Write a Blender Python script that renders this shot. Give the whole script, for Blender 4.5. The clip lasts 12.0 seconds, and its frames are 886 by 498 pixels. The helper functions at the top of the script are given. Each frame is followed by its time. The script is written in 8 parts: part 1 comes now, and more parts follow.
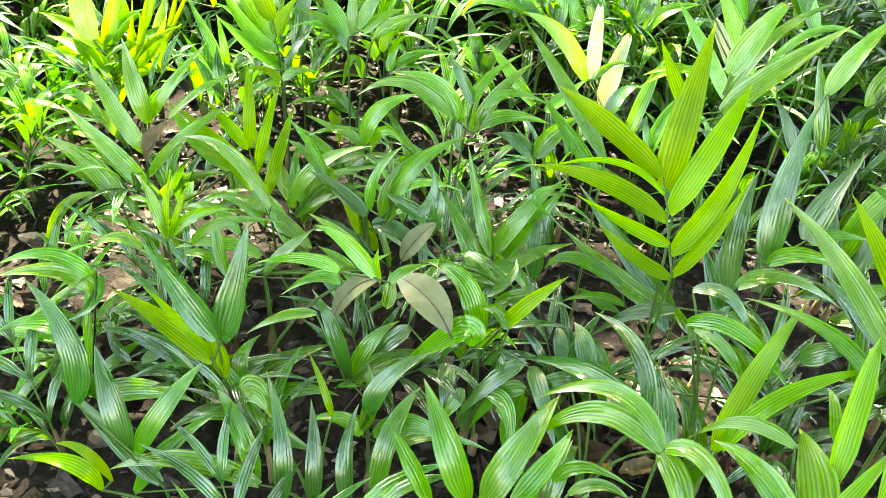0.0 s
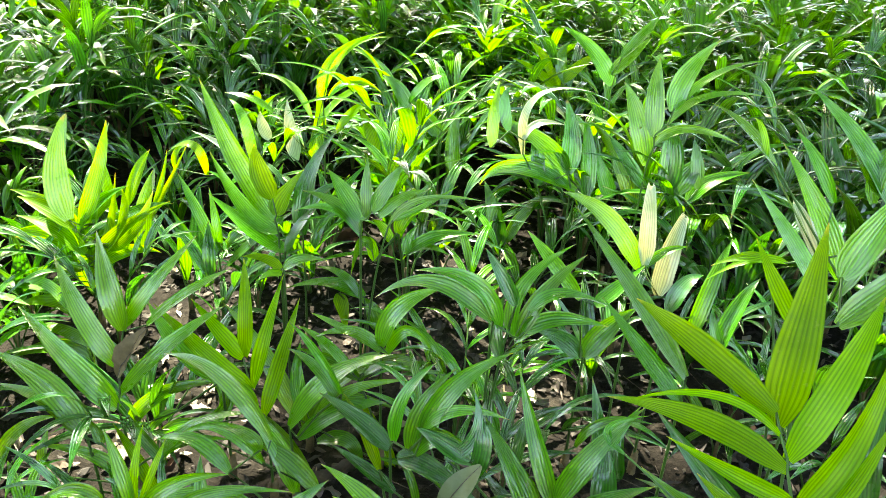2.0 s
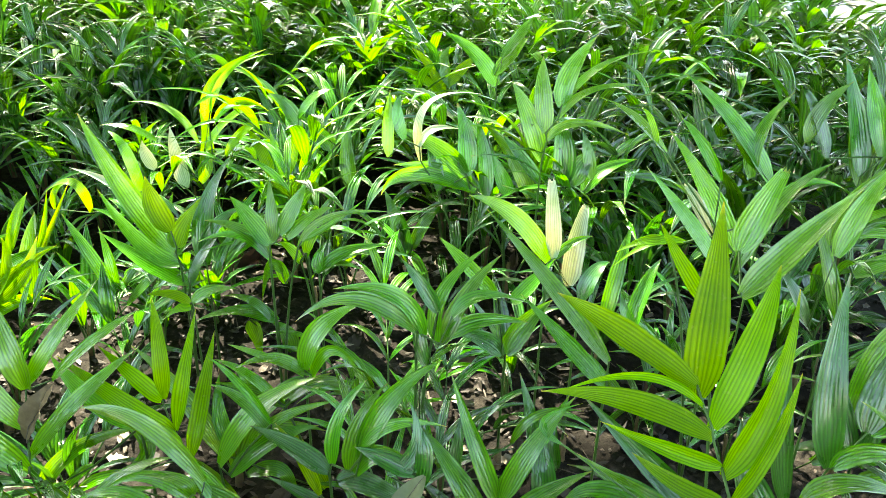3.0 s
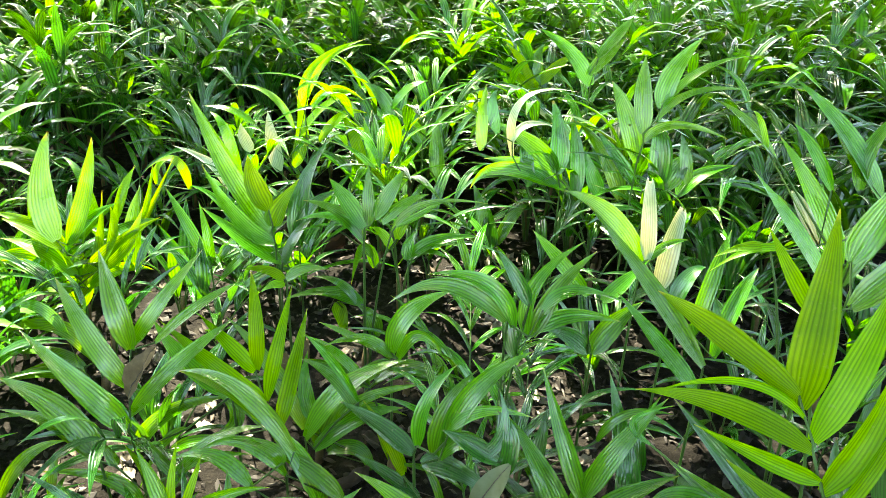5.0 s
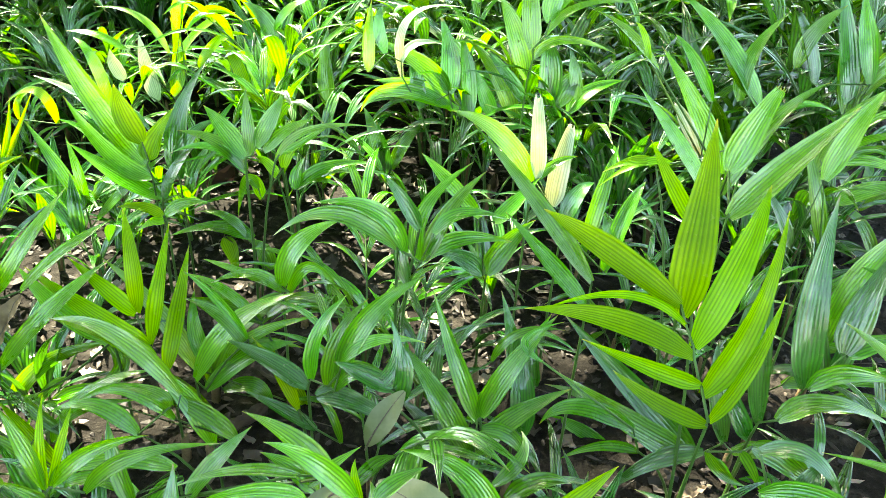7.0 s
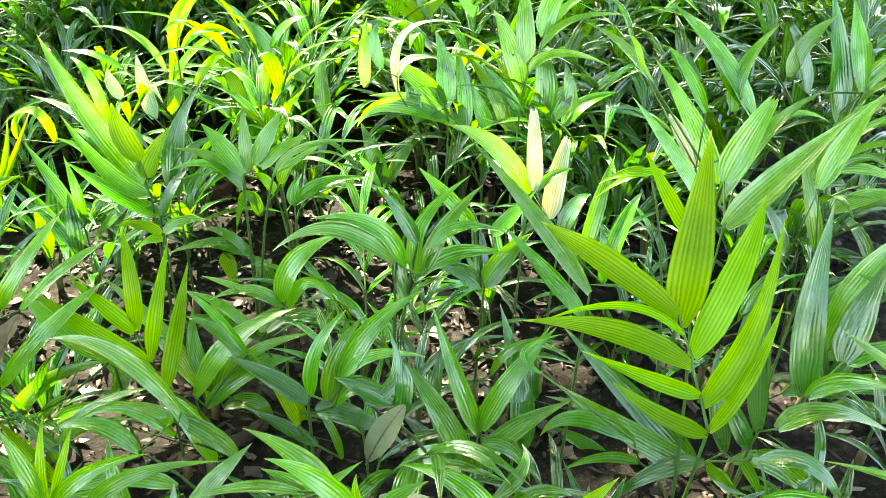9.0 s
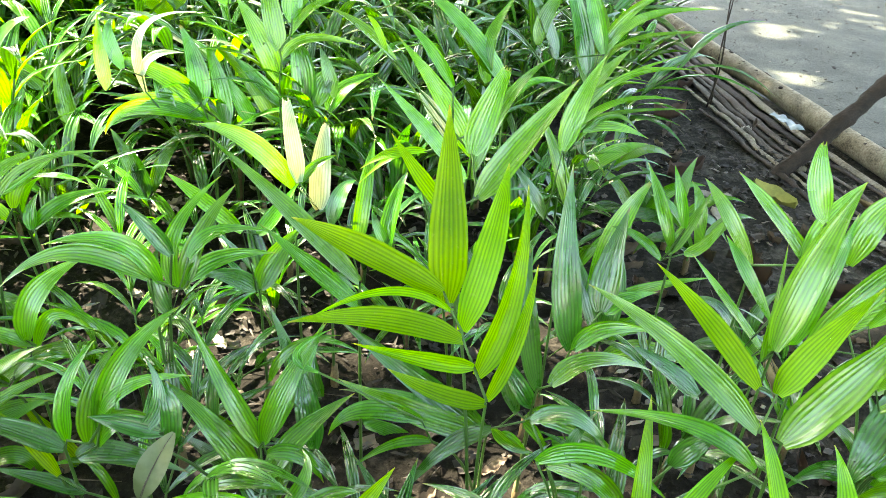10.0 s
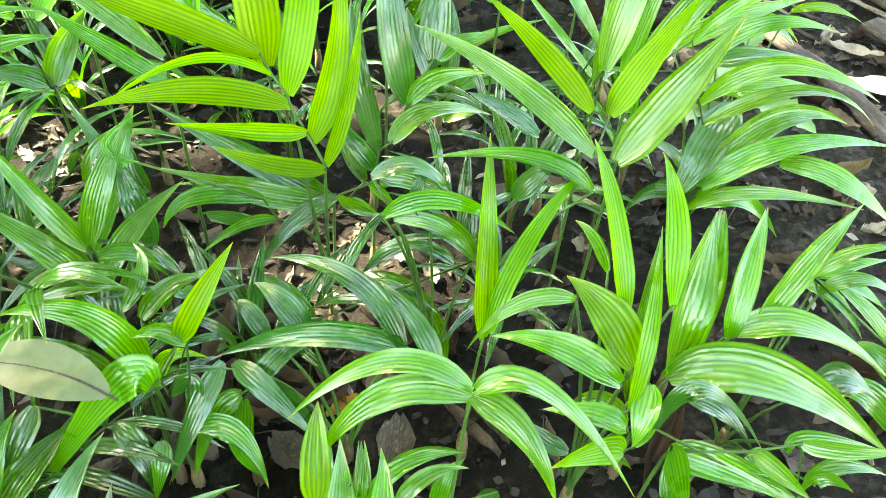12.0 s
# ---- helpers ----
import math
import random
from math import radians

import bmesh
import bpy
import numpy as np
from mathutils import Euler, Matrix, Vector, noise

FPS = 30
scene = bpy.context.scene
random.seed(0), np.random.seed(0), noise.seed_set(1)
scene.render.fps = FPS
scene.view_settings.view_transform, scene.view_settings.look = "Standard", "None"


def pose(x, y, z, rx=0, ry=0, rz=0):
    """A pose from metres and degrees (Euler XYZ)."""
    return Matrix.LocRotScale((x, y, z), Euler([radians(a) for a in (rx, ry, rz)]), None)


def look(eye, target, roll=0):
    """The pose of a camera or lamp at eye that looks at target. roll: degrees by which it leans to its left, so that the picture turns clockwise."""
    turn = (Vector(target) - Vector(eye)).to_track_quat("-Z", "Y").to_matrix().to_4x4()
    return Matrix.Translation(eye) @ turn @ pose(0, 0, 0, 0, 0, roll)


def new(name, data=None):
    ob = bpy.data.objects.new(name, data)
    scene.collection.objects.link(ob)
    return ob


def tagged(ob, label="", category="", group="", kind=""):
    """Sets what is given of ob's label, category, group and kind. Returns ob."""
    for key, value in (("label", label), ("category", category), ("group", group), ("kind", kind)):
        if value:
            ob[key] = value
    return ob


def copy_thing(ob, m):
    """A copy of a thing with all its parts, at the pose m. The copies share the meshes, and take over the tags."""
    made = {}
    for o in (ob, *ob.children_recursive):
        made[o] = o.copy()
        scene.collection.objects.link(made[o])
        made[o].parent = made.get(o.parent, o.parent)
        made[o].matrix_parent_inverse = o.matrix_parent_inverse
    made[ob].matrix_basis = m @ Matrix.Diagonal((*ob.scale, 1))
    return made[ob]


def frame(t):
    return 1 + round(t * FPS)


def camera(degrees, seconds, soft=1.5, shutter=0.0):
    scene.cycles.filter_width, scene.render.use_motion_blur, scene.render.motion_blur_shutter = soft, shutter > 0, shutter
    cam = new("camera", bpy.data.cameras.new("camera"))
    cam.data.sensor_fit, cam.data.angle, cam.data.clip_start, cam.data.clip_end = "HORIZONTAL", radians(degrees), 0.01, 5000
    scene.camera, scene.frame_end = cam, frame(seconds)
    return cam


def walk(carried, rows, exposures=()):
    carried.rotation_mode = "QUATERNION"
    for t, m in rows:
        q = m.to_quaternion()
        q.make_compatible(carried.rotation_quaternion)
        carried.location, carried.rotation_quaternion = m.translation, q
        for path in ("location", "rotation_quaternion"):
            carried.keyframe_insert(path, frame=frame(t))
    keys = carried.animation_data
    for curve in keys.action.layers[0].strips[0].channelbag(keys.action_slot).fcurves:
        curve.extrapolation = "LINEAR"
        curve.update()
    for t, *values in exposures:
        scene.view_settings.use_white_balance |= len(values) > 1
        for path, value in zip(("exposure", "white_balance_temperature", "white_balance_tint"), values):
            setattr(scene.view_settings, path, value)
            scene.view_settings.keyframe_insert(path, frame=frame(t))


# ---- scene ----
cam = camera(60.6, 12.0, soft=0.55)
PATH = [
    (0, (0.56, -0.125, 1.099), (0.116, 1.437, -0.068), 4.6),
    (0.5, (0.467, -0.078, 1.097), (0.116, 1.582, 0.038), 3.1),
    (1, (0.428, -0.046, 1.091), (0.135, 1.654, 0.079), 4.0),
    (1.5, (0.406, 0.057, 1.101), (-0.011, 1.82, 0.255), 3.4),
    (2, (0.388, 0.134, 1.08), (-0.094, 1.869, 0.211), 3.7),
    (2.5, (0.373, 0.142, 1.09), (0.101, 1.926, 0.227), 1.9),
    (2.7, (0.364, 0.136, 1.091), (0.161, 1.935, 0.239), 1.2),
    (4.3, (0.313, 0.109, 1.077), (-0.025, 1.896, 0.243), 2.5),
    (4.5, (0.309, 0.106, 1.078), (-0.052, 1.886, 0.24), 2.7),
    (5, (0.312, 0.106, 1.074), (-0.077, 1.875, 0.224), 2.5),
    (5.5, (0.309, 0.115, 1.067), (-0.068, 1.864, 0.173), 2.7),
    (6, (0.317, 0.125, 1.063), (-0.01, 1.858, 0.121), 2.8),
    (6.5, (0.334, 0.137, 1.06), (0.113, 1.862, 0.072), 2.9),
    (7, (0.339, 0.142, 1.059), (0.21, 1.863, 0.048), 3.5),
    (9, (0.34, 0.139, 1.063), (0.212, 1.876, 0.081), 2.7),
    (9.5, (0.373, 0.161, 1.066), (0.375, 1.913, 0.1), 2.3),
    (9.7, (0.393, 0.164, 1.058), (0.545, 1.91, 0.096), 2.9),
    (10, (0.418, 0.172, 1.058), (0.773, 1.869, 0.062), 2.8),
    (10.5, (0.448, 0.171, 1.042), (1.027, 1.75, -0.041), 2.4),
    (10.8, (0.477, 0.165, 1.021), (1.103, 1.614, -0.208), 1.7),
    (11, (0.474, 0.174, 1.009), (1.151, 1.53, -0.295), 2.7),
    (11.5, (0.474, 0.181, 0.998), (1.173, 1.417, -0.411), 3.6),
    (12, (0.449, 0.181, 0.996), (1.081, 1.443, -0.421), 3.9),
]
walk(cam, [(t, look(eye, target, roll)) for t, eye, target, roll in PATH],
     exposures=[(0, 3.82, 8800, 10), (1, 3.66, 8600, 10), (2, 3.18, 7900, 5), (4.3, 3.26, 7800, 3), (5.5, 3.12, 7800, 3), (7, 3.54, 7800, 2), (9, 3.64, 8200, 5), (9.5, 3.62, 8200, 5), (10.5, 3.72, 8100, 3), (11, 3.86, 8300, 1), (11.5, 3.98, 8700, 4), (12, 4.02, 8700, 3)])

# ---- light ----
SUN_DIR = Vector((-0.37, 0.53, 0.76)).normalized()   # towards the sun
world = bpy.data.worlds.new("sky")
scene.world = world
world.use_nodes = True
wn, wl = world.node_tree.nodes, world.node_tree.links
sky = wn.new("ShaderNodeTexSky")
sky.sky_type = "NISHITA"
sky.sun_disc = False
sky.sun_elevation = math.asin(SUN_DIR.z)
sky.sun_rotation = math.atan2(SUN_DIR.x, SUN_DIR.y)
sky.air_density, sky.dust_density, sky.ozone_density = 1.0, 3.0, 1.0
wl.new(sky.outputs["Color"], wn["Background"].inputs["Color"])
wn["Background"].inputs["Strength"].default_value = 0.15
sun = new("sun", bpy.data.lights.new("sun", "SUN"))
sun.data.energy, sun.data.angle, sun.data.color = 4.8, radians(0.6), (1.0, 0.95, 0.84)
sun.matrix_world = look(SUN_DIR * 30, (0, 0, 0))


# ---- materials ----
def material(name):
    m = bpy.data.materials.new(name)
    m.use_nodes = True
    return m, m.node_tree.nodes, m.node_tree.links, m.node_tree.nodes["Principled BSDF"]


def ramp(nodes, *stops):
    r = nodes.new("ShaderNodeValToRGB")
    while len(r.color_ramp.elements) < len(stops):
        r.color_ramp.elements.new(0.5)
    for e, (p, c) in zip(r.color_ramp.elements, stops):
        e.position, e.color = p, (*c, 1)
    return r


def noise_tex(nodes, links, vector, scale, detail=4.0, rough=0.55):
    n = nodes.new("ShaderNodeTexNoise")
    n.inputs["Scale"].default_value, n.inputs["Detail"].default_value = scale, detail
    n.inputs["Roughness"].default_value = rough
    if vector is not None:
        links.new(vector, n.inputs["Vector"])
    return n


def mix_rgb(nodes, links, kind, fac, a, b):
    n = nodes.new("ShaderNodeMix")
    n.data_type, n.blend_type = "RGBA", kind
    for socket, v in ((n.inputs[0], fac), (n.inputs[6], a), (n.inputs[7], b)):
        if isinstance(v, (int, float)):
            socket.default_value = v
        elif isinstance(v, tuple):
            socket.default_value = (*v, 1)
        else:
            links.new(v, socket)
    return n.outputs[2]


def leaf_material(name, dark, light, tip, gloss=0.32, through_light=0.38, shine=0.5, waxy=0.4):
    """Palm blade: pleated, glossy, lets light through. UV x counts the pleats across, y runs along the blade."""
    m, n, l, p = material(name)
    uv = n.new("ShaderNodeTexCoord")
    info = n.new("ShaderNodeObjectInfo")
    sep = n.new("ShaderNodeSeparateXYZ")
    l.new(uv.outputs["UV"], sep.inputs[0])
    # lengthwise fibre: noise stretched along the blade
    stretch = n.new("ShaderNodeMapping")
    stretch.inputs["Scale"].default_value = (4.5, 1.2, 1)
    l.new(uv.outputs["UV"], stretch.inputs["Vector"])
    fibre = noise_tex(n, l, stretch.outputs["Vector"], 1.0, 3.0)
    blotch = noise_tex(n, l, uv.outputs["Object"], 14.0, 4.0)
    mixed = n.new("ShaderNodeMath")
    mixed.operation = "MULTIPLY_ADD"
    l.new(fibre.outputs["Fac"], mixed.inputs[0])
    mixed.inputs[1].default_value = 0.40
    scaled = n.new("ShaderNodeMath")
    scaled.operation = "MULTIPLY_ADD"
    l.new(blotch.outputs["Fac"], scaled.inputs[0])
    scaled.inputs[1].default_value = 0.6
    scaled.inputs[2].default_value = -0.03
    l.new(scaled.outputs[0], mixed.inputs[2])
    base = ramp(n, (0.32, dark), (0.68, light))
    l.new(mixed.outputs[0], base.inputs["Fac"])
    # rib tone and pleat shade put into the colour: valleys darker, ridges lighter
    pleat_x = n.new("ShaderNodeMath")
    pleat_x.operation = "MULTIPLY_ADD"
    l.new(sep.outputs["X"], pleat_x.inputs[0])
    pleat_x.inputs[1].default_value = 1.0
    pleat_x.inputs[2].default_value = 0.0
    pleat_phase = n.new("ShaderNodeMath")
    pleat_phase.operation = "PINGPONG"
    pleat_phase.inputs[1].default_value = 0.5
    l.new(pleat_x.outputs[0], pleat_phase.inputs[0])
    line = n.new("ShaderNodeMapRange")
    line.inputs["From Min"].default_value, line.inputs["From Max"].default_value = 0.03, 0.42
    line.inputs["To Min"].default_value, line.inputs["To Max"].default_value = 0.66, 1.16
    l.new(pleat_phase.outputs[0], line.inputs["Value"])
    pleat_shaded = mix_rgb(n, l, "MULTIPLY", 1.0, base.outputs["Color"], line.outputs["Result"])
    # each blade a little different
    hsv = n.new("ShaderNodeHueSaturation")
    vary = n.new("ShaderNodeMapRange")
    vary.inputs["To Min"].default_value, vary.inputs["To Max"].default_value = 0.82, 1.2
    l.new(info.outputs["Random"], vary.inputs["Value"])
    l.new(vary.outputs["Result"], hsv.inputs["Value"])
    hue = n.new("ShaderNodeMapRange")
    hue.inputs["To Min"].default_value, hue.inputs["To Max"].default_value = 0.494, 0.507
    l.new(info.outputs["Random"], hue.inputs["Value"])
    l.new(hue.outputs["Result"], hsv.inputs["Hue"])
    l.new(pleat_shaded, hsv.inputs["Color"])
    # drying tip
    tipf = n.new("ShaderNodeMapRange")
    tipf.inputs["From Min"].default_value, tipf.inputs["From Max"].default_value = 0.985, 1.06
    wob = n.new("ShaderNodeMath")
    wob.operation = "MULTIPLY_ADD"
    l.new(blotch.outputs["Fac"], wob.inputs[0])
    wob.inputs[1].default_value = 0.10
    l.new(sep.outputs["Y"], wob.inputs[2])
    l.new(wob.outputs[0], tipf.inputs["Value"])
    col = mix_rgb(n, l, "MIX", tipf.outputs["Result"], hsv.outputs["Color"], tip)
    # pale specks of dust and old water marks
    speck = noise_tex(n, l, uv.outputs["Object"], 130.0, 2.0)
    sm = n.new("ShaderNodeMapRange")
    sm.inputs["From Min"].default_value, sm.inputs["From Max"].default_value = 0.66, 0.74
    sm.inputs["To Max"].default_value = 0.09
    l.new(speck.outputs["Fac"], sm.inputs["Value"])
    col = mix_rgb(n, l, "MIX", sm.outputs["Result"], col, (0.30, 0.36, 0.22))
    l.new(col, p.inputs["Base Color"])
    rough = n.new("ShaderNodeMapRange")
    rough.inputs["From Min"].default_value, rough.inputs["From Max"].default_value = 0.40, 0.62
    rough.inputs["To Min"].default_value, rough.inputs["To Max"].default_value = gloss - 0.07, gloss + 0.20
    l.new(blotch.outputs["Fac"], rough.inputs["Value"])
    l.new(rough.outputs["Result"], p.inputs["Roughness"])
    p.inputs["Specular IOR Level"].default_value = waxy
    wet = n.new("ShaderNodeMapRange")
    wet.inputs["From Min"].default_value, wet.inputs["From Max"].default_value = 0.45, 0.53
    wet.inputs["To Min"].default_value, wet.inputs["To Max"].default_value = 0.5 * shine, min(1.0, shine * 2.0)
    damp = noise_tex(n, l, uv.outputs["Object"], 13.0, 4.0, 0.6)
    l.new(damp.outputs["Fac"], wet.inputs["Value"])
    l.new(wet.outputs["Result"], p.inputs["Coat Weight"])
    p.inputs["Coat Roughness"].default_value = 0.12
    p.inputs["Coat IOR"].default_value = 1.85
    bump = n.new("ShaderNodeBump")
    bump.inputs["Strength"].default_value, bump.inputs["Distance"].default_value = 0.25, 0.0015
    l.new(mixed.outputs[0], bump.inputs["Height"])
    l.new(bump.outputs["Normal"], p.inputs["Normal"])
    tr = n.new("ShaderNodeBsdfTranslucent")
    bright = mix_rgb(n, l, "MULTIPLY", 1.0, col, (3.25, 2.0, 0.5))
    l.new(bright, tr.inputs["Color"])
    ms = n.new("ShaderNodeMixShader")
    ms.inputs["Fac"].default_value = through_light
    l.new(p.outputs["BSDF"], ms.inputs[1])
    l.new(tr.outputs["BSDF"], ms.inputs[2])
    l.new(ms.outputs["Shader"], n["Material Output"].inputs["Surface"])
    return m


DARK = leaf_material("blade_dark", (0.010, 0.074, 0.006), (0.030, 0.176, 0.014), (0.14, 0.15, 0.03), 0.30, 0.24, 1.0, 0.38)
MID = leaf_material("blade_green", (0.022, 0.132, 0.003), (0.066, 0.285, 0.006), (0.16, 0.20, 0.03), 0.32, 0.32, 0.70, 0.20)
# yellow-green of young blades; on sunlit seedlings it paints in the sun's glow
YOUNG_SUNLIT = leaf_material("blade_young_sunlit", (0.062, 0.225, 0.001), (0.122, 0.385, 0.002), (0.30, 0.34, 0.05), 0.42, 0.46, 0.25, 0.2)
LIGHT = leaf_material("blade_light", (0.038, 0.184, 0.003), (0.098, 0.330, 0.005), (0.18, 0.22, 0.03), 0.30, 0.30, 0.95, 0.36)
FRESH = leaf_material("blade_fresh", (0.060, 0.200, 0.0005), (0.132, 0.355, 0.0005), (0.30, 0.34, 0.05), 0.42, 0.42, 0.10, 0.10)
# whitened green: direct sun on single blades put into the base colour
SUN_PALE = leaf_material("blade_sun_pale", (0.16, 0.29, 0.12), (0.48, 0.55, 0.44), (0.50, 0.50, 0.36), 0.36, 0.10, 0.6, 0.4)
TONES = {"l": LIGHT, "d": DARK, "m": MID, "y": YOUNG_SUNLIT, "p": SUN_PALE, "f": FRESH}


def mottled(name, stops, scale, fine, bump=0.4, rough=(0.6, 0.95), distance=0.004, random_value=0.25, stretch=(1, 1, 1), shine=0.35):
    """A rough natural surface with large and fine variation in object space."""
    m, n, l, p = material(name)
    tc = n.new("ShaderNodeTexCoord")
    mp = n.new("ShaderNodeMapping")
    mp.inputs["Scale"].default_value = stretch
    l.new(tc.outputs["Object"], mp.inputs["Vector"])
    big = noise_tex(n, l, mp.outputs["Vector"], scale, 6.0, 0.6)
    small = noise_tex(n, l, mp.outputs["Vector"], fine, 5.0, 0.65)
    add = n.new("ShaderNodeMath")
    add.operation = "MULTIPLY_ADD"
    l.new(small.outputs["Fac"], add.inputs[0])
    add.inputs[1].default_value = 0.5
    half = n.new("ShaderNodeMath")
    half.operation = "MULTIPLY"
    l.new(big.outputs["Fac"], half.inputs[0])
    half.inputs[1].default_value = 0.5
    l.new(half.outputs[0], add.inputs[2])
    r = ramp(n, *stops)
    l.new(add.outputs[0], r.inputs["Fac"])
    hsv = n.new("ShaderNodeHueSaturation")
    info = n.new("ShaderNodeObjectInfo")
    vary = n.new("ShaderNodeMapRange")
    vary.inputs["To Min"].default_value, vary.inputs["To Max"].default_value = 1 - random_value, 1 + random_value
    l.new(info.outputs["Random"], vary.inputs["Value"])
    l.new(vary.outputs["Result"], hsv.inputs["Value"])
    l.new(r.outputs["Color"], hsv.inputs["Color"])
    l.new(hsv.outputs["Color"], p.inputs["Base Color"])
    rr = n.new("ShaderNodeMapRange")
    rr.inputs["To Min"].default_value, rr.inputs["To Max"].default_value = rough
    l.new(small.outputs["Fac"], rr.inputs["Value"])
    l.new(rr.outputs["Result"], p.inputs["Roughness"])
    p.inputs["Specular IOR Level"].default_value = shine
    b = n.new("ShaderNodeBump")
    b.inputs["Strength"].default_value, b.inputs["Distance"].default_value = bump, distance
    l.new(add.outputs[0], b.inputs["Height"])
    l.new(b.outputs["Normal"], p.inputs["Normal"])
    return m


STEM = mottled("green_stalk", ((0.3, (0.025, 0.075, 0.012)), (0.7, (0.07, 0.16, 0.03))), 18, 90, 0.2, (0.35, 0.6))
SHEATH = mottled("brown_sheath", ((0.3, (0.06, 0.04, 0.02)), (0.7, (0.22, 0.16, 0.08))), 30, 160, 0.5)
LITTER = mottled("dry_leaf", ((0.3, (0.035, 0.024, 0.017)), (0.55, (0.085, 0.062, 0.043)), (0.75, (0.20, 0.16, 0.12))), 12, 70, 0.4, (0.6, 0.9), 0.003, 0.45)
LITTER_DARK = mottled("wet_dry_leaf", ((0.3, (0.020, 0.012, 0.009)), (0.7, (0.085, 0.048, 0.030))), 14, 80, 0.4, (0.45, 0.8), 0.003, 0.4)
GREY_LEAF = mottled("grey_green_leaf", ((0.3, (0.08, 0.105, 0.04)), (0.55, (0.13, 0.155, 0.07)), (0.75, (0.18, 0.195, 0.11))), 10, 60, 0.3, (0.35, 0.6), 0.003, 0.1)
BROWN_LEAF = mottled("brown_curled_leaf", ((0.3, (0.07, 0.045, 0.02)), (0.55, (0.15, 0.11, 0.05)), (0.75, (0.26, 0.20, 0.11))), 16, 80, 0.5, (0.5, 0.8), 0.003, 0.15)
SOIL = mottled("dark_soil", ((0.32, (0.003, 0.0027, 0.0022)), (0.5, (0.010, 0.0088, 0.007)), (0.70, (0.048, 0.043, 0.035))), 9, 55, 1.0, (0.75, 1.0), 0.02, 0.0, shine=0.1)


def skylit(m, x0, x1):
    """Greyer, paler soil towards the bed's edge: open skylight put into the colour."""
    n, l = m.node_tree.nodes, m.node_tree.links
    p = n["Principled BSDF"]
    plain = p.inputs["Base Color"].links[0].from_socket
    tc = n.new("ShaderNodeTexCoord")
    sep = n.new("ShaderNodeSeparateXYZ")
    l.new(tc.outputs["Object"], sep.inputs["Vector"])
    wave = noise_tex(n, l, tc.outputs["Object"], 5.0, 4.0)
    add = n.new("ShaderNodeMath")
    add.operation = "MULTIPLY_ADD"
    l.new(wave.outputs["Fac"], add.inputs[0])
    add.inputs[1].default_value = 0.5
    l.new(sep.outputs["X"], add.inputs[2])
    edge = n.new("ShaderNodeMapRange")
    edge.inputs["From Min"].default_value, edge.inputs["From Max"].default_value = x0 + 0.25, x1 + 0.25
    l.new(add.outputs[0], edge.inputs["Value"])
    sky_paled = mix_rgb(n, l, "MULTIPLY", 1.0, plain, (2.2, 2.35, 2.4))
    l.new(mix_rgb(n, l, "MIX", edge.outputs["Result"], plain, sky_paled), p.inputs["Base Color"])


skylit(SOIL, 1.2, 1.7)
PATH_SOIL = mottled("grey_packed_soil", ((0.33, (0.020, 0.025, 0.021)), (0.5, (0.052, 0.060, 0.052)), (0.66, (0.110, 0.118, 0.10))), 3.2, 80, 0.9, (0.6, 0.9), 0.02, 0.0)
BARK_PALE = mottled("pale_log_bark", ((0.34, (0.035, 0.028, 0.02)), (0.46, (0.15, 0.13, 0.09)), (0.66, (0.32, 0.29, 0.22))), 13, 120, 1.0, (0.7, 0.95), 0.01, 0.1)
BARK_DARK = mottled("dark_bark", ((0.3, (0.006, 0.0045, 0.0035)), (0.7, (0.048, 0.033, 0.023))), 9, 70, 0.9, (0.7, 0.95), 0.012, 0.2)
BAMBOO = mottled("bamboo", ((0.35, (0.018, 0.018, 0.008)), (0.52, (0.060, 0.054, 0.018)), (0.68, (0.16, 0.135, 0.05))), 5, 40, 0.25, (0.4, 0.7), 0.004, 0.1)
HUSK = mottled("grey_palm_stalk", ((0.3, (0.018, 0.014, 0.011)), (0.52, (0.065, 0.052, 0.04)), (0.72, (0.22, 0.19, 0.15))), 8, 60, 0.6, (0.65, 0.9), 0.006, 0.2, (6, 1, 6))
PALE_LEAF = mottled("bleached_or_sunlit_leaf", ((0.3, (0.12, 0.10, 0.075)), (0.5, (0.26, 0.23, 0.18)), (0.72, (0.42, 0.39, 0.33))), 16, 110, 0.6, (0.6, 0.9), 0.003, 0.1)
ORANGE_LEAF = mottled("orange_leaf", ((0.3, (0.26, 0.10, 0.02)), (0.6, (0.50, 0.24, 0.05)), (0.75, (0.56, 0.36, 0.12))), 16, 80, 0.4, (0.5, 0.8), 0.003, 0.1)
YELLOW_LEAF = mottled("yellowed_leaf", ((0.3, (0.10, 0.11, 0.02)), (0.6, (0.22, 0.22, 0.05)), (0.75, (0.30, 0.27, 0.09))), 14, 70, 0.3, (0.4, 0.7), 0.003, 0.1)
WEED = mottled("weed_leaf", ((0.3, (0.045, 0.13, 0.02)), (0.6, (0.09, 0.22, 0.04)), (0.75, (0.13, 0.27, 0.06))), 14, 70, 0.4, (0.3, 0.55), 0.003, 0.15, shine=0.5)
PLASTIC = mottled("blue_white_plastic", ((0.3, (0.06, 0.10, 0.11)), (0.7, (0.20, 0.27, 0.29))), 14, 70, 0.3, (0.25, 0.45), 0.003, 0.1, shine=0.5)
CANOPY = leaf_material("tree_leaf", (0.035, 0.09, 0.015), (0.07, 0.16, 0.02), (0.1, 0.14, 0.03))


def water():
    m, n, l, p = material("water_drop")
    p.inputs["Transmission Weight"].default_value = 1.0
    p.inputs["Roughness"].default_value = 0.02
    p.inputs["IOR"].default_value = 1.33
    return m


WATER = water()


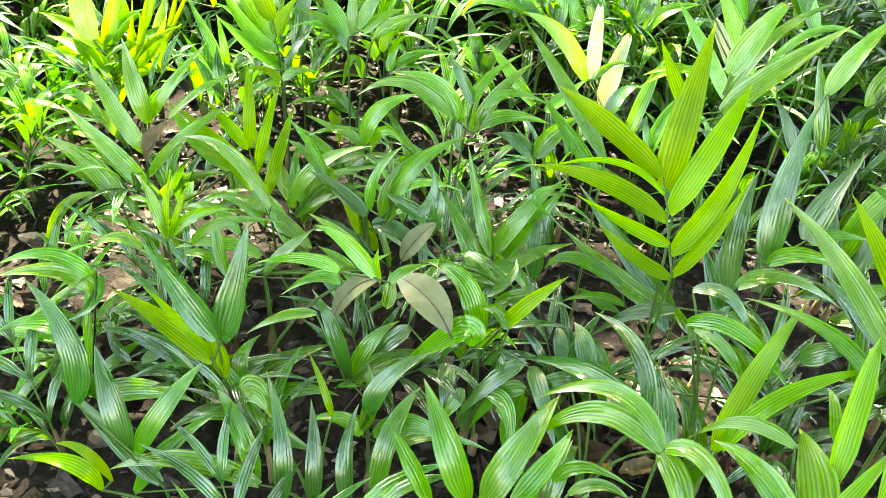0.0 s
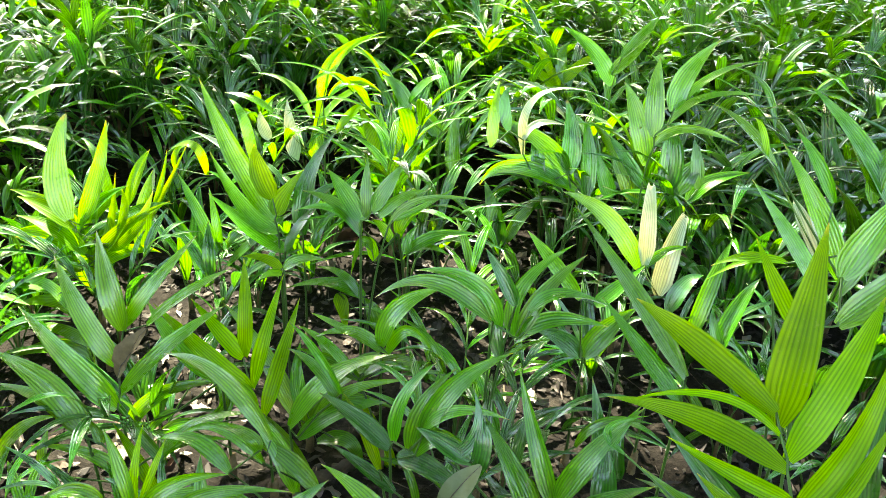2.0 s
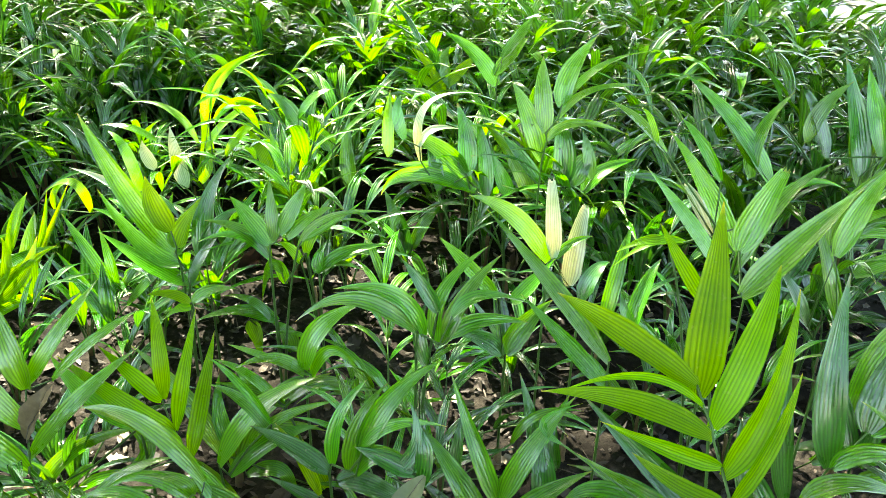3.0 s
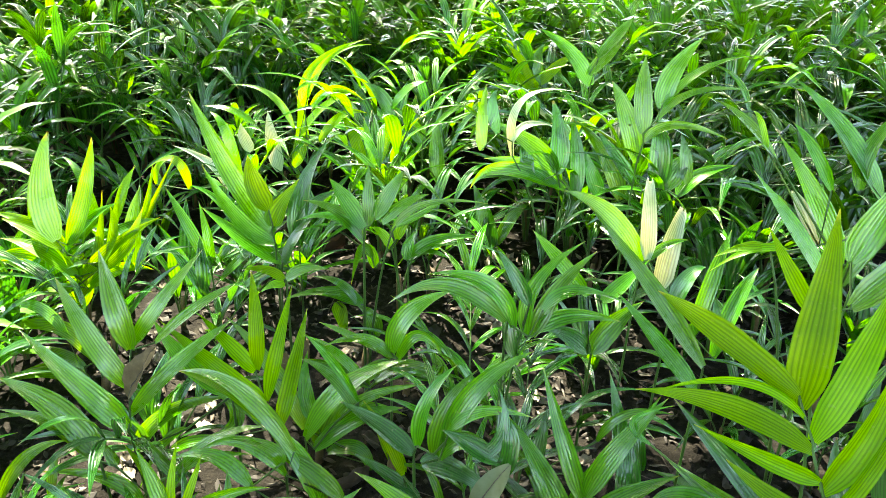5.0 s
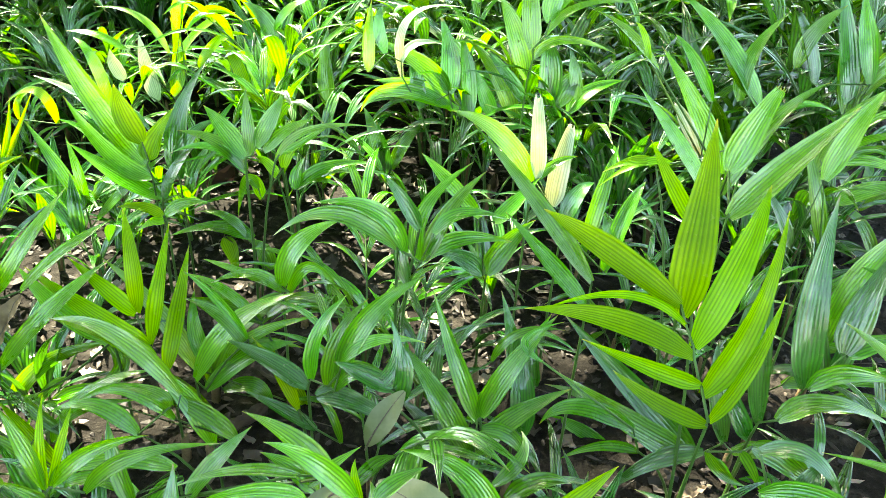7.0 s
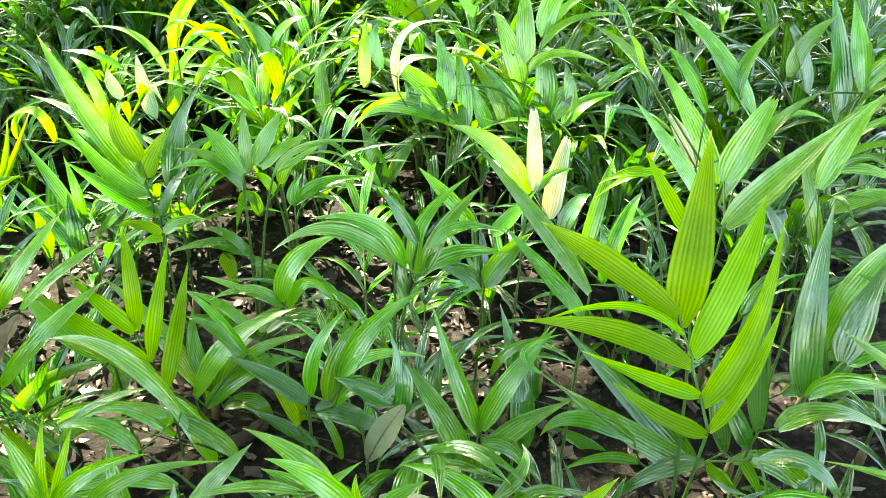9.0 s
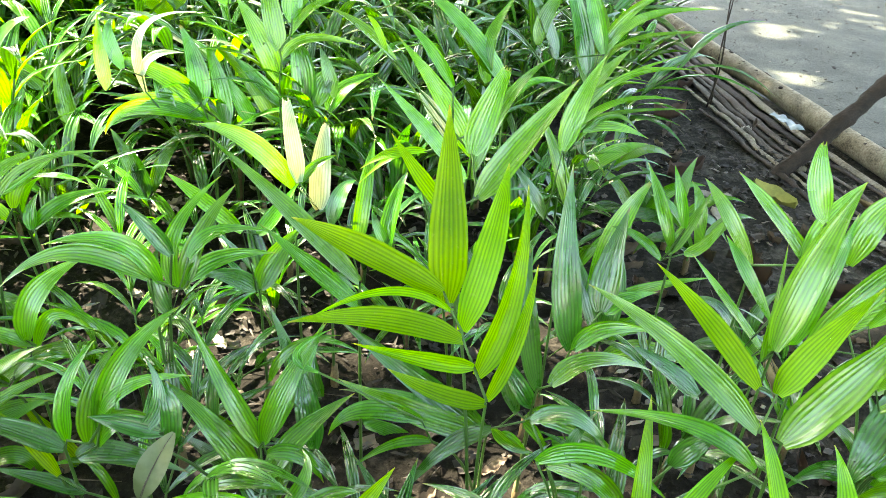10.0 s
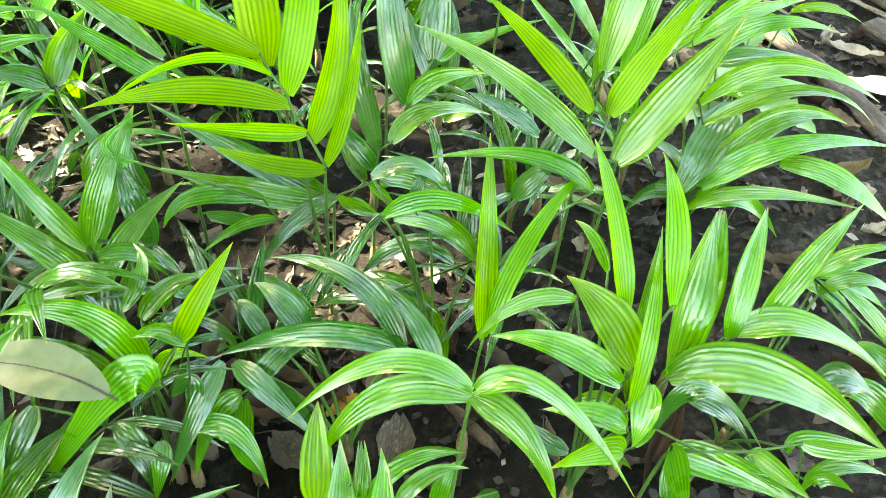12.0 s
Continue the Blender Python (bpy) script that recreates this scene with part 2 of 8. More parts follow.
def chips(name):
    """Bits of litter, each of its own shade."""
    m, n, l, p = material(name)
    geo = n.new("ShaderNodeNewGeometry")
    r = ramp(n, (0.0, (0.008, 0.006, 0.005)), (0.55, (0.025, 0.019, 0.014)), (0.88, (0.07, 0.054, 0.04)), (1.0, (0.34, 0.30, 0.25)))
    l.new(geo.outputs["Random Per Island"], r.inputs["Fac"])
    tc = n.new("ShaderNodeTexCoord")
    grain = noise_tex(n, l, tc.outputs["Object"], 120.0, 3.0)
    l.new(mix_rgb(n, l, "MULTIPLY", 0.7, r.outputs["Color"], grain.outputs["Color"]), p.inputs["Base Color"])
    p.inputs["Roughness"].default_value = 0.75
    return m


CHIPS = chips("litter_bits")

# ---- building helpers ----
def part(name, bm, mat, parent=None, label="", smooth=True):
    me = bpy.data.meshes.new(name)
    bm.to_mesh(me)
    bm.free()
    if smooth:
        for f in me.polygons:
            f.use_smooth = True
    me.materials.append(mat)
    ob = new(name, me)
    if parent is not None:
        ob.parent = parent
    if label:
        tagged(ob, label)
    return ob


def crease(me, row):
    """Keep the lengthwise ridges of a blade crisp."""
    for e in me.edges:
        a, b = e.vertices
        if abs(a - b) == row:
            e.use_edge_sharp = True


def ribbon_mesh(name, length, width, bulge, pleats, steps, tip=1.0, fold=0.12, sway=0.0, blunt=0.0):
    """A pleated blade along +y from the origin; bulge lifts its middle, as a share of the length."""
    across = 2 * pleats
    verts, faces, uvs = [], [], []
    for i in range(steps + 1):
        s = i / steps
        w = width * (0.25 + 0.75 * math.sin(min(1.0, s / 0.36) * math.pi / 2)) if s < 0.42 else width * (1 - ((s - 0.42) / 0.58) ** 1.6 * (1 - blunt))
        w = max(w, width * 0.03)
        y = length * s
        z = 4 * bulge * length * s * (1 - s)
        x0 = sway * length * s * (1 - s) * 4
        depth = 0.03 * width * (1.0 if s < 0.8 else (1 - s) / 0.2 * 0.8 + 0.2)
        for k in range(across + 1):
            u = k / across * 2 - 1
            zig = depth if k % 2 else -depth
            cut = blunt * 0.06 * length * (0.5 if k % 2 else 0.0) * (s > 0.99)
            verts.append((x0 + u * w / 2, y - cut, z + zig + fold * w * abs(u)))
            uvs.append((k / 2, s))
    for i in range(steps):
        for k in range(across):
            a = i * (across + 1) + k
            faces.append((a, a + 1, a + across + 2, a + across + 1))
    me = bpy.data.meshes.new(name)
    me.from_pydata(verts, [], faces)
    layer = me.uv_layers.new(name="UVMap")
    for loop in me.loops:
        layer.data[loop.index].uv = uvs[loop.vertex_index]
    for f in me.polygons:
        f.use_smooth = True
    crease(me, across + 1)
    return me


def aim(base, tip, face=(0.0, -0.55, 0.83), roll=0.0):
    """The pose with its origin at base, +y towards tip and +z as near to face as can be."""
    y = (Vector(tip) - Vector(base)).normalized()
    z = Vector(face)
    z = (z - y * z.dot(y))
    if z.length < 0.05:
        z = Vector((0.6, -0.8, 0.0)) - y * Vector((0.6, -0.8, 0.0)).dot(y)
    z.normalize()
    x = y.cross(z)
    m = Matrix((x, y, z)).transposed().to_4x4()
    return Matrix.Translation(base) @ m @ Matrix.Rotation(radians(roll), 4, "Y")


def tube(bm, points, radii, sides=7):
    """A round stalk through the points."""
    rings = []
    for i, p in enumerate(points):
        a = Vector(points[max(i - 1, 0)])
        b = Vector(points[min(i + 1, len(points) - 1)])
        d = (b - a).normalized()
        q = d.to_track_quat("Z", "Y")
        rings.append([bm.verts.new(Vector(p) + q @ Vector((radii[i] * math.cos(2 * math.pi * k / sides), radii[i] * math.sin(2 * math.pi * k / sides), 0))) for k in range(sides)])
    for r0, r1 in zip(rings, rings[1:]):
        for k in range(sides):
            bm.faces.new((r0[k], r0[(k + 1) % sides], r1[(k + 1) % sides], r1[k]))
    bm.faces.new(rings[0][::-1])
    bm.faces.new(rings[-1])
    return bm


def bezier(a, b, c, n):
    a, b, c = Vector(a), Vector(b), Vector(c)
    return [a * (1 - s) ** 2 + b * 2 * s * (1 - s) + c * s * s for s in (i / n for i in range(n + 1))]


# ---- ground ----
def grid_sheet(name, x0, x1, y0, y1, step, height, mat):
    nx, ny = int((x1 - x0) / step), int((y1 - y0) / step)
    verts = []
    for j in range(ny + 1):
        for i in range(nx + 1):
            x, y = x0 + (x1 - x0) * i / nx, y0 + (y1 - y0) * j / ny
            verts.append((x, y, height(x, y)))
    faces = [(j * (nx + 1) + i, j * (nx + 1) + i + 1, (j + 1) * (nx + 1) + i + 1, (j + 1) * (nx + 1) + i) for j in range(ny) for i in range(nx)]
    me = bpy.data.meshes.new(name)
    me.from_pydata(verts, [], faces)
    for f in me.polygons:
        f.use_smooth = True
    me.materials.append(mat)
    return new(name, me)


LOG_LINE = ((3.00, 10.2), (2.73, 7.2), (2.55, 3.6), (2.46, 2.6), (2.45, 1.9), (2.50, 1.2), (2.56, -1.5))


def log_x(y):
    """Where the log lies across the bed's edge, at a distance y along it."""
    for (xa, ya), (xb, yb) in zip(LOG_LINE, LOG_LINE[1:]):
        if ya >= y >= yb:
            return xa + (xb - xa) * (y - ya) / (yb - ya)
    return LOG_LINE[0][0] if y > LOG_LINE[0][1] else LOG_LINE[-1][0]


def bed_height(x, y):
    rough = 0.012 * noise.noise((x * 6, y * 6, 0)) + 0.011 * noise.noise((x * 21, y * 21, 3)) + 0.008 * noise.noise((x * 55, y * 55, 7))
    out = min(1, max(0, (x - log_x(y) + 0.05) / 0.15))
    return rough * (1 - 0.75 * out) - 0.02 * out


ground = grid_sheet("ground", -70, 70, -70, 70, 2.0, lambda x, y: -0.06, PATH_SOIL)
tagged(ground, "packed grey soil reaching away beyond the nursery bed", "ground", kind="structure")
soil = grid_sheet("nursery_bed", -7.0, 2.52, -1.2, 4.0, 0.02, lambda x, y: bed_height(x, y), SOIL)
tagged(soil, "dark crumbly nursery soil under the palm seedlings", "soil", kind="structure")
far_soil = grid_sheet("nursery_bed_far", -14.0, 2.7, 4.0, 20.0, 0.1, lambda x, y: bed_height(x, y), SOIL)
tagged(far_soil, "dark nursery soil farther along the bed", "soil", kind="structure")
path = grid_sheet("path", 2.50, 9.0, -1.2, 20.0, 0.05, lambda x, y: bed_height(x, y) - 0.004, PATH_SOIL)
tagged(path, "bare grey trodden soil beside the bed, with pale sun flecks", "path", kind="structure")

# ---- the bed's edge: log, stalks, posts ----
bm = bmesh.new()
pts = []
for k in range(61):
    y = 10.2 - 11.7 * k / 60
    pts.append((log_x(y) + 0.006 * math.sin(k * 0.9), y, 0.045 + 0.004 * math.sin(k * 0.7)))
tube(bm, pts, [0.046 + 0.003 * math.sin(k * 1.7) for k in range(61)], 14)
for v in bm.verts:
    v.co += 0.004 * noise.noise_vector(v.co * 9) + 0.0025 * noise.noise_vector(v.co * 40)
log = part("edge_log", bm, BARK_PALE)
scar_rng = random.Random(3)
for k in range(110):
    y = scar_rng.uniform(0.9, 6.5)
    a = scar_rng.uniform(-0.4, 2.4)
    bm = bmesh.new()
    bmesh.ops.create_icosphere(bm, subdivisions=1, radius=1.0)
    size = scar_rng.uniform(0.004, 0.011)
    for v in bm.verts:
        v.co = Vector((v.co.x * size, v.co.y * size * scar_rng.uniform(1.2, 2.2), v.co.z * size * 0.5))
    scar = part("bark_scar", bm, BARK_DARK, log, "dark knobbly leaf scar" if k == 0 else "")
    scar.location = (log_x(y) + 0.045 * math.cos(a), y, 0.045 + 0.045 * math.sin(a))
    scar.rotation_euler = (0, math.pi / 2 - a, 0)
tagged(log, "long pale peeling log lying along the bed's edge", "log")


def stalk(y0, y1, off0, off1, z, width, mat, label):
    """A split dry palm stalk: a channelled strip lying along the edge."""
    bm = bmesh.new()
    rows, n = [], 60
    for k in range(n + 1):
        s = k / n
        y = y0 + (y1 - y0) * s
        x = log_x(y) + off0 + (off1 - off0) * s + 0.008 * math.sin(5 * s + z * 90)
        w = width * (0.55 + 0.45 * math.sin(math.pi * min(1, 0.15 + s)))
        ring = []
        for a in range(9):
            ang = math.pi * a / 8
            ring.append(bm.verts.new((x + w * math.cos(ang), y, z + 0.45 * w * math.sin(ang) + 0.01 * math.sin(7 * s))))
        ring.append(bm.verts.new((x, y, z - 0.004)))
        rows.append(ring)
    for r0, r1 in zip(rows, rows[1:]):
        for a in range(10):
            bm.faces.new((r0[a], r0[(a + 1) % 10], r1[(a + 1) % 10], r1[a]))
    bm.faces.new(rows[0])
    bm.faces.new(rows[-1][::-1])
    for v in bm.verts:
        v.co += 0.010 * noise.noise_vector(v.co * 7) + 0.006 * noise.noise_vector(v.co * 30)
    bmesh.ops.recalc_face_normals(bm, faces=bm.faces)
    return tagged(part("palm_stalk", bm, mat), label, "palm stalk", "stalks along the bed's edge")


stalk(9.6, 6.6, -0.30, -0.16, 0.030, 0.05, HUSK, "grey split dry palm stalk beside the log")
stalk(9.0, 7.2, -0.65, -0.40, 0.030, 0.05, BARK_PALE, "pale split dry palm stalk on the litter")
stalk(5.4, 1.0, -0.09, -0.11, 0.026, 0.024, BARK_PALE, "pale split dry palm stalk beside the log")
stalk(4.9, 1.9, -0.15, -0.15, 0.020, 0.024, BARK_DARK, "dark rotting palm stalk beside the log")
stalk(4.5, 1.6, -0.21, -0.20, 0.016, 0.020, HUSK, "grey split dry palm stalk beside the log")
stalk(4.1, 1.7, -0.26, -0.25, 0.018, 0.014, BARK_DARK, "dark rotting palm stalk beside the log")
stalk(3.9, 1.5, -0.31, -0.28, 0.014, 0.016, HUSK, "grey split dry palm stalk beside the log")
stalk(3.3, 1.5, -0.36, -0.33, 0.014, 0.012, BARK_PALE, "thin pale palm stalk on the litter")
stalk(3.0, 1.4, -0.41, -0.37, 0.012, 0.013, BARK_DARK, "dark rotting palm stalk beside the log")
stalk(1.62, 0.35, -0.46, -0.60, 0.016, 0.034, HUSK, "weathered grey board-like stalk lying on litter")
stalk(1.40, -0.3, -0.20, -0.16, 0.030, 0.06, HUSK, "broad weathered grey palm stalk beside the log")

bm = bmesh.new()
pts = bezier((2.04, 2.36, -0.03), (2.30, 2.36, 0.23), (2.62, 2.39, 0.55), 60)
tube(bm, pts, [0.028 + 0.002 * math.sin(k * 0.35) for k in range(len(pts))], 16)
for v in bm.verts:
    v.co += 0.006 * noise.noise_vector(v.co * 22) + 0.005 * noise.noise_vector(v.co * 75)
brace = tagged(part("leaning_pole", bm, BARK_DARK), "dark rough-barked pole leaning across the log", "pole")


def bamboo_post(base, top, radius, label):
    post = new("bamboo_post")
    post.location = base
    bm = bmesh.new()
    d = Vector(top) - Vector(base)
    n = 24
    tube(bm, [d * (k / n) for k in range(n + 1)], [radius * (1 - 0.1 * k / n) for k in range(n + 1)], 16)
    part("culm", bm, BAMBOO, post)
    for s in (0.22, 0.52, 0.82):
        bm = bmesh.new()
        tube(bm, [d * (s - 0.008), d * (s - 0.003), d * (s + 0.003), d * (s + 0.008)], [radius, radius * 1.05, radius * 1.05, radius], 16)
        part("node_ring", bm, BAMBOO, post, "swollen pale joint ring")
    return tagged(post, label, "post", "posts of the bed's fence")


bamboo_post((2.25, 1.62, -0.04), (2.08, 2.22, 0.80), 0.034, "greenish bamboo post standing at the bed's edge")
bm = bmesh.new()
tube(bm, [(2.20, 3.84, -0.03), (2.20, 3.86, 0.30), (2.22, 3.87, 0.62)], [0.035, 0.033, 0.03], 10)
tagged(part("wooden_stake", bm, BARK_DARK), "short dark wooden stake among the plants", "stake")


# ---- palm seedlings ----
def blade_specs(rng, kind, hub, out, size, tone):
    """Blades of one frond as (base, tip, width, bulge, tone), and its rachis points."""
    hub, out = Vector(hub), Vector(out).normalized()
    side = out.cross(Vector((0, 0, 1))).normalized()
    up = Vector((0, 0, 1))
    specs, rachis = [], [hub]
    if kind == "bifid":
        for sg in (-1, 1):
            spread = rng.uniform(0.22, 0.5)
            d = (out * rng.uniform(0.3, 0.8) + up * rng.uniform(0.6, 1.2) + side * sg * spread).normalized()
            specs.append((hub, hub + d * size * rng.uniform(0.85, 1.1), size * rng.uniform(0.15, 0.20), rng.uniform(0.05, 0.2), tone))
    else:
        pairs = 3 if kind == "small" else rng.choice((4, 5))
        length = size * 0.16 * pairs
        rise = rng.uniform(0.7, 1.5)
        for k in range(1, 5):
            s = k / 4
            rachis.append(hub + out * length * s + up * (rise * length * s - 0.25 * length * s * s))
        for k in range(pairs):
            s = k / max(1, pairs - 1)
            at = hub + out * length * s + up * (rise * length * s - 0.25 * length * s * s)
            for sg in (-1, 1):
                ang = 0.95 - 0.55 * s + rng.uniform(-0.12, 0.12)
                d = (out * math.cos(ang) + side * sg * math.sin(ang) + up * rng.uniform(0.1, 0.75)).normalized()
                ln = size * (0.72 + 0.28 * math.sin(math.pi * (0.25 + 0.6 * s))) * rng.uniform(0.88, 1.08)
                specs.append((at, at + d * ln + Vector((0, 0, -0.3 * ln * rng.random())), ln * rng.uniform(0.10, 0.145), rng.uniform(0.08, 0.24), tone))
    return specs, rachis


def palm_plan(seed, tall, tones, fronds=(3, 5), size=(0.22, 0.33)):
    """All stalks and blades of one seedling standing at the origin."""
    rng = random.Random(seed)
    plan = []
    count = rng.randint(*fronds)
    turn = rng.uniform(0, 6.28)
    for k in range(count):
        a = turn + k * 2.4 + rng.uniform(-0.3, 0.3)
        out = Vector((math.cos(a), math.sin(a), 0))
        lean = rng.uniform(0.12, 0.45) * (0.4 if k == 0 else 1.0)
        h = tall * rng.uniform(0.55, 1.0) * (1.0 if k < 2 else 0.75)
        hub = out * h * lean + Vector((0, 0, h))
        kind = rng.choice(("bifid", "small", "pinnate", "small"))
        ln = rng.uniform(*size)
        specs, rachis = blade_specs(rng, kind, hub, out + Vector((0, 0, 0.5 if k == 0 else 0.1)), ln, rng.choice(tones))
        plan.append((bezier((0.006 * math.cos(a), 0.006 * math.sin(a), 0), (out.x * h * lean * 0.15, out.y * h * lean * 0.15, h * 0.6), hub, 6), rachis, specs))
    return plan


def stem_part(parent, tall, radius=0.009):
    bm = bmesh.new()
    tube(bm, [(0, 0, -0.02), (0.001, 0, tall * 0.25), (0.002, 0.002, tall * 0.5)], [radius * 1.25, radius, radius * 0.7], 7)
    part("stem", bm, SHEATH, parent, "brown sheathed stem base")


def face_for(base, tip):
    d = Vector(tip) - Vector(base)
    flat = Vector((d.x, d.y, 0))
    return Vector((0, 0, 1)) - (flat.normalized() * 0.5 if flat.length > 0.02 else Vector((0, 0.5, 0)))


def palm_thing(name, plan, tall, label, pleats=4, steps=8):
    thing = new(name)
    stem_part(thing, tall)
    for curve, rachis, specs in plan:
        bm = bmesh.new()
        tube(bm, list(curve) + list(rachis[1:]), [0.0045 - 0.0022 * k / (len(curve) + len(rachis) - 2) for k in range(len(curve) + len(rachis) - 1)], 5)
        frond = part("frond", bm, STEM, thing, "slender green leaf stalk with its blades")
        for base, tip, width, bulge, tone in specs:
            ln = (tip - base).length
            me = ribbon_mesh("blade", ln, width, bulge, pleats, steps)
            me.materials.append(TONES[tone])
            ob = new("blade", me)
            ob.parent = frond
            ob.matrix_basis = aim(base, tip, face_for(base, tip))
    return tagged(thing, label, "palm seedling", "palm seedlings in the nursery bed")


def seedling(foot, label):
    """A palm seedling whose stem stands at foot."""
    thing = new("palm_seedling")
    thing.location = (foot[0], foot[1], bed_height(*foot))
    stem_part(thing, 0.11)
    TAKEN.append((foot[0], foot[1], 0.085))
    return tagged(thing, label, "palm seedling", "palm seedlings in the nursery bed")


def rachis(plant, *through_points):
    """The leaf stalk, from the stem up through the places where its blades spring."""
    o = plant.location
    first = Vector(through_points[0]) - o
    curve = bezier((0, 0, 0.01), (first.x * 0.25, first.y * 0.25, first.z * 0.7), first, 6) + [Vector(q) - o for q in through_points[1:]]
    bm = bmesh.new()
    n = len(curve)
    tube(bm, curve, [0.0031 - 0.0017 * k / n for k in range(n)], 6)
    return part("frond", bm, STEM, plant, "slender green leaf stalk with its blades")


def blade(frond, base, mid, tip, width, tone, blunt=0.0):
    """A pleated blade from base over mid to tip."""
    SEEN.append(1)
    rng = random.Random(len(SEEN))
    a, m, b = Vector(base), Vector(mid), Vector(tip)
    ctrl = m * 2 - (a + b) / 2
    steps, pleats = 16, 4 if width < 0.020 else 6 if width < 0.034 else 8
    across = 2 * pleats
    crisp, phase = rng.uniform(0.06, 0.13), rng.uniform(0, 6.28)
    deep = [rng.uniform(0.4, 1.5) for k in range(across + 1)]
    shift = [0.0] + [rng.uniform(-0.5, 0.5) / across for k in range(across - 1)] + [0.0]
    lean = rng.uniform(-0.45, 0.45)
    face = Vector((0.2 * lean, -0.62, 0.78))
    widest, taper = rng.uniform(0.32, 0.46), rng.uniform(1.2, 1.6)
    twist = rng.uniform(-0.35, 0.35)
    curl = rng.uniform(0.05, 0.22)
    verts, faces, uvs = [], [], []
    for i in range(steps + 1):
        s = i / steps
        c = a * (1 - s) ** 2 + ctrl * 2 * s * (1 - s) + b * s * s
        d = (ctrl - a) * (1 - s) + (b - ctrl) * s
        d.normalize()
        n = face - d * face.dot(d)
        n.normalize()
        side = d.cross(n)
        ang = lean + twist * (s - 0.5)
        side, n = side * math.cos(ang) + n * math.sin(ang), n * math.cos(ang) - side * math.sin(ang)
        w = (0.36 + 0.64 * math.sin(min(1.0, s / 0.22) * math.pi / 2)) if s < widest else 1 - ((s - widest) / (1 - widest)) ** taper * (1 - blunt)
        w = max(w, 0.02) * width * 0.9
        ridge = crisp * w / across * (1.0 if s < 0.85 else 0.6)
        ripple = 0.05 * w * math.sin(phase + 7 * s)
        for k in range(across + 1):
            u = k / across * 2 - 1
            zig = (ridge if k % 2 else -ridge) * deep[k] + ripple * u
            ragged = -d * (0.012 * rng.random() * (s > 0.99) * (blunt > 0))
            verts.append(c - a + ragged + side * ((u + shift[k]) * w / 2) + n * (zig + curl * w * (u * u - 0.4)))
            uvs.append((k / 2, s))
    if width > 0.038 and rng.random() < 0.6:
        for k in range(rng.randint(3, 9)):
            DROPS.append(a + Vector(rng.choice(verts[3 * (across + 1):-4 * (across + 1)])))
    for i in range(steps):
        for k in range(across):
            q = i * (across + 1) + k
            faces.append((q, q + 1, q + across + 2, q + across + 1))
    me = bpy.data.meshes.new("blade")
    me.from_pydata(verts, [], faces)
    layer = me.uv_layers.new(name="UVMap")
    for loop in me.loops:
        layer.data[loop.index].uv = uvs[loop.vertex_index]
    for f in me.polygons:
        f.use_smooth = True
    crease(me, across + 1)
    me.materials.append(TONES[tone])
    ob = new("blade", me)
    ob.parent = frond
    ob.location = a - frond.parent.location
    return ob


def fallen_leaf(base, mid, tip, width, mat, label):
    """A broad leaf dropped from the trees, folded a little along its midrib."""
    a, m, b = Vector(base), Vector(mid), Vector(tip)
    ctrl = m * 2 - (a + b) / 2
    face = Vector((0.1, -0.6, 0.8))
    verts, faces = [], []
    steps, across = 26, 6
    fold, wave = (0.45, 0.14) if mat == BROWN_LEAF else (0.16, 0.05)
    for i in range(steps + 1):
        s = i / steps
        c = a * (1 - s) ** 2 + ctrl * 2 * s * (1 - s) + b * s * s
        d = ((ctrl - a) * (1 - s) + (b - ctrl) * s).normalized()
        n = (face - d * face.dot(d)).normalized()
        side = d.cross(n)
        w = width * max(0.05, math.sin(math.pi * (0.03 + 0.95 * s)) ** 0.75)
        for k in range(across + 1):
            u = k / across * 2 - 1
            verts.append(c - a + side * (u * w / 2) + n * (fold * w * abs(u) + wave * w * math.sin(9 * s + 3 * u) + 0.4 * wave * w * math.sin(31 * s + 2 * u)))
    for i in range(steps):
        for k in range(across):
            q = i * (across + 1) + k
            faces.append((q, q + 1, q + across + 2, q + across + 1))
    me = bpy.data.meshes.new("fallen_leaf")
    me.from_pydata(verts, [], faces)
    for f in me.polygons:
        f.use_smooth = True
    me.materials.append(mat)
    leaf = new("fallen_leaf", me)
    leaf.location = a
    tagged(leaf, label, "leaf", "fallen leaves on the soil")
    bm = bmesh.new()
    middle = [verts[i * (across + 1) + across // 2] for i in range(steps + 1)]
    rib = [middle[0] - (middle[1] - middle[0]) * 2.5] + middle
    tube(bm, rib, [0.0017 - 0.0013 * i / len(rib) for i in range(len(rib))], 5)
    part("midrib", bm, HUSK, leaf, "pale raised midrib")
    return leaf


TAKEN, SEEN, DROPS = [], [], []
p = seedling((-0.416, 1.016), "glossy dark green palm seedling with long pleated blades")
f = rachis(p, (-0.416, 0.996, 0.229), (-0.417, 1.007, 0.251), (-0.426, 1.026, 0.293), (-0.432, 1.053, 0.349), (-0.394, 1.068, 0.362))
blade(f, (-0.416, 0.996, 0.229), (-0.494, 0.989, 0.311), (-0.641, 1.042, 0.359), 0.046, "l")
blade(f, (-0.417, 1.007, 0.251), (-0.336, 1.043, 0.348), (-0.277, 1.137, 0.393), 0.040, "l")
blade(f, (-0.426, 1.026, 0.293), (-0.489, 1.029, 0.381), (-0.592, 1.093, 0.444), 0.040, "l")
blade(f, (-0.432, 1.053, 0.349), (-0.459, 1.066, 0.430), (-0.524, 1.128, 0.492), 0.048, "l")
blade(f, (-0.431, 1.058, 0.358), (-0.377, 1.088, 0.443), (-0.348, 1.171, 0.499), 0.036, "l")
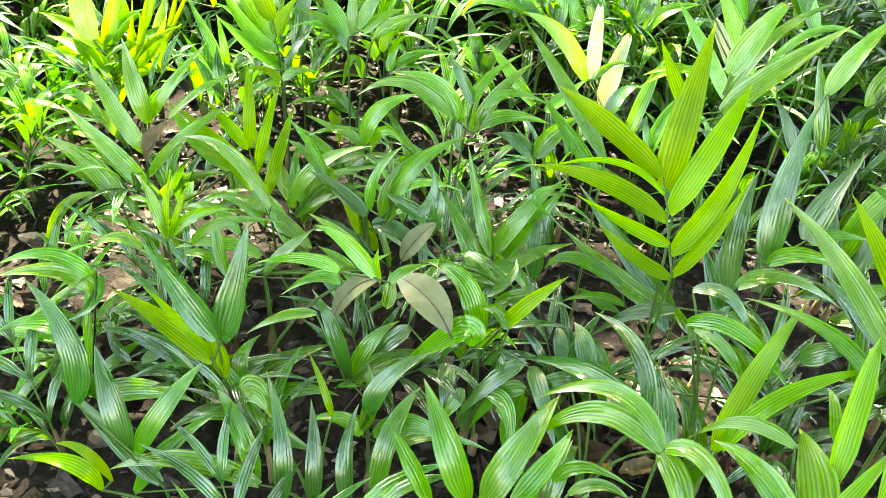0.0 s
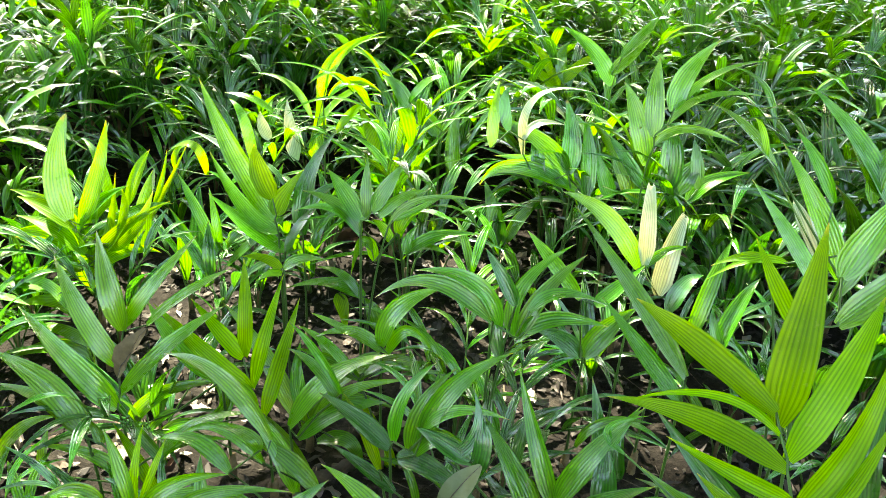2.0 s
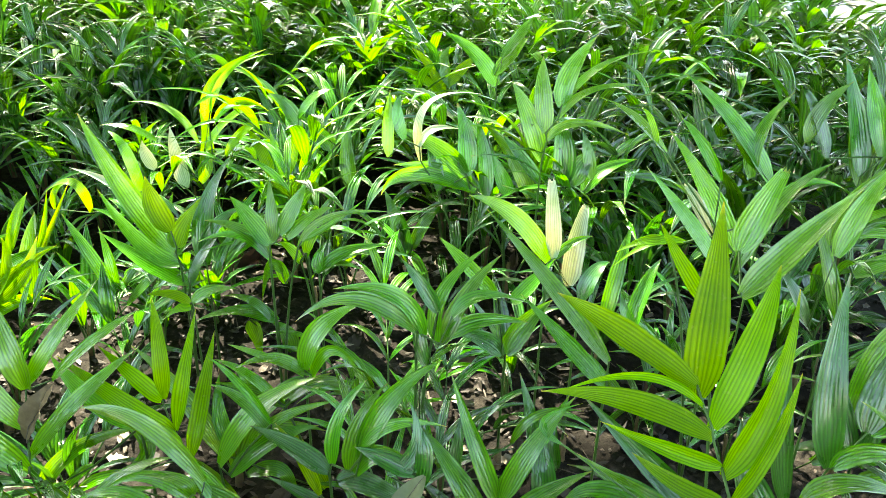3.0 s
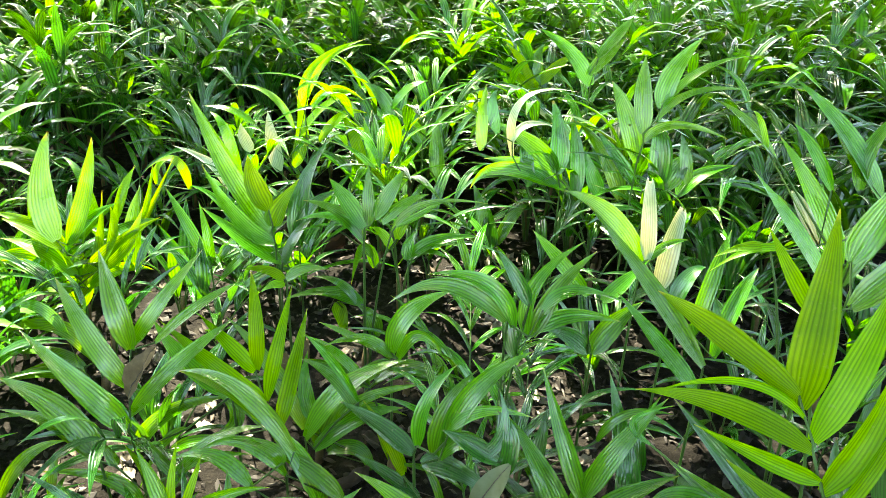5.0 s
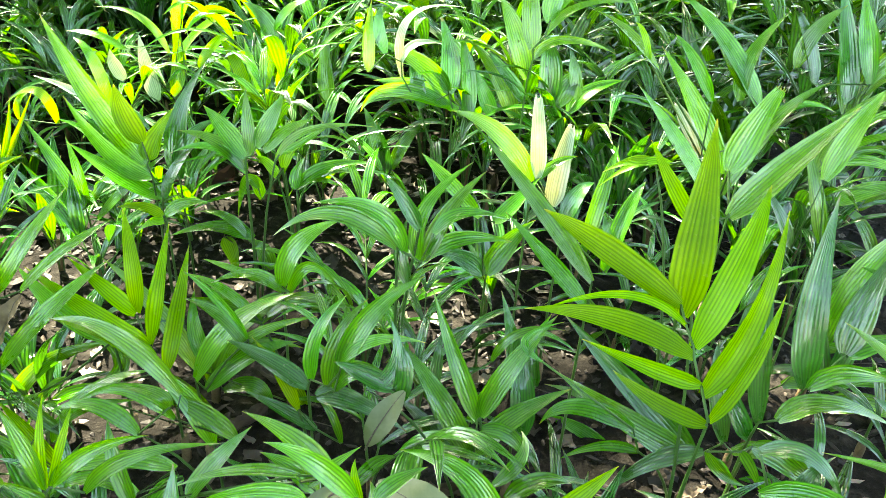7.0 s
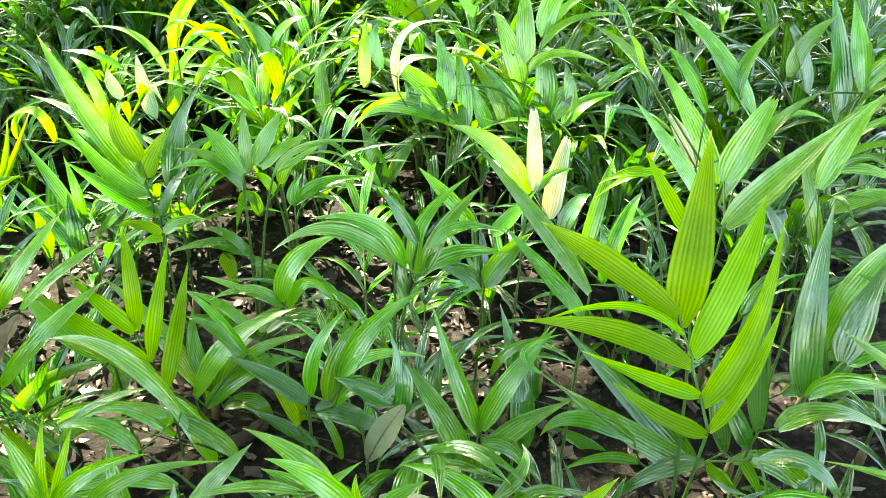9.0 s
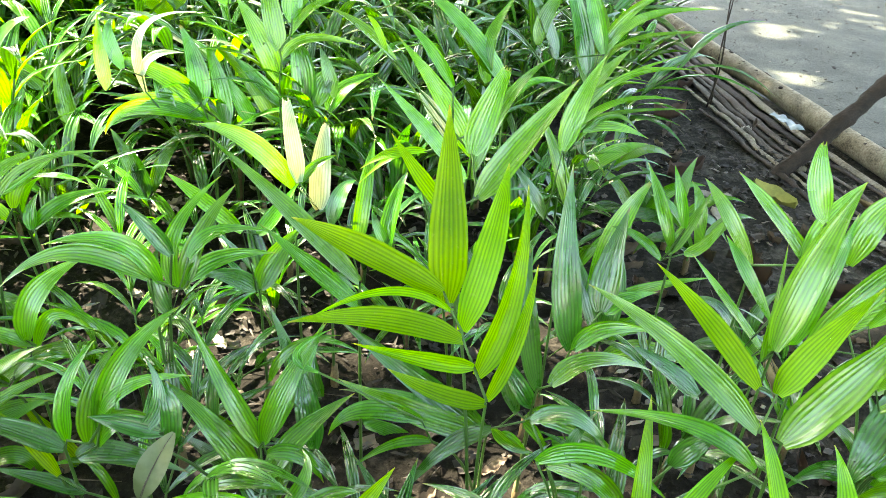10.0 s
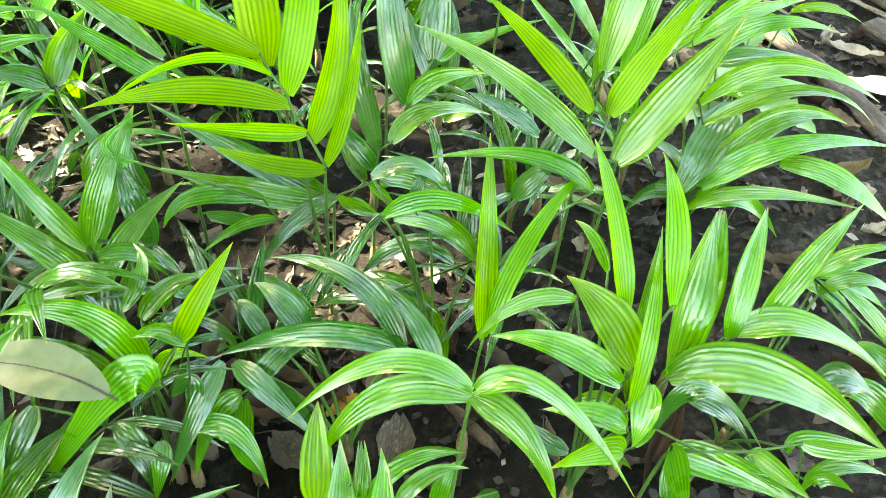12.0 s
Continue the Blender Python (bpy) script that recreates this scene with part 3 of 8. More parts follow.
blade(f, (-0.394, 1.068, 0.362), (-0.325, 1.094, 0.428), (-0.276, 1.161, 0.453), 0.033, "l")
p = seedling((-0.176, 1.092), "glossy dark green palm seedling with long pleated blades")
f = rachis(p, (-0.176, 1.072, 0.229), (-0.191, 1.071, 0.234), (-0.205, 1.084, 0.264), (-0.230, 1.104, 0.314))
blade(f, (-0.191, 1.071, 0.234), (-0.251, 1.065, 0.292), (-0.369, 1.086, 0.298), 0.039, "f")
blade(f, (-0.176, 1.072, 0.229), (-0.170, 1.128, 0.312), (-0.190, 1.243, 0.370), 0.033, "f")
blade(f, (-0.205, 1.084, 0.264), (-0.272, 1.070, 0.324), (-0.417, 1.120, 0.373), 0.037, "f")
blade(f, (-0.203, 1.086, 0.269), (-0.188, 1.117, 0.373), (-0.197, 1.198, 0.439), 0.033, "f")
blade(f, (-0.230, 1.104, 0.314), (-0.268, 1.100, 0.357), (-0.347, 1.134, 0.391), 0.033, "f")
blade(f, (-0.227, 1.105, 0.316), (-0.234, 1.127, 0.403), (-0.270, 1.190, 0.461), 0.035, "f")
p = seedling((1.313, 0.936), "large fresh green palm seedling with broad glossy blades")
f = rachis(p, (1.241, 0.857, 0.216))
blade(f, (1.241, 0.857, 0.216), (1.360, 0.863, 0.315), (1.511, 0.840, 0.284), 0.046, "l")
f = rachis(p, (1.245, 0.854, 0.215))
blade(f, (1.245, 0.854, 0.215), (1.369, 0.821, 0.291), (1.579, 0.785, 0.257), 0.046, "l")
f = rachis(p, (1.372, 0.828, 0.249))
blade(f, (1.372, 0.828, 0.249), (1.437, 0.758, 0.249), (1.535, 0.691, 0.169), 0.046, "l")
f = rachis(p, (1.215, 0.840, 0.190))
blade(f, (1.215, 0.840, 0.190), (1.303, 0.795, 0.234), (1.502, 0.735, 0.184), 0.026, "l")
f = rachis(p, (1.331, 0.924, 0.316))
blade(f, (1.331, 0.924, 0.316), (1.249, 0.878, 0.268), (1.208, 0.866, 0.183), 0.069, "d")
f = rachis(p, (1.321, 0.977, 0.359))
blade(f, (1.321, 0.977, 0.359), (1.370, 0.948, 0.379), (1.478, 0.927, 0.363), 0.037, "d")
f = rachis(p, (1.261, 1.023, 0.373))
blade(f, (1.261, 1.023, 0.373), (1.346, 0.997, 0.424), (1.497, 1.002, 0.427), 0.037, "l")
f = rachis(p, (1.384, 0.986, 0.395))
blade(f, (1.384, 0.986, 0.395), (1.416, 0.981, 0.417), (1.455, 0.951, 0.385), 0.022, "y")
f = rachis(p, (1.299, 0.867, 0.251))
blade(f, (1.299, 0.867, 0.251), (1.329, 0.855, 0.264), (1.361, 0.842, 0.247), 0.037, "d")
f = rachis(p, (1.452, 0.984, 0.424))
blade(f, (1.452, 0.984, 0.424), (1.500, 0.953, 0.436), (1.566, 0.928, 0.408), 0.027, "y")
f = rachis(p, (1.325, 0.934, 0.322))
blade(f, (1.325, 0.934, 0.322), (1.366, 0.914, 0.347), (1.482, 0.886, 0.328), 0.037, "l")
p = seedling((0.753, 0.801), "glossy dark green palm seedling with long pleated blades")
f = rachis(p, (0.919, 0.728, 0.409))
blade(f, (0.919, 0.728, 0.409), (0.844, 0.760, 0.458), (0.745, 0.832, 0.430), 0.027, "m")
f = rachis(p, (0.674, 0.828, 0.425))
blade(f, (0.674, 0.828, 0.425), (0.724, 0.807, 0.442), (0.766, 0.785, 0.391), 0.025, "d")
f = rachis(p, (0.677, 0.800, 0.385))
blade(f, (0.677, 0.800, 0.385), (0.745, 0.772, 0.413), (0.828, 0.744, 0.355), 0.027, "m")
f = rachis(p, (0.689, 0.794, 0.383))
blade(f, (0.689, 0.794, 0.383), (0.738, 0.759, 0.382), (0.778, 0.737, 0.326), 0.021, "m")
f = rachis(p, (0.828, 0.756, 0.401))
blade(f, (0.828, 0.756, 0.401), (0.854, 0.756, 0.430), (0.889, 0.764, 0.433), 0.034, "d")
f = rachis(p, (0.728, 0.782, 0.386))
blade(f, (0.728, 0.782, 0.386), (0.717, 0.795, 0.414), (0.754, 0.818, 0.439), 0.023, "d")
p = seedling((0.746, 0.673), "bright young palm seedling with light yellow-green pleated blades")
f = rachis(p, (0.746, 0.653, 0.295))
blade(f, (0.753, 0.654, 0.300), (0.809, 0.690, 0.392), (0.921, 0.751, 0.429), 0.028, "y")
blade(f, (0.746, 0.653, 0.295), (0.769, 0.709, 0.393), (0.825, 0.826, 0.451), 0.038, "y")
p = seedling((0.846, 0.546), "bright young palm seedling with light yellow-green pleated blades")
f = rachis(p, (0.857, 0.558, 0.393))
blade(f, (0.857, 0.558, 0.393), (0.863, 0.622, 0.481), (0.885, 0.707, 0.511), 0.034, "y")
f = rachis(p, (0.905, 0.546, 0.403))
blade(f, (0.905, 0.546, 0.403), (0.923, 0.598, 0.482), (0.947, 0.666, 0.506), 0.033, "y")
f = rachis(p, (0.836, 0.492, 0.324))
blade(f, (0.836, 0.492, 0.324), (0.866, 0.530, 0.402), (0.928, 0.616, 0.448), 0.027, "y")
f = rachis(p, (0.851, 0.519, 0.355))
blade(f, (0.851, 0.519, 0.355), (0.836, 0.558, 0.402), (0.817, 0.618, 0.411), 0.050, "y")
f = rachis(p, (0.835, 0.513, 0.342))
blade(f, (0.835, 0.513, 0.342), (0.779, 0.558, 0.380), (0.728, 0.609, 0.360), 0.038, "l")
f = rachis(p, (0.814, 0.591, 0.403))
blade(f, (0.814, 0.591, 0.403), (0.751, 0.605, 0.406), (0.699, 0.609, 0.349), 0.021, "l")
f = rachis(p, (0.862, 0.501, 0.344))
blade(f, (0.862, 0.501, 0.344), (0.843, 0.478, 0.325), (0.832, 0.467, 0.290), 0.033, "l")
f = rachis(p, (0.828, 0.480, 0.310))
blade(f, (0.828, 0.480, 0.310), (0.795, 0.500, 0.328), (0.756, 0.533, 0.312), 0.033, "l")
f = rachis(p, (0.819, 0.465, 0.293))
blade(f, (0.819, 0.465, 0.293), (0.791, 0.472, 0.299), (0.745, 0.488, 0.269), 0.036, "y")
f = rachis(p, (0.852, 0.597, 0.425))
blade(f, (0.852, 0.597, 0.425), (0.844, 0.623, 0.454), (0.837, 0.650, 0.457), 0.017, "l")
p = seedling((0.935, 0.559), "large fresh green palm seedling with broad glossy blades")
f = rachis(p, (0.935, 0.539, 0.265), (1.014, 0.540, 0.302), (1.052, 0.536, 0.315))
blade(f, (0.935, 0.539, 0.265), (1.031, 0.479, 0.299), (1.175, 0.377, 0.189), 0.064, "l")
blade(f, (0.939, 0.540, 0.268), (0.977, 0.582, 0.354), (1.054, 0.656, 0.394), 0.070, "l")
blade(f, (1.014, 0.540, 0.302), (1.044, 0.576, 0.372), (1.105, 0.632, 0.402), 0.035, "l")
blade(f, (1.022, 0.542, 0.307), (1.093, 0.500, 0.333), (1.195, 0.430, 0.257), 0.040, "l")
blade(f, (1.052, 0.536, 0.315), (1.108, 0.553, 0.385), (1.218, 0.590, 0.410), 0.041, "l")
p = seedling((1.099, 0.532), "large fresh green palm seedling with broad glossy blades")
f = rachis(p, (1.161, 0.488, 0.180))
blade(f, (1.161, 0.488, 0.180), (1.193, 0.482, 0.201), (1.238, 0.456, 0.175), 0.056, "d")
f = rachis(p, (0.968, 0.513, 0.116))
blade(f, (0.968, 0.513, 0.116), (1.022, 0.461, 0.123), (1.123, 0.402, 0.060), 0.052, "m")
f = rachis(p, (1.059, 0.470, 0.118))
blade(f, (1.059, 0.470, 0.118), (1.078, 0.445, 0.117), (1.118, 0.422, 0.091), 0.037, "m")
f = rachis(p, (1.121, 0.416, 0.099))
blade(f, (1.121, 0.416, 0.099), (1.162, 0.407, 0.124), (1.230, 0.379, 0.098), 0.030, "m")
f = rachis(p, (1.004, 0.555, 0.169))
blade(f, (1.004, 0.555, 0.169), (1.043, 0.507, 0.163), (1.076, 0.467, 0.105), 0.033, "d")
f = rachis(p, (1.114, 0.449, 0.124))
blade(f, (1.114, 0.449, 0.124), (1.135, 0.443, 0.148), (1.239, 0.400, 0.119), 0.030, "m")
f = rachis(p, (1.185, 0.590, 0.281))
blade(f, (1.185, 0.590, 0.281), (1.210, 0.553, 0.277), (1.245, 0.513, 0.225), 0.022, "m")
f = rachis(p, (1.207, 0.586, 0.288))
blade(f, (1.207, 0.586, 0.288), (1.243, 0.574, 0.308), (1.306, 0.567, 0.301), 0.022, "m")
f = rachis(p, (1.220, 0.580, 0.289))
blade(f, (1.220, 0.580, 0.289), (1.243, 0.552, 0.287), (1.283, 0.524, 0.254), 0.021, "m")
f = rachis(p, (0.954, 0.467, 0.069))
blade(f, (0.954, 0.467, 0.069), (0.960, 0.489, 0.103), (0.981, 0.517, 0.115), 0.045, "m")
p = seedling((0.660, 0.542), "bright young palm seedling with light yellow-green pleated blades")
f = rachis(p, (0.660, 0.522, 0.403))
blade(f, (0.663, 0.526, 0.408), (0.591, 0.566, 0.438), (0.500, 0.588, 0.365), 0.025, "l")
blade(f, (0.660, 0.522, 0.403), (0.578, 0.547, 0.414), (0.506, 0.545, 0.331), 0.032, "l")
blade(f, (0.665, 0.525, 0.408), (0.720, 0.485, 0.425), (0.783, 0.404, 0.327), 0.031, "l")
blade(f, (0.660, 0.523, 0.404), (0.691, 0.471, 0.392), (0.711, 0.429, 0.324), 0.039, "l")
p = seedling((0.368, 0.787), "glossy dark green palm seedling with long pleated blades")
f = rachis(p, (0.460, 0.747, 0.276))
blade(f, (0.460, 0.747, 0.276), (0.415, 0.707, 0.243), (0.370, 0.687, 0.161), 0.029, "d")
f = rachis(p, (0.411, 0.708, 0.220))
blade(f, (0.411, 0.708, 0.220), (0.454, 0.680, 0.230), (0.472, 0.637, 0.168), 0.029, "m")
f = rachis(p, (0.330, 0.749, 0.220))
blade(f, (0.330, 0.749, 0.220), (0.348, 0.708, 0.205), (0.348, 0.685, 0.159), 0.032, "d")
f = rachis(p, (0.372, 0.715, 0.209))
blade(f, (0.372, 0.715, 0.209), (0.364, 0.689, 0.193), (0.347, 0.675, 0.151), 0.026, "m")
f = rachis(p, (0.249, 0.800, 0.229))
blade(f, (0.249, 0.800, 0.229), (0.222, 0.771, 0.206), (0.187, 0.762, 0.154), 0.032, "d")
f = rachis(p, (0.369, 0.833, 0.311))
blade(f, (0.369, 0.833, 0.311), (0.402, 0.847, 0.351), (0.400, 0.885, 0.361), 0.022, "m")
f = rachis(p, (0.387, 0.817, 0.306))
blade(f, (0.387, 0.817, 0.306), (0.426, 0.821, 0.340), (0.465, 0.827, 0.337), 0.029, "m")
p = seedling((0.592, 0.728), "glossy dark green palm seedling with long pleated blades")
f = rachis(p, (0.657, 0.679, 0.282))
blade(f, (0.657, 0.679, 0.282), (0.620, 0.745, 0.354), (0.544, 0.829, 0.338), 0.030, "d")
f = rachis(p, (0.688, 0.650, 0.270))
blade(f, (0.688, 0.650, 0.270), (0.670, 0.695, 0.323), (0.646, 0.761, 0.332), 0.032, "d")
f = rachis(p, (0.660, 0.678, 0.282))
blade(f, (0.660, 0.678, 0.282), (0.565, 0.719, 0.312), (0.453, 0.779, 0.248), 0.034, "d")
f = rachis(p, (0.559, 0.738, 0.291))
blade(f, (0.559, 0.738, 0.291), (0.539, 0.772, 0.325), (0.518, 0.809, 0.324), 0.036, "d")
f = rachis(p, (0.473, 0.751, 0.264))
blade(f, (0.473, 0.751, 0.264), (0.501, 0.699, 0.251), (0.539, 0.660, 0.194), 0.033, "d")
f = rachis(p, (0.516, 0.753, 0.285))
blade(f, (0.516, 0.753, 0.285), (0.503, 0.779, 0.312), (0.495, 0.802, 0.311), 0.026, "d")
p = seedling((0.540, 0.519), "bright young palm seedling with light yellow-green pleated blades")
f = rachis(p, (0.503, 0.514, 0.326))
blade(f, (0.503, 0.514, 0.326), (0.514, 0.542, 0.370), (0.530, 0.583, 0.386), 0.031, "y")
f = rachis(p, (0.549, 0.495, 0.329))
blade(f, (0.549, 0.495, 0.329), (0.582, 0.501, 0.365), (0.645, 0.495, 0.358), 0.019, "m")
f = rachis(p, (0.570, 0.484, 0.329))
blade(f, (0.570, 0.484, 0.329), (0.604, 0.487, 0.359), (0.643, 0.483, 0.350), 0.018, "m")
f = rachis(p, (0.535, 0.502, 0.329))
blade(f, (0.535, 0.502, 0.329), (0.545, 0.518, 0.357), (0.555, 0.541, 0.365), 0.007, "m")
f = rachis(p, (0.544, 0.498, 0.330))
blade(f, (0.544, 0.498, 0.330), (0.552, 0.511, 0.354), (0.560, 0.539, 0.365), 0.010, "m")
p = seedling((0.193, 0.540), "glossy dark green palm seedling with long pleated blades")
f = rachis(p, (0.126, 0.486, 0.130))
blade(f, (0.126, 0.486, 0.130), (0.090, 0.512, 0.210), (0.023, 0.556, 0.235), 0.036, "m")
f = rachis(p, (0.169, 0.482, 0.109))
blade(f, (0.169, 0.482, 0.109), (0.151, 0.524, 0.210), (0.090, 0.595, 0.255), 0.032, "d")
f = rachis(p, (0.211, 0.496, 0.112))
blade(f, (0.211, 0.496, 0.112), (0.202, 0.529, 0.189), (0.167, 0.591, 0.228), 0.029, "d")
f = rachis(p, (0.262, 0.513, 0.115))
blade(f, (0.262, 0.513, 0.115), (0.246, 0.545, 0.192), (0.238, 0.609, 0.226), 0.031, "d")
f = rachis(p, (0.301, 0.530, 0.123))
blade(f, (0.301, 0.530, 0.123), (0.302, 0.577, 0.219), (0.321, 0.655, 0.251), 0.038, "m")
f = rachis(p, (0.072, 0.554, 0.242))
blade(f, (0.072, 0.554, 0.242), (0.097, 0.556, 0.247), (0.121, 0.550, 0.207), 0.047, "l")
f = rachis(p, (0.209, 0.577, 0.220))
blade(f, (0.209, 0.577, 0.220), (0.187, 0.591, 0.267), (0.148, 0.624, 0.289), 0.014, "y")
p = seedling((0.424, 0.401), "large fresh green palm seedling with broad glossy blades")
f = rachis(p, (0.424, 0.381, 0.370), (0.463, 0.394, 0.373), (0.481, 0.400, 0.374), (0.511, 0.410, 0.376))
blade(f, (0.424, 0.381, 0.370), (0.394, 0.393, 0.417), (0.360, 0.420, 0.430), 0.025, "m")
blade(f, (0.463, 0.394, 0.373), (0.428, 0.414, 0.442), (0.382, 0.465, 0.473), 0.037, "m")
blade(f, (0.481, 0.400, 0.374), (0.504, 0.433, 0.436), (0.526, 0.494, 0.460), 0.039, "m")
blade(f, (0.511, 0.410, 0.376), (0.540, 0.440, 0.425), (0.557, 0.485, 0.440), 0.029, "m")
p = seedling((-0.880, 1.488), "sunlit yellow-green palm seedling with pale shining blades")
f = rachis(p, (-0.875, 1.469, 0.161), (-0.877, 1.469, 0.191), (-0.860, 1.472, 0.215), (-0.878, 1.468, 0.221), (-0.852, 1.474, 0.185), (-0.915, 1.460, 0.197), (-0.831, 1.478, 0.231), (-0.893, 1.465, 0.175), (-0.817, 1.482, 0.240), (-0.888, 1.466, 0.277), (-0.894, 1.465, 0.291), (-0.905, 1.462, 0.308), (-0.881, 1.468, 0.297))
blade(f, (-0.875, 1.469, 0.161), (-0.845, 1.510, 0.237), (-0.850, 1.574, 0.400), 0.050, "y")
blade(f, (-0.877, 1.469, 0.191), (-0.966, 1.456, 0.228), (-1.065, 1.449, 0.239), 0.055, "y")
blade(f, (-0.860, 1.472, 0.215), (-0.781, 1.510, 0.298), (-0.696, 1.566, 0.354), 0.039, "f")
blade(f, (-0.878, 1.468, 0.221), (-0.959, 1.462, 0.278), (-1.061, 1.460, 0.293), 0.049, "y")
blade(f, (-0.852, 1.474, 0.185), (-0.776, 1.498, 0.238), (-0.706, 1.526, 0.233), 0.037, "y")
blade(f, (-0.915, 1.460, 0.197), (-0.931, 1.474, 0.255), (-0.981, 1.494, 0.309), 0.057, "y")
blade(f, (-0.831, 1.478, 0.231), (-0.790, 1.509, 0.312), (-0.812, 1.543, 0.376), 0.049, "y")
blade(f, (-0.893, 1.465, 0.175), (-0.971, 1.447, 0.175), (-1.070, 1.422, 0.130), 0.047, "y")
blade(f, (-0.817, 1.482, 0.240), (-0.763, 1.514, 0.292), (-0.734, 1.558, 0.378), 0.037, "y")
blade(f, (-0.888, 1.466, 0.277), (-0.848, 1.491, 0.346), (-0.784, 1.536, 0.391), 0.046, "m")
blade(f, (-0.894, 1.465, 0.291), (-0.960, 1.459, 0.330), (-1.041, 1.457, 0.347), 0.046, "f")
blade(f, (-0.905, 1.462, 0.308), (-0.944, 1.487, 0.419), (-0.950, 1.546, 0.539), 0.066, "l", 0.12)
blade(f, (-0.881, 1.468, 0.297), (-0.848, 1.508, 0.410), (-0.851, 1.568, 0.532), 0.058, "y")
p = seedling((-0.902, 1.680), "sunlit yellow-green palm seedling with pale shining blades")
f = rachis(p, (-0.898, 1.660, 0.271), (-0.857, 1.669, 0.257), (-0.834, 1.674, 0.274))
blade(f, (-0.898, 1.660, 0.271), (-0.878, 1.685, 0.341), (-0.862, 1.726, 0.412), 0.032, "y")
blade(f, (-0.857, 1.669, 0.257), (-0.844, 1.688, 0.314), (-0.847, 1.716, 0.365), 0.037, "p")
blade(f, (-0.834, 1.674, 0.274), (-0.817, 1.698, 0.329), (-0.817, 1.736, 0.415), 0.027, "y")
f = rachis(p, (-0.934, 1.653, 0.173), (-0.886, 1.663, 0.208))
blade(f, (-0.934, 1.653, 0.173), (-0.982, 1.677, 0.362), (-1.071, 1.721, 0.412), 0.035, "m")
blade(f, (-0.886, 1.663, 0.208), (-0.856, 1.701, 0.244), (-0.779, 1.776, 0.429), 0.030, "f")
p = seedling((-0.382, 1.529), "large fresh green palm seedling with broad glossy blades")
f = rachis(p, (-0.377, 1.509, 0.358), (-0.384, 1.508, 0.388), (-0.380, 1.509, 0.398), (-0.387, 1.507, 0.437))
blade(f, (-0.377, 1.509, 0.358), (-0.460, 1.514, 0.398), (-0.554, 1.534, 0.511), 0.039, "m")
blade(f, (-0.384, 1.508, 0.388), (-0.482, 1.524, 0.510), (-0.591, 1.571, 0.663), 0.052, "l")
blade(f, (-0.380, 1.509, 0.398), (-0.369, 1.525, 0.439), (-0.335, 1.559, 0.497), 0.054, "f")
blade(f, (-0.387, 1.507, 0.437), (-0.420, 1.515, 0.488), (-0.444, 1.538, 0.544), 0.054, "f")
f = rachis(p, (-0.364, 1.512, 0.310), (-0.362, 1.513, 0.310))
blade(f, (-0.364, 1.512, 0.310), (-0.448, 1.510, 0.354), (-0.555, 1.516, 0.418), 0.049, "m")
blade(f, (-0.362, 1.513, 0.310), (-0.336, 1.533, 0.374), (-0.303, 1.568, 0.412), 0.035, "d")
p = seedling((-0.605, 1.626), "deep green palm seedling with narrow arching blades")
f = rachis(p, (-0.601, 1.606, 0.214), (-0.594, 1.608, 0.227), (-0.590, 1.608, 0.222))
blade(f, (-0.601, 1.606, 0.214), (-0.656, 1.620, 0.306), (-0.732, 1.653, 0.394), 0.033, "m")
blade(f, (-0.594, 1.608, 0.227), (-0.613, 1.624, 0.303), (-0.646, 1.655, 0.368), 0.028, "m")
blade(f, (-0.590, 1.608, 0.222), (-0.554, 1.634, 0.277), (-0.500, 1.678, 0.342), 0.025, "m")
f = rachis(p, (-0.635, 1.599, 0.117), (-0.580, 1.611, 0.184))
blade(f, (-0.635, 1.599, 0.117), (-0.680, 1.616, 0.213), (-0.762, 1.647, 0.295), 0.036, "m")
blade(f, (-0.580, 1.611, 0.184), (-0.510, 1.648, 0.263), (-0.425, 1.707, 0.333), 0.031, "m")
p = seedling((-0.280, 1.361), "deep green palm seedling with narrow arching blades")
f = rachis(p, (-0.276, 1.342, 0.366), (-0.280, 1.341, 0.366), (-0.278, 1.341, 0.353))
blade(f, (-0.276, 1.342, 0.366), (-0.240, 1.353, 0.391), (-0.193, 1.369, 0.388), 0.027, "l")
blade(f, (-0.280, 1.341, 0.366), (-0.316, 1.335, 0.385), (-0.362, 1.330, 0.381), 0.023, "f")
blade(f, (-0.278, 1.341, 0.353), (-0.300, 1.335, 0.355), (-0.331, 1.327, 0.333), 0.021, "y")
p = seedling((-0.130, 1.398), "glossy dark green palm seedling with long pleated blades")
f = rachis(p, (-0.126, 1.379, 0.452), (-0.126, 1.379, 0.458), (-0.124, 1.379, 0.484), (-0.115, 1.381, 0.488), (-0.105, 1.383, 0.504), (-0.092, 1.386, 0.495))
blade(f, (-0.126, 1.379, 0.452), (-0.180, 1.372, 0.502), (-0.260, 1.364, 0.486), 0.022, "m")
blade(f, (-0.126, 1.379, 0.458), (-0.171, 1.379, 0.508), (-0.249, 1.380, 0.525), 0.030, "m")
blade(f, (-0.124, 1.379, 0.484), (-0.159, 1.384, 0.531), (-0.202, 1.398, 0.570), 0.038, "m")
blade(f, (-0.115, 1.381, 0.488), (-0.122, 1.396, 0.545), (-0.132, 1.424, 0.602), 0.028, "m")
blade(f, (-0.105, 1.383, 0.504), (-0.078, 1.402, 0.560), (-0.062, 1.429, 0.592), 0.034, "m")
blade(f, (-0.092, 1.386, 0.495), (-0.053, 1.402, 0.534), (-0.010, 1.427, 0.550), 0.028, "l")
f = rachis(p, (-0.073, 1.390, 0.478), (-0.065, 1.392, 0.490))
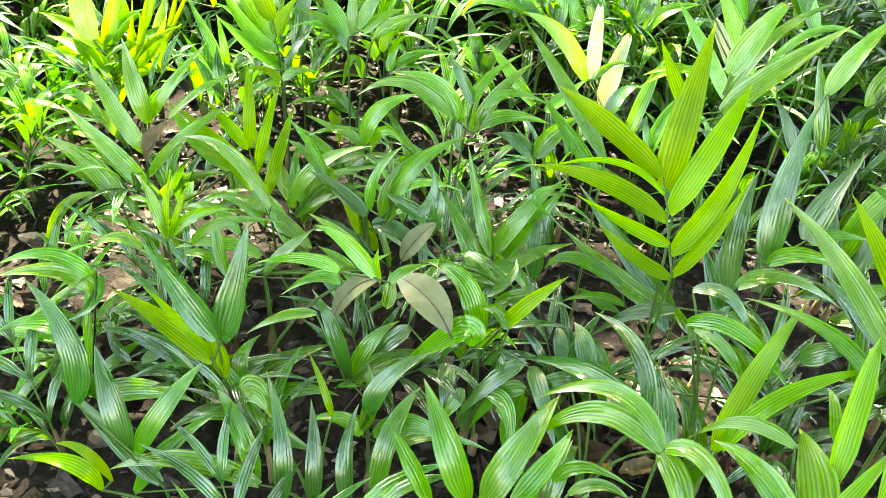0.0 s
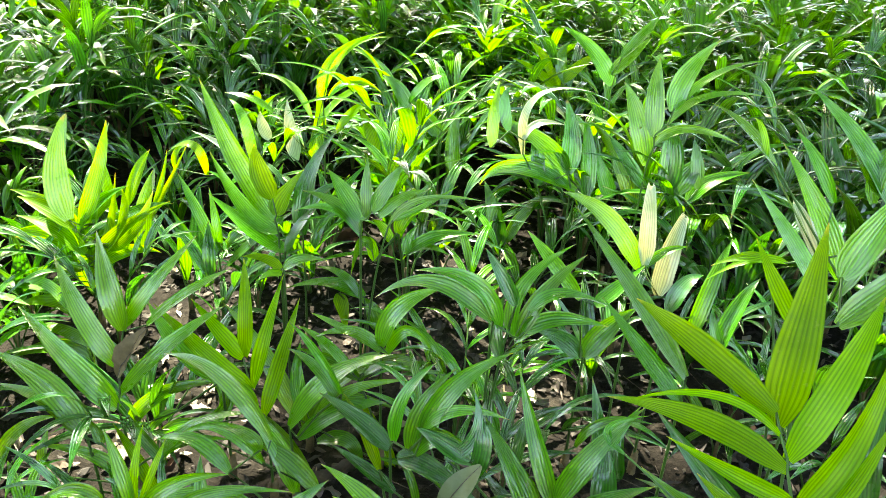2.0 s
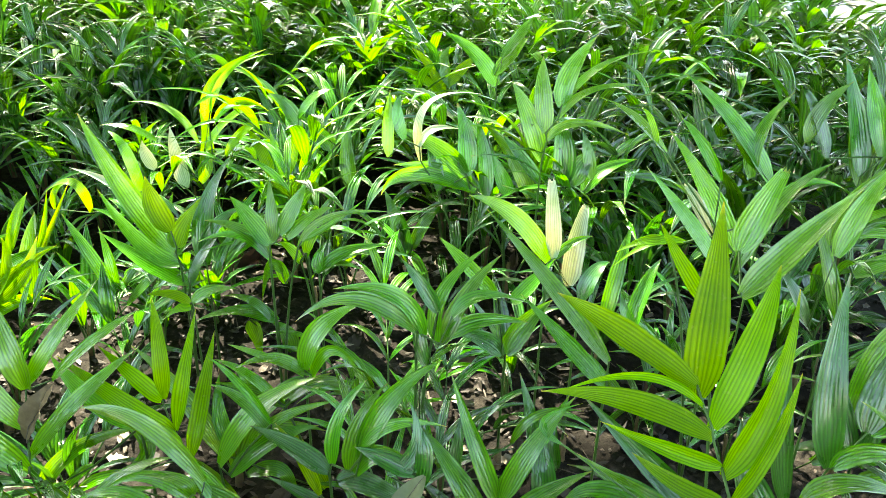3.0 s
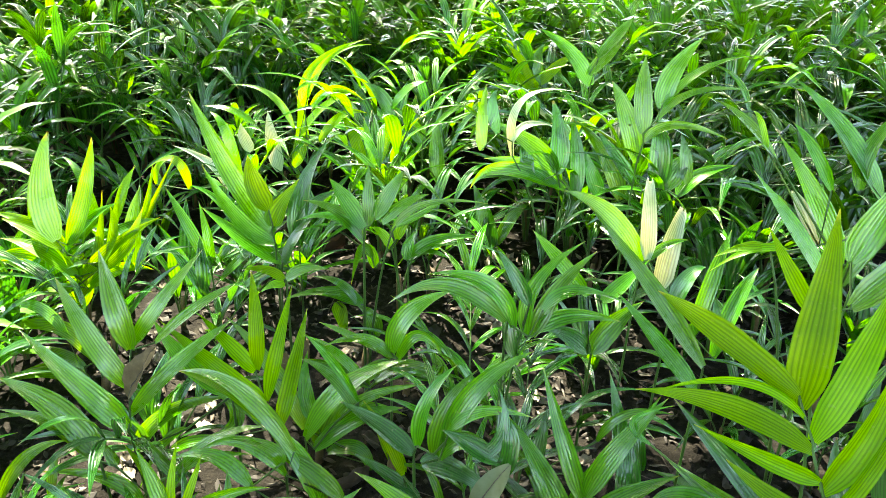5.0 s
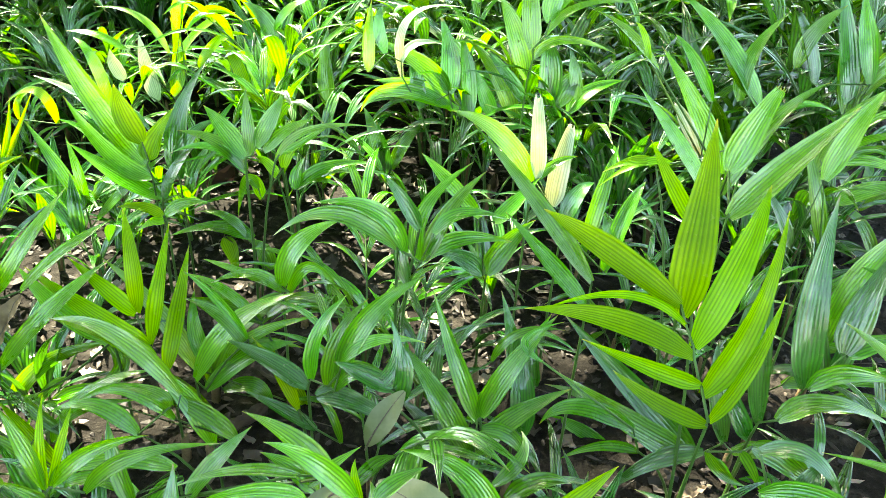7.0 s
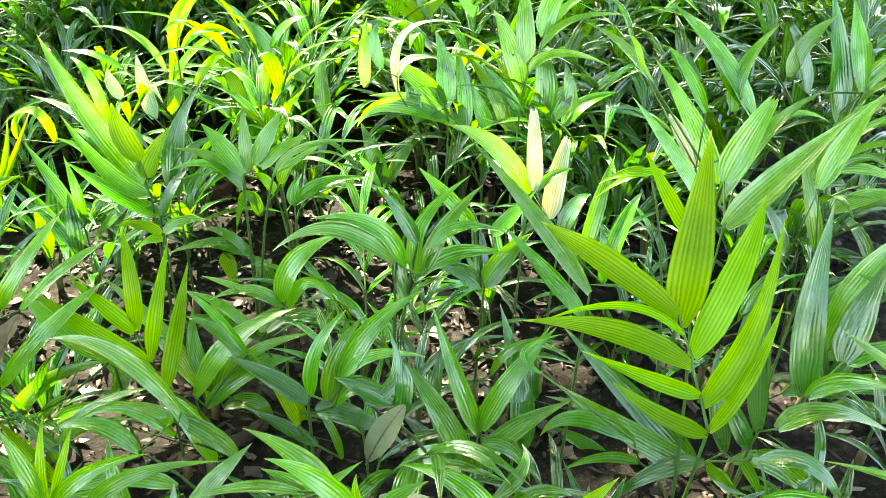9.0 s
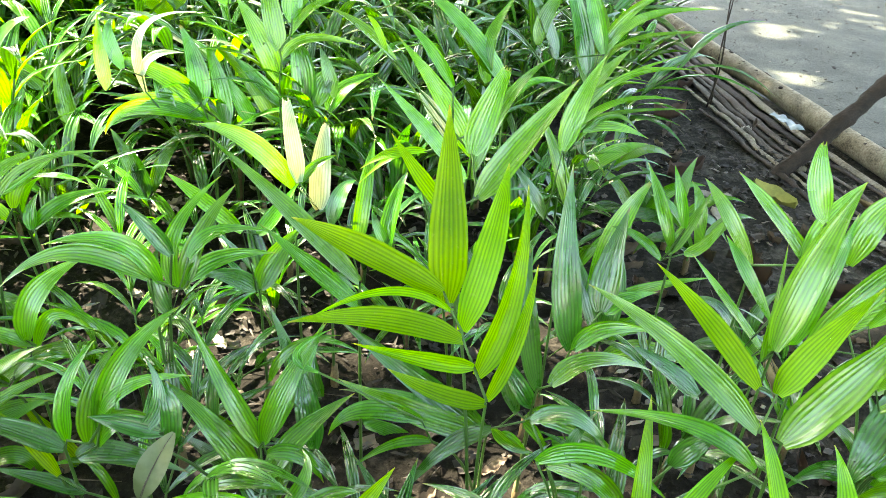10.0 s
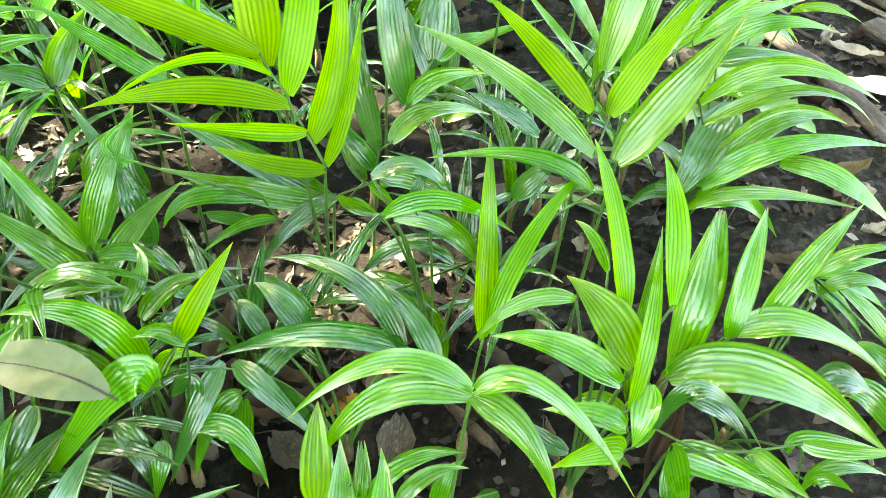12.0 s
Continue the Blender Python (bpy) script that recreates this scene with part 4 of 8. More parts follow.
blade(f, (-0.073, 1.390, 0.478), (-0.013, 1.411, 0.536), (0.101, 1.452, 0.536), 0.015, "l")
blade(f, (-0.065, 1.392, 0.490), (-0.008, 1.414, 0.524), (0.046, 1.445, 0.562), 0.015, "l")
p = seedling((-0.076, 1.532), "deep green palm seedling with narrow arching blades")
f = rachis(p, (-0.072, 1.513, 0.362), (-0.072, 1.513, 0.362), (-0.077, 1.511, 0.361))
blade(f, (-0.072, 1.513, 0.362), (-0.016, 1.532, 0.407), (0.071, 1.565, 0.413), 0.031, "m")
blade(f, (-0.072, 1.513, 0.362), (-0.031, 1.522, 0.383), (0.016, 1.533, 0.366), 0.024, "m")
blade(f, (-0.077, 1.511, 0.361), (-0.072, 1.522, 0.397), (-0.060, 1.541, 0.423), 0.031, "m")
f = rachis(p, (-0.107, 1.505, 0.386), (-0.096, 1.507, 0.409), (-0.142, 1.497, 0.338), (-0.148, 1.496, 0.364))
blade(f, (-0.107, 1.505, 0.386), (-0.130, 1.506, 0.418), (-0.157, 1.512, 0.427), 0.026, "y")
blade(f, (-0.096, 1.507, 0.409), (-0.084, 1.516, 0.446), (-0.061, 1.533, 0.452), 0.030, "y")
blade(f, (-0.142, 1.497, 0.338), (-0.156, 1.501, 0.377), (-0.185, 1.506, 0.378), 0.027, "y")
blade(f, (-0.148, 1.496, 0.364), (-0.170, 1.489, 0.380), (-0.190, 1.480, 0.298), 0.024, "m")
p = seedling((-0.352, 1.589), "glossy dark green palm seedling with long pleated blades")
f = rachis(p, (-0.348, 1.570, 0.329), (-0.353, 1.569, 0.342))
blade(f, (-0.348, 1.570, 0.329), (-0.349, 1.602, 0.454), (-0.303, 1.673, 0.563), 0.053, "d")
blade(f, (-0.353, 1.569, 0.342), (-0.325, 1.591, 0.420), (-0.267, 1.633, 0.453), 0.031, "d")
p = seedling((-0.202, 1.603), "deep green palm seedling with narrow arching blades")
f = rachis(p, (-0.198, 1.583, 0.177), (-0.198, 1.583, 0.192), (-0.260, 1.570, 0.196), (-0.169, 1.590, 0.106))
blade(f, (-0.198, 1.583, 0.177), (-0.252, 1.582, 0.239), (-0.326, 1.585, 0.245), 0.027, "m")
blade(f, (-0.198, 1.583, 0.192), (-0.281, 1.566, 0.222), (-0.385, 1.544, 0.194), 0.041, "m")
blade(f, (-0.260, 1.570, 0.196), (-0.246, 1.569, 0.153), (-0.238, 1.563, 0.093), 0.041, "l")
blade(f, (-0.169, 1.590, 0.106), (-0.186, 1.597, 0.156), (-0.227, 1.608, 0.174), 0.045, "m")
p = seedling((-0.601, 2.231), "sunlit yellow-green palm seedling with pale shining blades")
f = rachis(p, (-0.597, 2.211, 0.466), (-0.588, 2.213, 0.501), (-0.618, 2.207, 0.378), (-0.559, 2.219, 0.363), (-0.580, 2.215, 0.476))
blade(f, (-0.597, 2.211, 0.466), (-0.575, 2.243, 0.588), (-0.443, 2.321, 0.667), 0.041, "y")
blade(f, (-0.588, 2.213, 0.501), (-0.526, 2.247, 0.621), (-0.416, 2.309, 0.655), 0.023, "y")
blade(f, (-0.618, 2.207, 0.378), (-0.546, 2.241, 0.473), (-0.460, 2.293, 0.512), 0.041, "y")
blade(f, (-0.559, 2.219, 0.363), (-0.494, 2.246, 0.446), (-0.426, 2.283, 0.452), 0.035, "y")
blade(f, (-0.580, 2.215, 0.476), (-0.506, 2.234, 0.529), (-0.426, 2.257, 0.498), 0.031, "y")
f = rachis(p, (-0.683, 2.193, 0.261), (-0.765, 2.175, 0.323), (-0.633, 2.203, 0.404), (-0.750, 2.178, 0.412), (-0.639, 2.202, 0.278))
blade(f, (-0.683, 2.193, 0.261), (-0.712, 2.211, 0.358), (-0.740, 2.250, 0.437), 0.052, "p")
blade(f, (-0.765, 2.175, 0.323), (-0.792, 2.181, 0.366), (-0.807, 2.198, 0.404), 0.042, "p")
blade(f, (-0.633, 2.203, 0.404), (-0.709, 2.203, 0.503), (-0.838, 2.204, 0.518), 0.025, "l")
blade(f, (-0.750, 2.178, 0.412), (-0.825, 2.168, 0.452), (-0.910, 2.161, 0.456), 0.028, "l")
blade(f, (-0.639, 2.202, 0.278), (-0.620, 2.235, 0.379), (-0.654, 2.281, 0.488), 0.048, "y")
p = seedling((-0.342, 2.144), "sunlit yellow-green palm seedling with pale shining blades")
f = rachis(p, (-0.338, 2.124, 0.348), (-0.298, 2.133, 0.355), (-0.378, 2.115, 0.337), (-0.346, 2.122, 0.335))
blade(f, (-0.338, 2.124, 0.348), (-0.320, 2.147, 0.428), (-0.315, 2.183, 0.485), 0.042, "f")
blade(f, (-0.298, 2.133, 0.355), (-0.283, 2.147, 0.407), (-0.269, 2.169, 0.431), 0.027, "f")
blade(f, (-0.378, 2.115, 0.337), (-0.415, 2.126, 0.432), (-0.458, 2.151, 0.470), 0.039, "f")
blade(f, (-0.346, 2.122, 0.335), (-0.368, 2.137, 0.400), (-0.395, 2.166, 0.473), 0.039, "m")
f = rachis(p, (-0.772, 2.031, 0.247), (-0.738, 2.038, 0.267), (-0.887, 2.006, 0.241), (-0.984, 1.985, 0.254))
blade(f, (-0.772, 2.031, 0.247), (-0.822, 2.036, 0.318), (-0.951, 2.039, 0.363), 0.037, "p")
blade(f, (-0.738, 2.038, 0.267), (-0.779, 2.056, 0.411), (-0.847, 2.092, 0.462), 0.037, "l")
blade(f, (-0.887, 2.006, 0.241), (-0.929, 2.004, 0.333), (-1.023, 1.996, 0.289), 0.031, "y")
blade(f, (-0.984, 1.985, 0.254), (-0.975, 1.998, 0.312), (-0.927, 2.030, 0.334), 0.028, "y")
p = seedling((-0.252, 2.309), "glossy dark green palm seedling with long pleated blades")
f = rachis(p, (-0.247, 2.290, 0.378), (-0.239, 2.292, 0.396), (-0.341, 2.270, 0.478), (-0.341, 2.270, 0.452), (-0.192, 2.302, 0.244))
blade(f, (-0.247, 2.290, 0.378), (-0.286, 2.296, 0.425), (-0.353, 2.307, 0.480), 0.051, "d")
blade(f, (-0.239, 2.292, 0.396), (-0.178, 2.320, 0.465), (-0.116, 2.361, 0.505), 0.028, "m")
blade(f, (-0.341, 2.270, 0.478), (-0.296, 2.291, 0.540), (-0.241, 2.323, 0.560), 0.037, "m")
blade(f, (-0.341, 2.270, 0.452), (-0.382, 2.274, 0.516), (-0.435, 2.285, 0.545), 0.056, "d")
blade(f, (-0.192, 2.302, 0.244), (-0.212, 2.329, 0.362), (-0.212, 2.387, 0.471), 0.055, "d")
p = seedling((0.032, 2.004), "glossy dark green palm seedling with long pleated blades")
f = rachis(p, (0.037, 1.985, 0.189), (0.050, 1.988, 0.207), (0.026, 1.982, 0.168))
blade(f, (0.037, 1.985, 0.189), (0.019, 2.000, 0.261), (-0.000, 2.031, 0.321), 0.048, "d")
blade(f, (0.050, 1.988, 0.207), (0.083, 2.011, 0.282), (0.130, 2.053, 0.322), 0.043, "m")
blade(f, (0.026, 1.982, 0.168), (-0.002, 2.003, 0.290), (-0.038, 2.045, 0.353), 0.037, "d")
p = seedling((0.199, 2.000), "glossy dark green palm seedling with long pleated blades")
f = rachis(p, (0.204, 1.981, 0.390), (0.191, 1.978, 0.438), (0.192, 1.978, 0.432), (0.125, 1.964, 0.393))
blade(f, (0.204, 1.981, 0.390), (0.119, 1.972, 0.447), (0.002, 1.964, 0.455), 0.040, "m")
blade(f, (0.191, 1.978, 0.438), (0.112, 1.977, 0.508), (-0.000, 1.982, 0.552), 0.053, "m")
blade(f, (0.192, 1.978, 0.432), (0.187, 2.001, 0.524), (0.157, 2.039, 0.606), 0.056, "d", 0.10)
blade(f, (0.125, 1.964, 0.393), (0.107, 1.981, 0.477), (0.088, 2.016, 0.546), 0.040, "d")
f = rachis(p, (0.218, 1.984, 0.390), (0.245, 1.990, 0.373), (0.361, 2.015, 0.367), (0.305, 2.003, 0.376))
blade(f, (0.218, 1.984, 0.390), (0.057, 1.949, 0.440), (-0.024, 1.931, 0.381), 0.046, "l")
blade(f, (0.245, 1.990, 0.373), (0.234, 2.013, 0.474), (0.209, 2.056, 0.561), 0.046, "d", 0.10)
blade(f, (0.361, 2.015, 0.367), (0.305, 2.028, 0.478), (0.224, 2.059, 0.553), 0.054, "l")
blade(f, (0.305, 2.003, 0.376), (0.278, 2.013, 0.434), (0.245, 2.036, 0.491), 0.046, "d")
f = rachis(p, (0.076, 1.953, 0.474), (0.073, 1.953, 0.511), (0.036, 1.945, 0.531), (-0.002, 1.936, 0.485))
blade(f, (0.076, 1.953, 0.474), (0.088, 1.977, 0.614), (0.219, 2.045, 0.631), 0.026, "p")
blade(f, (0.073, 1.953, 0.511), (0.103, 1.965, 0.554), (0.168, 1.990, 0.553), 0.029, "p")
blade(f, (0.036, 1.945, 0.531), (0.016, 1.954, 0.598), (0.022, 1.982, 0.634), 0.034, "d")
blade(f, (-0.002, 1.936, 0.485), (-0.008, 1.956, 0.566), (-0.009, 1.996, 0.642), 0.034, "l")
p = seedling((0.374, 1.867), "large fresh green palm seedling with broad glossy blades")
f = rachis(p, (0.378, 1.848, 0.473), (0.380, 1.848, 0.526), (0.388, 1.850, 0.576), (0.385, 1.849, 0.596), (0.410, 1.854, 0.629), (0.415, 1.855, 0.655), (0.417, 1.856, 0.662))
blade(f, (0.378, 1.848, 0.473), (0.334, 1.853, 0.528), (0.285, 1.869, 0.579), 0.044, "d")
blade(f, (0.380, 1.848, 0.526), (0.341, 1.863, 0.633), (0.299, 1.897, 0.698), 0.050, "l")
blade(f, (0.388, 1.850, 0.576), (0.456, 1.866, 0.618), (0.577, 1.895, 0.588), 0.026, "l")
blade(f, (0.385, 1.849, 0.596), (0.371, 1.868, 0.686), (0.367, 1.907, 0.759), 0.049, "l")
blade(f, (0.410, 1.854, 0.629), (0.485, 1.880, 0.694), (0.618, 1.925, 0.696), 0.023, "l")
blade(f, (0.415, 1.855, 0.655), (0.430, 1.879, 0.733), (0.488, 1.929, 0.808), 0.049, "l")
blade(f, (0.417, 1.856, 0.662), (0.500, 1.889, 0.747), (0.621, 1.943, 0.774), 0.023, "l")
f = rachis(p, (0.434, 1.860, 0.462), (0.457, 1.865, 0.463), (0.486, 1.871, 0.448), (0.501, 1.874, 0.480))
blade(f, (0.434, 1.860, 0.462), (0.431, 1.879, 0.559), (0.409, 1.911, 0.608), 0.061, "d")
blade(f, (0.457, 1.865, 0.463), (0.475, 1.879, 0.514), (0.507, 1.906, 0.539), 0.058, "d")
blade(f, (0.486, 1.871, 0.448), (0.529, 1.890, 0.499), (0.610, 1.926, 0.520), 0.044, "m")
blade(f, (0.501, 1.874, 0.480), (0.488, 1.886, 0.543), (0.473, 1.911, 0.588), 0.034, "d")
p = seedling((0.224, 2.604), "large fresh green palm seedling with broad glossy blades")
f = rachis(p, (0.228, 2.585, 0.532), (0.243, 2.588, 0.621), (0.219, 2.582, 0.567))
blade(f, (0.228, 2.585, 0.532), (0.154, 2.590, 0.630), (0.047, 2.607, 0.694), 0.066, "m")
blade(f, (0.243, 2.588, 0.621), (0.293, 2.615, 0.689), (0.336, 2.655, 0.746), 0.055, "m")
blade(f, (0.219, 2.582, 0.567), (0.272, 2.609, 0.632), (0.323, 2.648, 0.682), 0.053, "l")
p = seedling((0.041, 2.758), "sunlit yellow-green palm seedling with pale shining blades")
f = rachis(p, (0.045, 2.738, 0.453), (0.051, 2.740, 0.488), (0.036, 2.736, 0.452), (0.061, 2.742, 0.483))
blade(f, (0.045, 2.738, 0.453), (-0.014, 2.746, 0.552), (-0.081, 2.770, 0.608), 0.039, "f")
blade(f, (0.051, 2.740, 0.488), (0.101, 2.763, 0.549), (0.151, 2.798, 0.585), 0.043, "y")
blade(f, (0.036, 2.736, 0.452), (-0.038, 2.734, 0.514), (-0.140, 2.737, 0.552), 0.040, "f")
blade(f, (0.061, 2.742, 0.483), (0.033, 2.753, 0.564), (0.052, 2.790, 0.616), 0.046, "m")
# two green blades whose sunlit white is painted on
p = seedling((0.398, 1.486), "palm seedling with blade tips coloured pale for the sun on them")
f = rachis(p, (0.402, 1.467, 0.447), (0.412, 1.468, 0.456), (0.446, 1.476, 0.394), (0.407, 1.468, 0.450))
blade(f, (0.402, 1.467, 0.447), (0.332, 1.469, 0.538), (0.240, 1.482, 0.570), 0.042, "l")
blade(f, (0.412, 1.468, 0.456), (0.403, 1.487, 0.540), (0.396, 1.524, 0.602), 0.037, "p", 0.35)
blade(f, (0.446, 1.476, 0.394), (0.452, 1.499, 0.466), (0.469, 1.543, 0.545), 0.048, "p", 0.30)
blade(f, (0.407, 1.468, 0.450), (0.444, 1.482, 0.485), (0.484, 1.502, 0.493), 0.020, "m")
p = seedling((0.461, 1.418), "glossy dark green palm seedling with long pleated blades")
f = rachis(p, (0.465, 1.399, 0.404), (0.512, 1.409, 0.340), (0.558, 1.419, 0.293), (0.579, 1.423, 0.319))
blade(f, (0.465, 1.399, 0.404), (0.486, 1.413, 0.459), (0.515, 1.438, 0.471), 0.038, "d")
blade(f, (0.512, 1.409, 0.340), (0.533, 1.441, 0.459), (0.556, 1.497, 0.527), 0.033, "m")
blade(f, (0.558, 1.419, 0.293), (0.584, 1.449, 0.404), (0.620, 1.502, 0.455), 0.039, "m")
blade(f, (0.579, 1.423, 0.319), (0.554, 1.431, 0.372), (0.545, 1.452, 0.402), 0.023, "d")
p = seedling((0.182, 1.213), "deep green palm seedling with narrow arching blades")
f = rachis(p, (0.186, 1.193, 0.435), (0.199, 1.196, 0.425), (0.220, 1.201, 0.410), (0.230, 1.203, 0.408), (0.238, 1.205, 0.420))
blade(f, (0.186, 1.193, 0.435), (0.087, 1.175, 0.497), (-0.008, 1.160, 0.455), 0.033, "m")
blade(f, (0.199, 1.196, 0.425), (0.148, 1.197, 0.498), (0.046, 1.196, 0.500), 0.031, "m")
blade(f, (0.220, 1.201, 0.410), (0.224, 1.224, 0.494), (0.296, 1.281, 0.560), 0.028, "m")
blade(f, (0.230, 1.203, 0.408), (0.261, 1.230, 0.487), (0.317, 1.280, 0.545), 0.033, "m")
blade(f, (0.238, 1.205, 0.420), (0.289, 1.219, 0.450), (0.370, 1.242, 0.440), 0.031, "m")
f = rachis(p, (0.220, 1.201, 0.469), (0.206, 1.198, 0.362), (0.243, 1.206, 0.460))
blade(f, (0.220, 1.201, 0.469), (0.190, 1.206, 0.518), (0.157, 1.222, 0.551), 0.027, "d")
blade(f, (0.206, 1.198, 0.362), (0.188, 1.210, 0.421), (0.196, 1.241, 0.465), 0.028, "d")
blade(f, (0.243, 1.206, 0.460), (0.293, 1.219, 0.498), (0.378, 1.241, 0.474), 0.027, "m")
p = seedling((0.328, 1.380), "glossy dark green palm seedling with long pleated blades")
f = rachis(p, (0.332, 1.361, 0.296), (0.327, 1.359, 0.296), (0.312, 1.356, 0.419), (0.338, 1.362, 0.409))
blade(f, (0.332, 1.361, 0.296), (0.366, 1.382, 0.354), (0.415, 1.420, 0.391), 0.047, "m")
blade(f, (0.327, 1.359, 0.296), (0.286, 1.357, 0.330), (0.233, 1.357, 0.335), 0.039, "d")
blade(f, (0.312, 1.356, 0.419), (0.253, 1.359, 0.482), (0.198, 1.377, 0.526), 0.030, "l")
blade(f, (0.338, 1.362, 0.409), (0.369, 1.380, 0.439), (0.412, 1.410, 0.483), 0.038, "m")
p = seedling((-0.030, 1.261), "deep green palm seedling with narrow arching blades")
f = rachis(p, (-0.026, 1.241, 0.292), (-0.015, 1.243, 0.293), (-0.026, 1.241, 0.304), (-0.015, 1.243, 0.287), (-0.025, 1.241, 0.280))
blade(f, (-0.026, 1.241, 0.292), (-0.077, 1.232, 0.330), (-0.150, 1.221, 0.308), 0.027, "l")
blade(f, (-0.015, 1.243, 0.293), (-0.099, 1.234, 0.331), (-0.165, 1.236, 0.348), 0.021, "l")
blade(f, (-0.026, 1.241, 0.304), (-0.001, 1.263, 0.380), (0.070, 1.310, 0.414), 0.042, "l")
blade(f, (-0.015, 1.243, 0.287), (0.024, 1.252, 0.344), (0.076, 1.263, 0.286), 0.025, "l")
blade(f, (-0.025, 1.241, 0.280), (-0.066, 1.230, 0.266), (-0.116, 1.216, 0.228), 0.029, "m")
f = rachis(p, (-0.077, 1.230, 0.239), (-0.066, 1.232, 0.227), (-0.056, 1.234, 0.240))
blade(f, (-0.077, 1.230, 0.239), (-0.131, 1.230, 0.291), (-0.195, 1.238, 0.312), 0.023, "l")
blade(f, (-0.066, 1.232, 0.227), (-0.120, 1.228, 0.257), (-0.192, 1.225, 0.270), 0.027, "m")
blade(f, (-0.056, 1.234, 0.240), (0.005, 1.249, 0.275), (0.078, 1.266, 0.246), 0.035, "l")
p = seedling((0.493, 1.150), "deep green palm seedling with narrow arching blades")
f = rachis(p, (0.494, 1.130, 0.446), (0.495, 1.130, 0.400))
blade(f, (0.494, 1.130, 0.446), (0.398, 1.152, 0.559), (0.291, 1.200, 0.659), 0.036, "m")
blade(f, (0.495, 1.130, 0.400), (0.425, 1.144, 0.470), (0.354, 1.174, 0.529), 0.034, "m")
p = seedling((0.646, 0.957), "large fresh green palm seedling with broad glossy blades")
f = rachis(p, (0.648, 0.937, 0.360), (0.649, 0.937, 0.365), (0.633, 0.956, 0.410), (0.638, 0.956, 0.394), (0.620, 0.975, 0.442), (0.620, 0.985, 0.450), (0.606, 0.994, 0.477), (0.598, 1.013, 0.497), (0.605, 1.024, 0.472))
blade(f, (0.648, 0.937, 0.360), (0.580, 0.942, 0.383), (0.515, 0.956, 0.420), 0.032, "f")
blade(f, (0.649, 0.937, 0.365), (0.693, 0.966, 0.442), (0.729, 1.017, 0.529), 0.026, "f")
blade(f, (0.633, 0.956, 0.410), (0.563, 0.959, 0.428), (0.469, 0.967, 0.458), 0.026, "f")
blade(f, (0.638, 0.956, 0.394), (0.690, 0.995, 0.499), (0.718, 1.062, 0.629), 0.043, "f")
blade(f, (0.620, 0.975, 0.442), (0.509, 0.974, 0.489), (0.389, 0.979, 0.489), 0.042, "f")
blade(f, (0.620, 0.985, 0.450), (0.660, 1.018, 0.564), (0.692, 1.076, 0.655), 0.045, "f")
blade(f, (0.606, 0.994, 0.477), (0.520, 0.989, 0.520), (0.412, 0.984, 0.486), 0.014, "f")
blade(f, (0.598, 1.013, 0.497), (0.493, 1.022, 0.564), (0.402, 1.045, 0.605), 0.045, "f")
blade(f, (0.605, 1.024, 0.472), (0.609, 1.059, 0.603), (0.617, 1.125, 0.721), 0.061, "f")
f = rachis(p, (0.615, 1.105, 0.572), (0.663, 1.119, 0.582), (0.663, 1.169, 0.629), (0.666, 1.189, 0.583))
blade(f, (0.615, 1.105, 0.572), (0.576, 1.117, 0.626), (0.541, 1.142, 0.677), 0.026, "f")
blade(f, (0.663, 1.119, 0.582), (0.734, 1.145, 0.660), (0.821, 1.190, 0.733), 0.045, "l")
blade(f, (0.663, 1.169, 0.629), (0.687, 1.186, 0.693), (0.722, 1.219, 0.745), 0.047, "l", 0.30)
blade(f, (0.666, 1.189, 0.583), (0.721, 1.215, 0.693), (0.802, 1.262, 0.743), 0.029, "m")
p = seedling((0.687, 1.325), "large fresh green palm seedling with broad glossy blades")
f = rachis(p, (0.688, 1.305, 0.524), (0.725, 1.408, 0.522), (0.581, 1.397, 0.701), (0.565, 1.396, 0.714), (0.684, 1.405, 0.552), (0.680, 1.404, 0.654))
blade(f, (0.688, 1.305, 0.524), (0.620, 1.322, 0.610), (0.545, 1.359, 0.688), 0.039, "l")
blade(f, (0.725, 1.408, 0.522), (0.667, 1.430, 0.629), (0.594, 1.475, 0.721), 0.046, "l")
blade(f, (0.581, 1.397, 0.701), (0.521, 1.404, 0.759), (0.459, 1.420, 0.786), 0.026, "l")
blade(f, (0.565, 1.396, 0.714), (0.548, 1.402, 0.757), (0.534, 1.415, 0.771), 0.013, "y")
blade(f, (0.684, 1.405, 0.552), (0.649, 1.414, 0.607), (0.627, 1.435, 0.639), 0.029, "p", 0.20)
blade(f, (0.680, 1.404, 0.654), (0.641, 1.415, 0.715), (0.604, 1.437, 0.753), 0.023, "m")
f = rachis(p, (0.608, 1.399, 0.536), (0.638, 1.401, 0.538), (0.746, 1.409, 0.577))
blade(f, (0.608, 1.399, 0.536), (0.568, 1.395, 0.539), (0.518, 1.390, 0.514), 0.022, "y")
blade(f, (0.638, 1.401, 0.538), (0.579, 1.395, 0.535), (0.516, 1.387, 0.488), 0.018, "y")
blade(f, (0.746, 1.409, 0.577), (0.816, 1.423, 0.650), (0.901, 1.446, 0.639), 0.020, "m")
p = seedling((0.861, 1.733), "large fresh green palm seedling with broad glossy blades")
f = rachis(p, (0.862, 1.713, 0.551), (0.839, 1.712, 0.574), (0.819, 1.710, 0.561))
blade(f, (0.862, 1.713, 0.551), (0.776, 1.735, 0.668), (0.661, 1.777, 0.762), 0.048, "m")
blade(f, (0.839, 1.712, 0.574), (0.782, 1.727, 0.636), (0.722, 1.760, 0.726), 0.028, "m")
blade(f, (0.819, 1.710, 0.561), (0.825, 1.734, 0.649), (0.894, 1.781, 0.734), 0.037, "m")
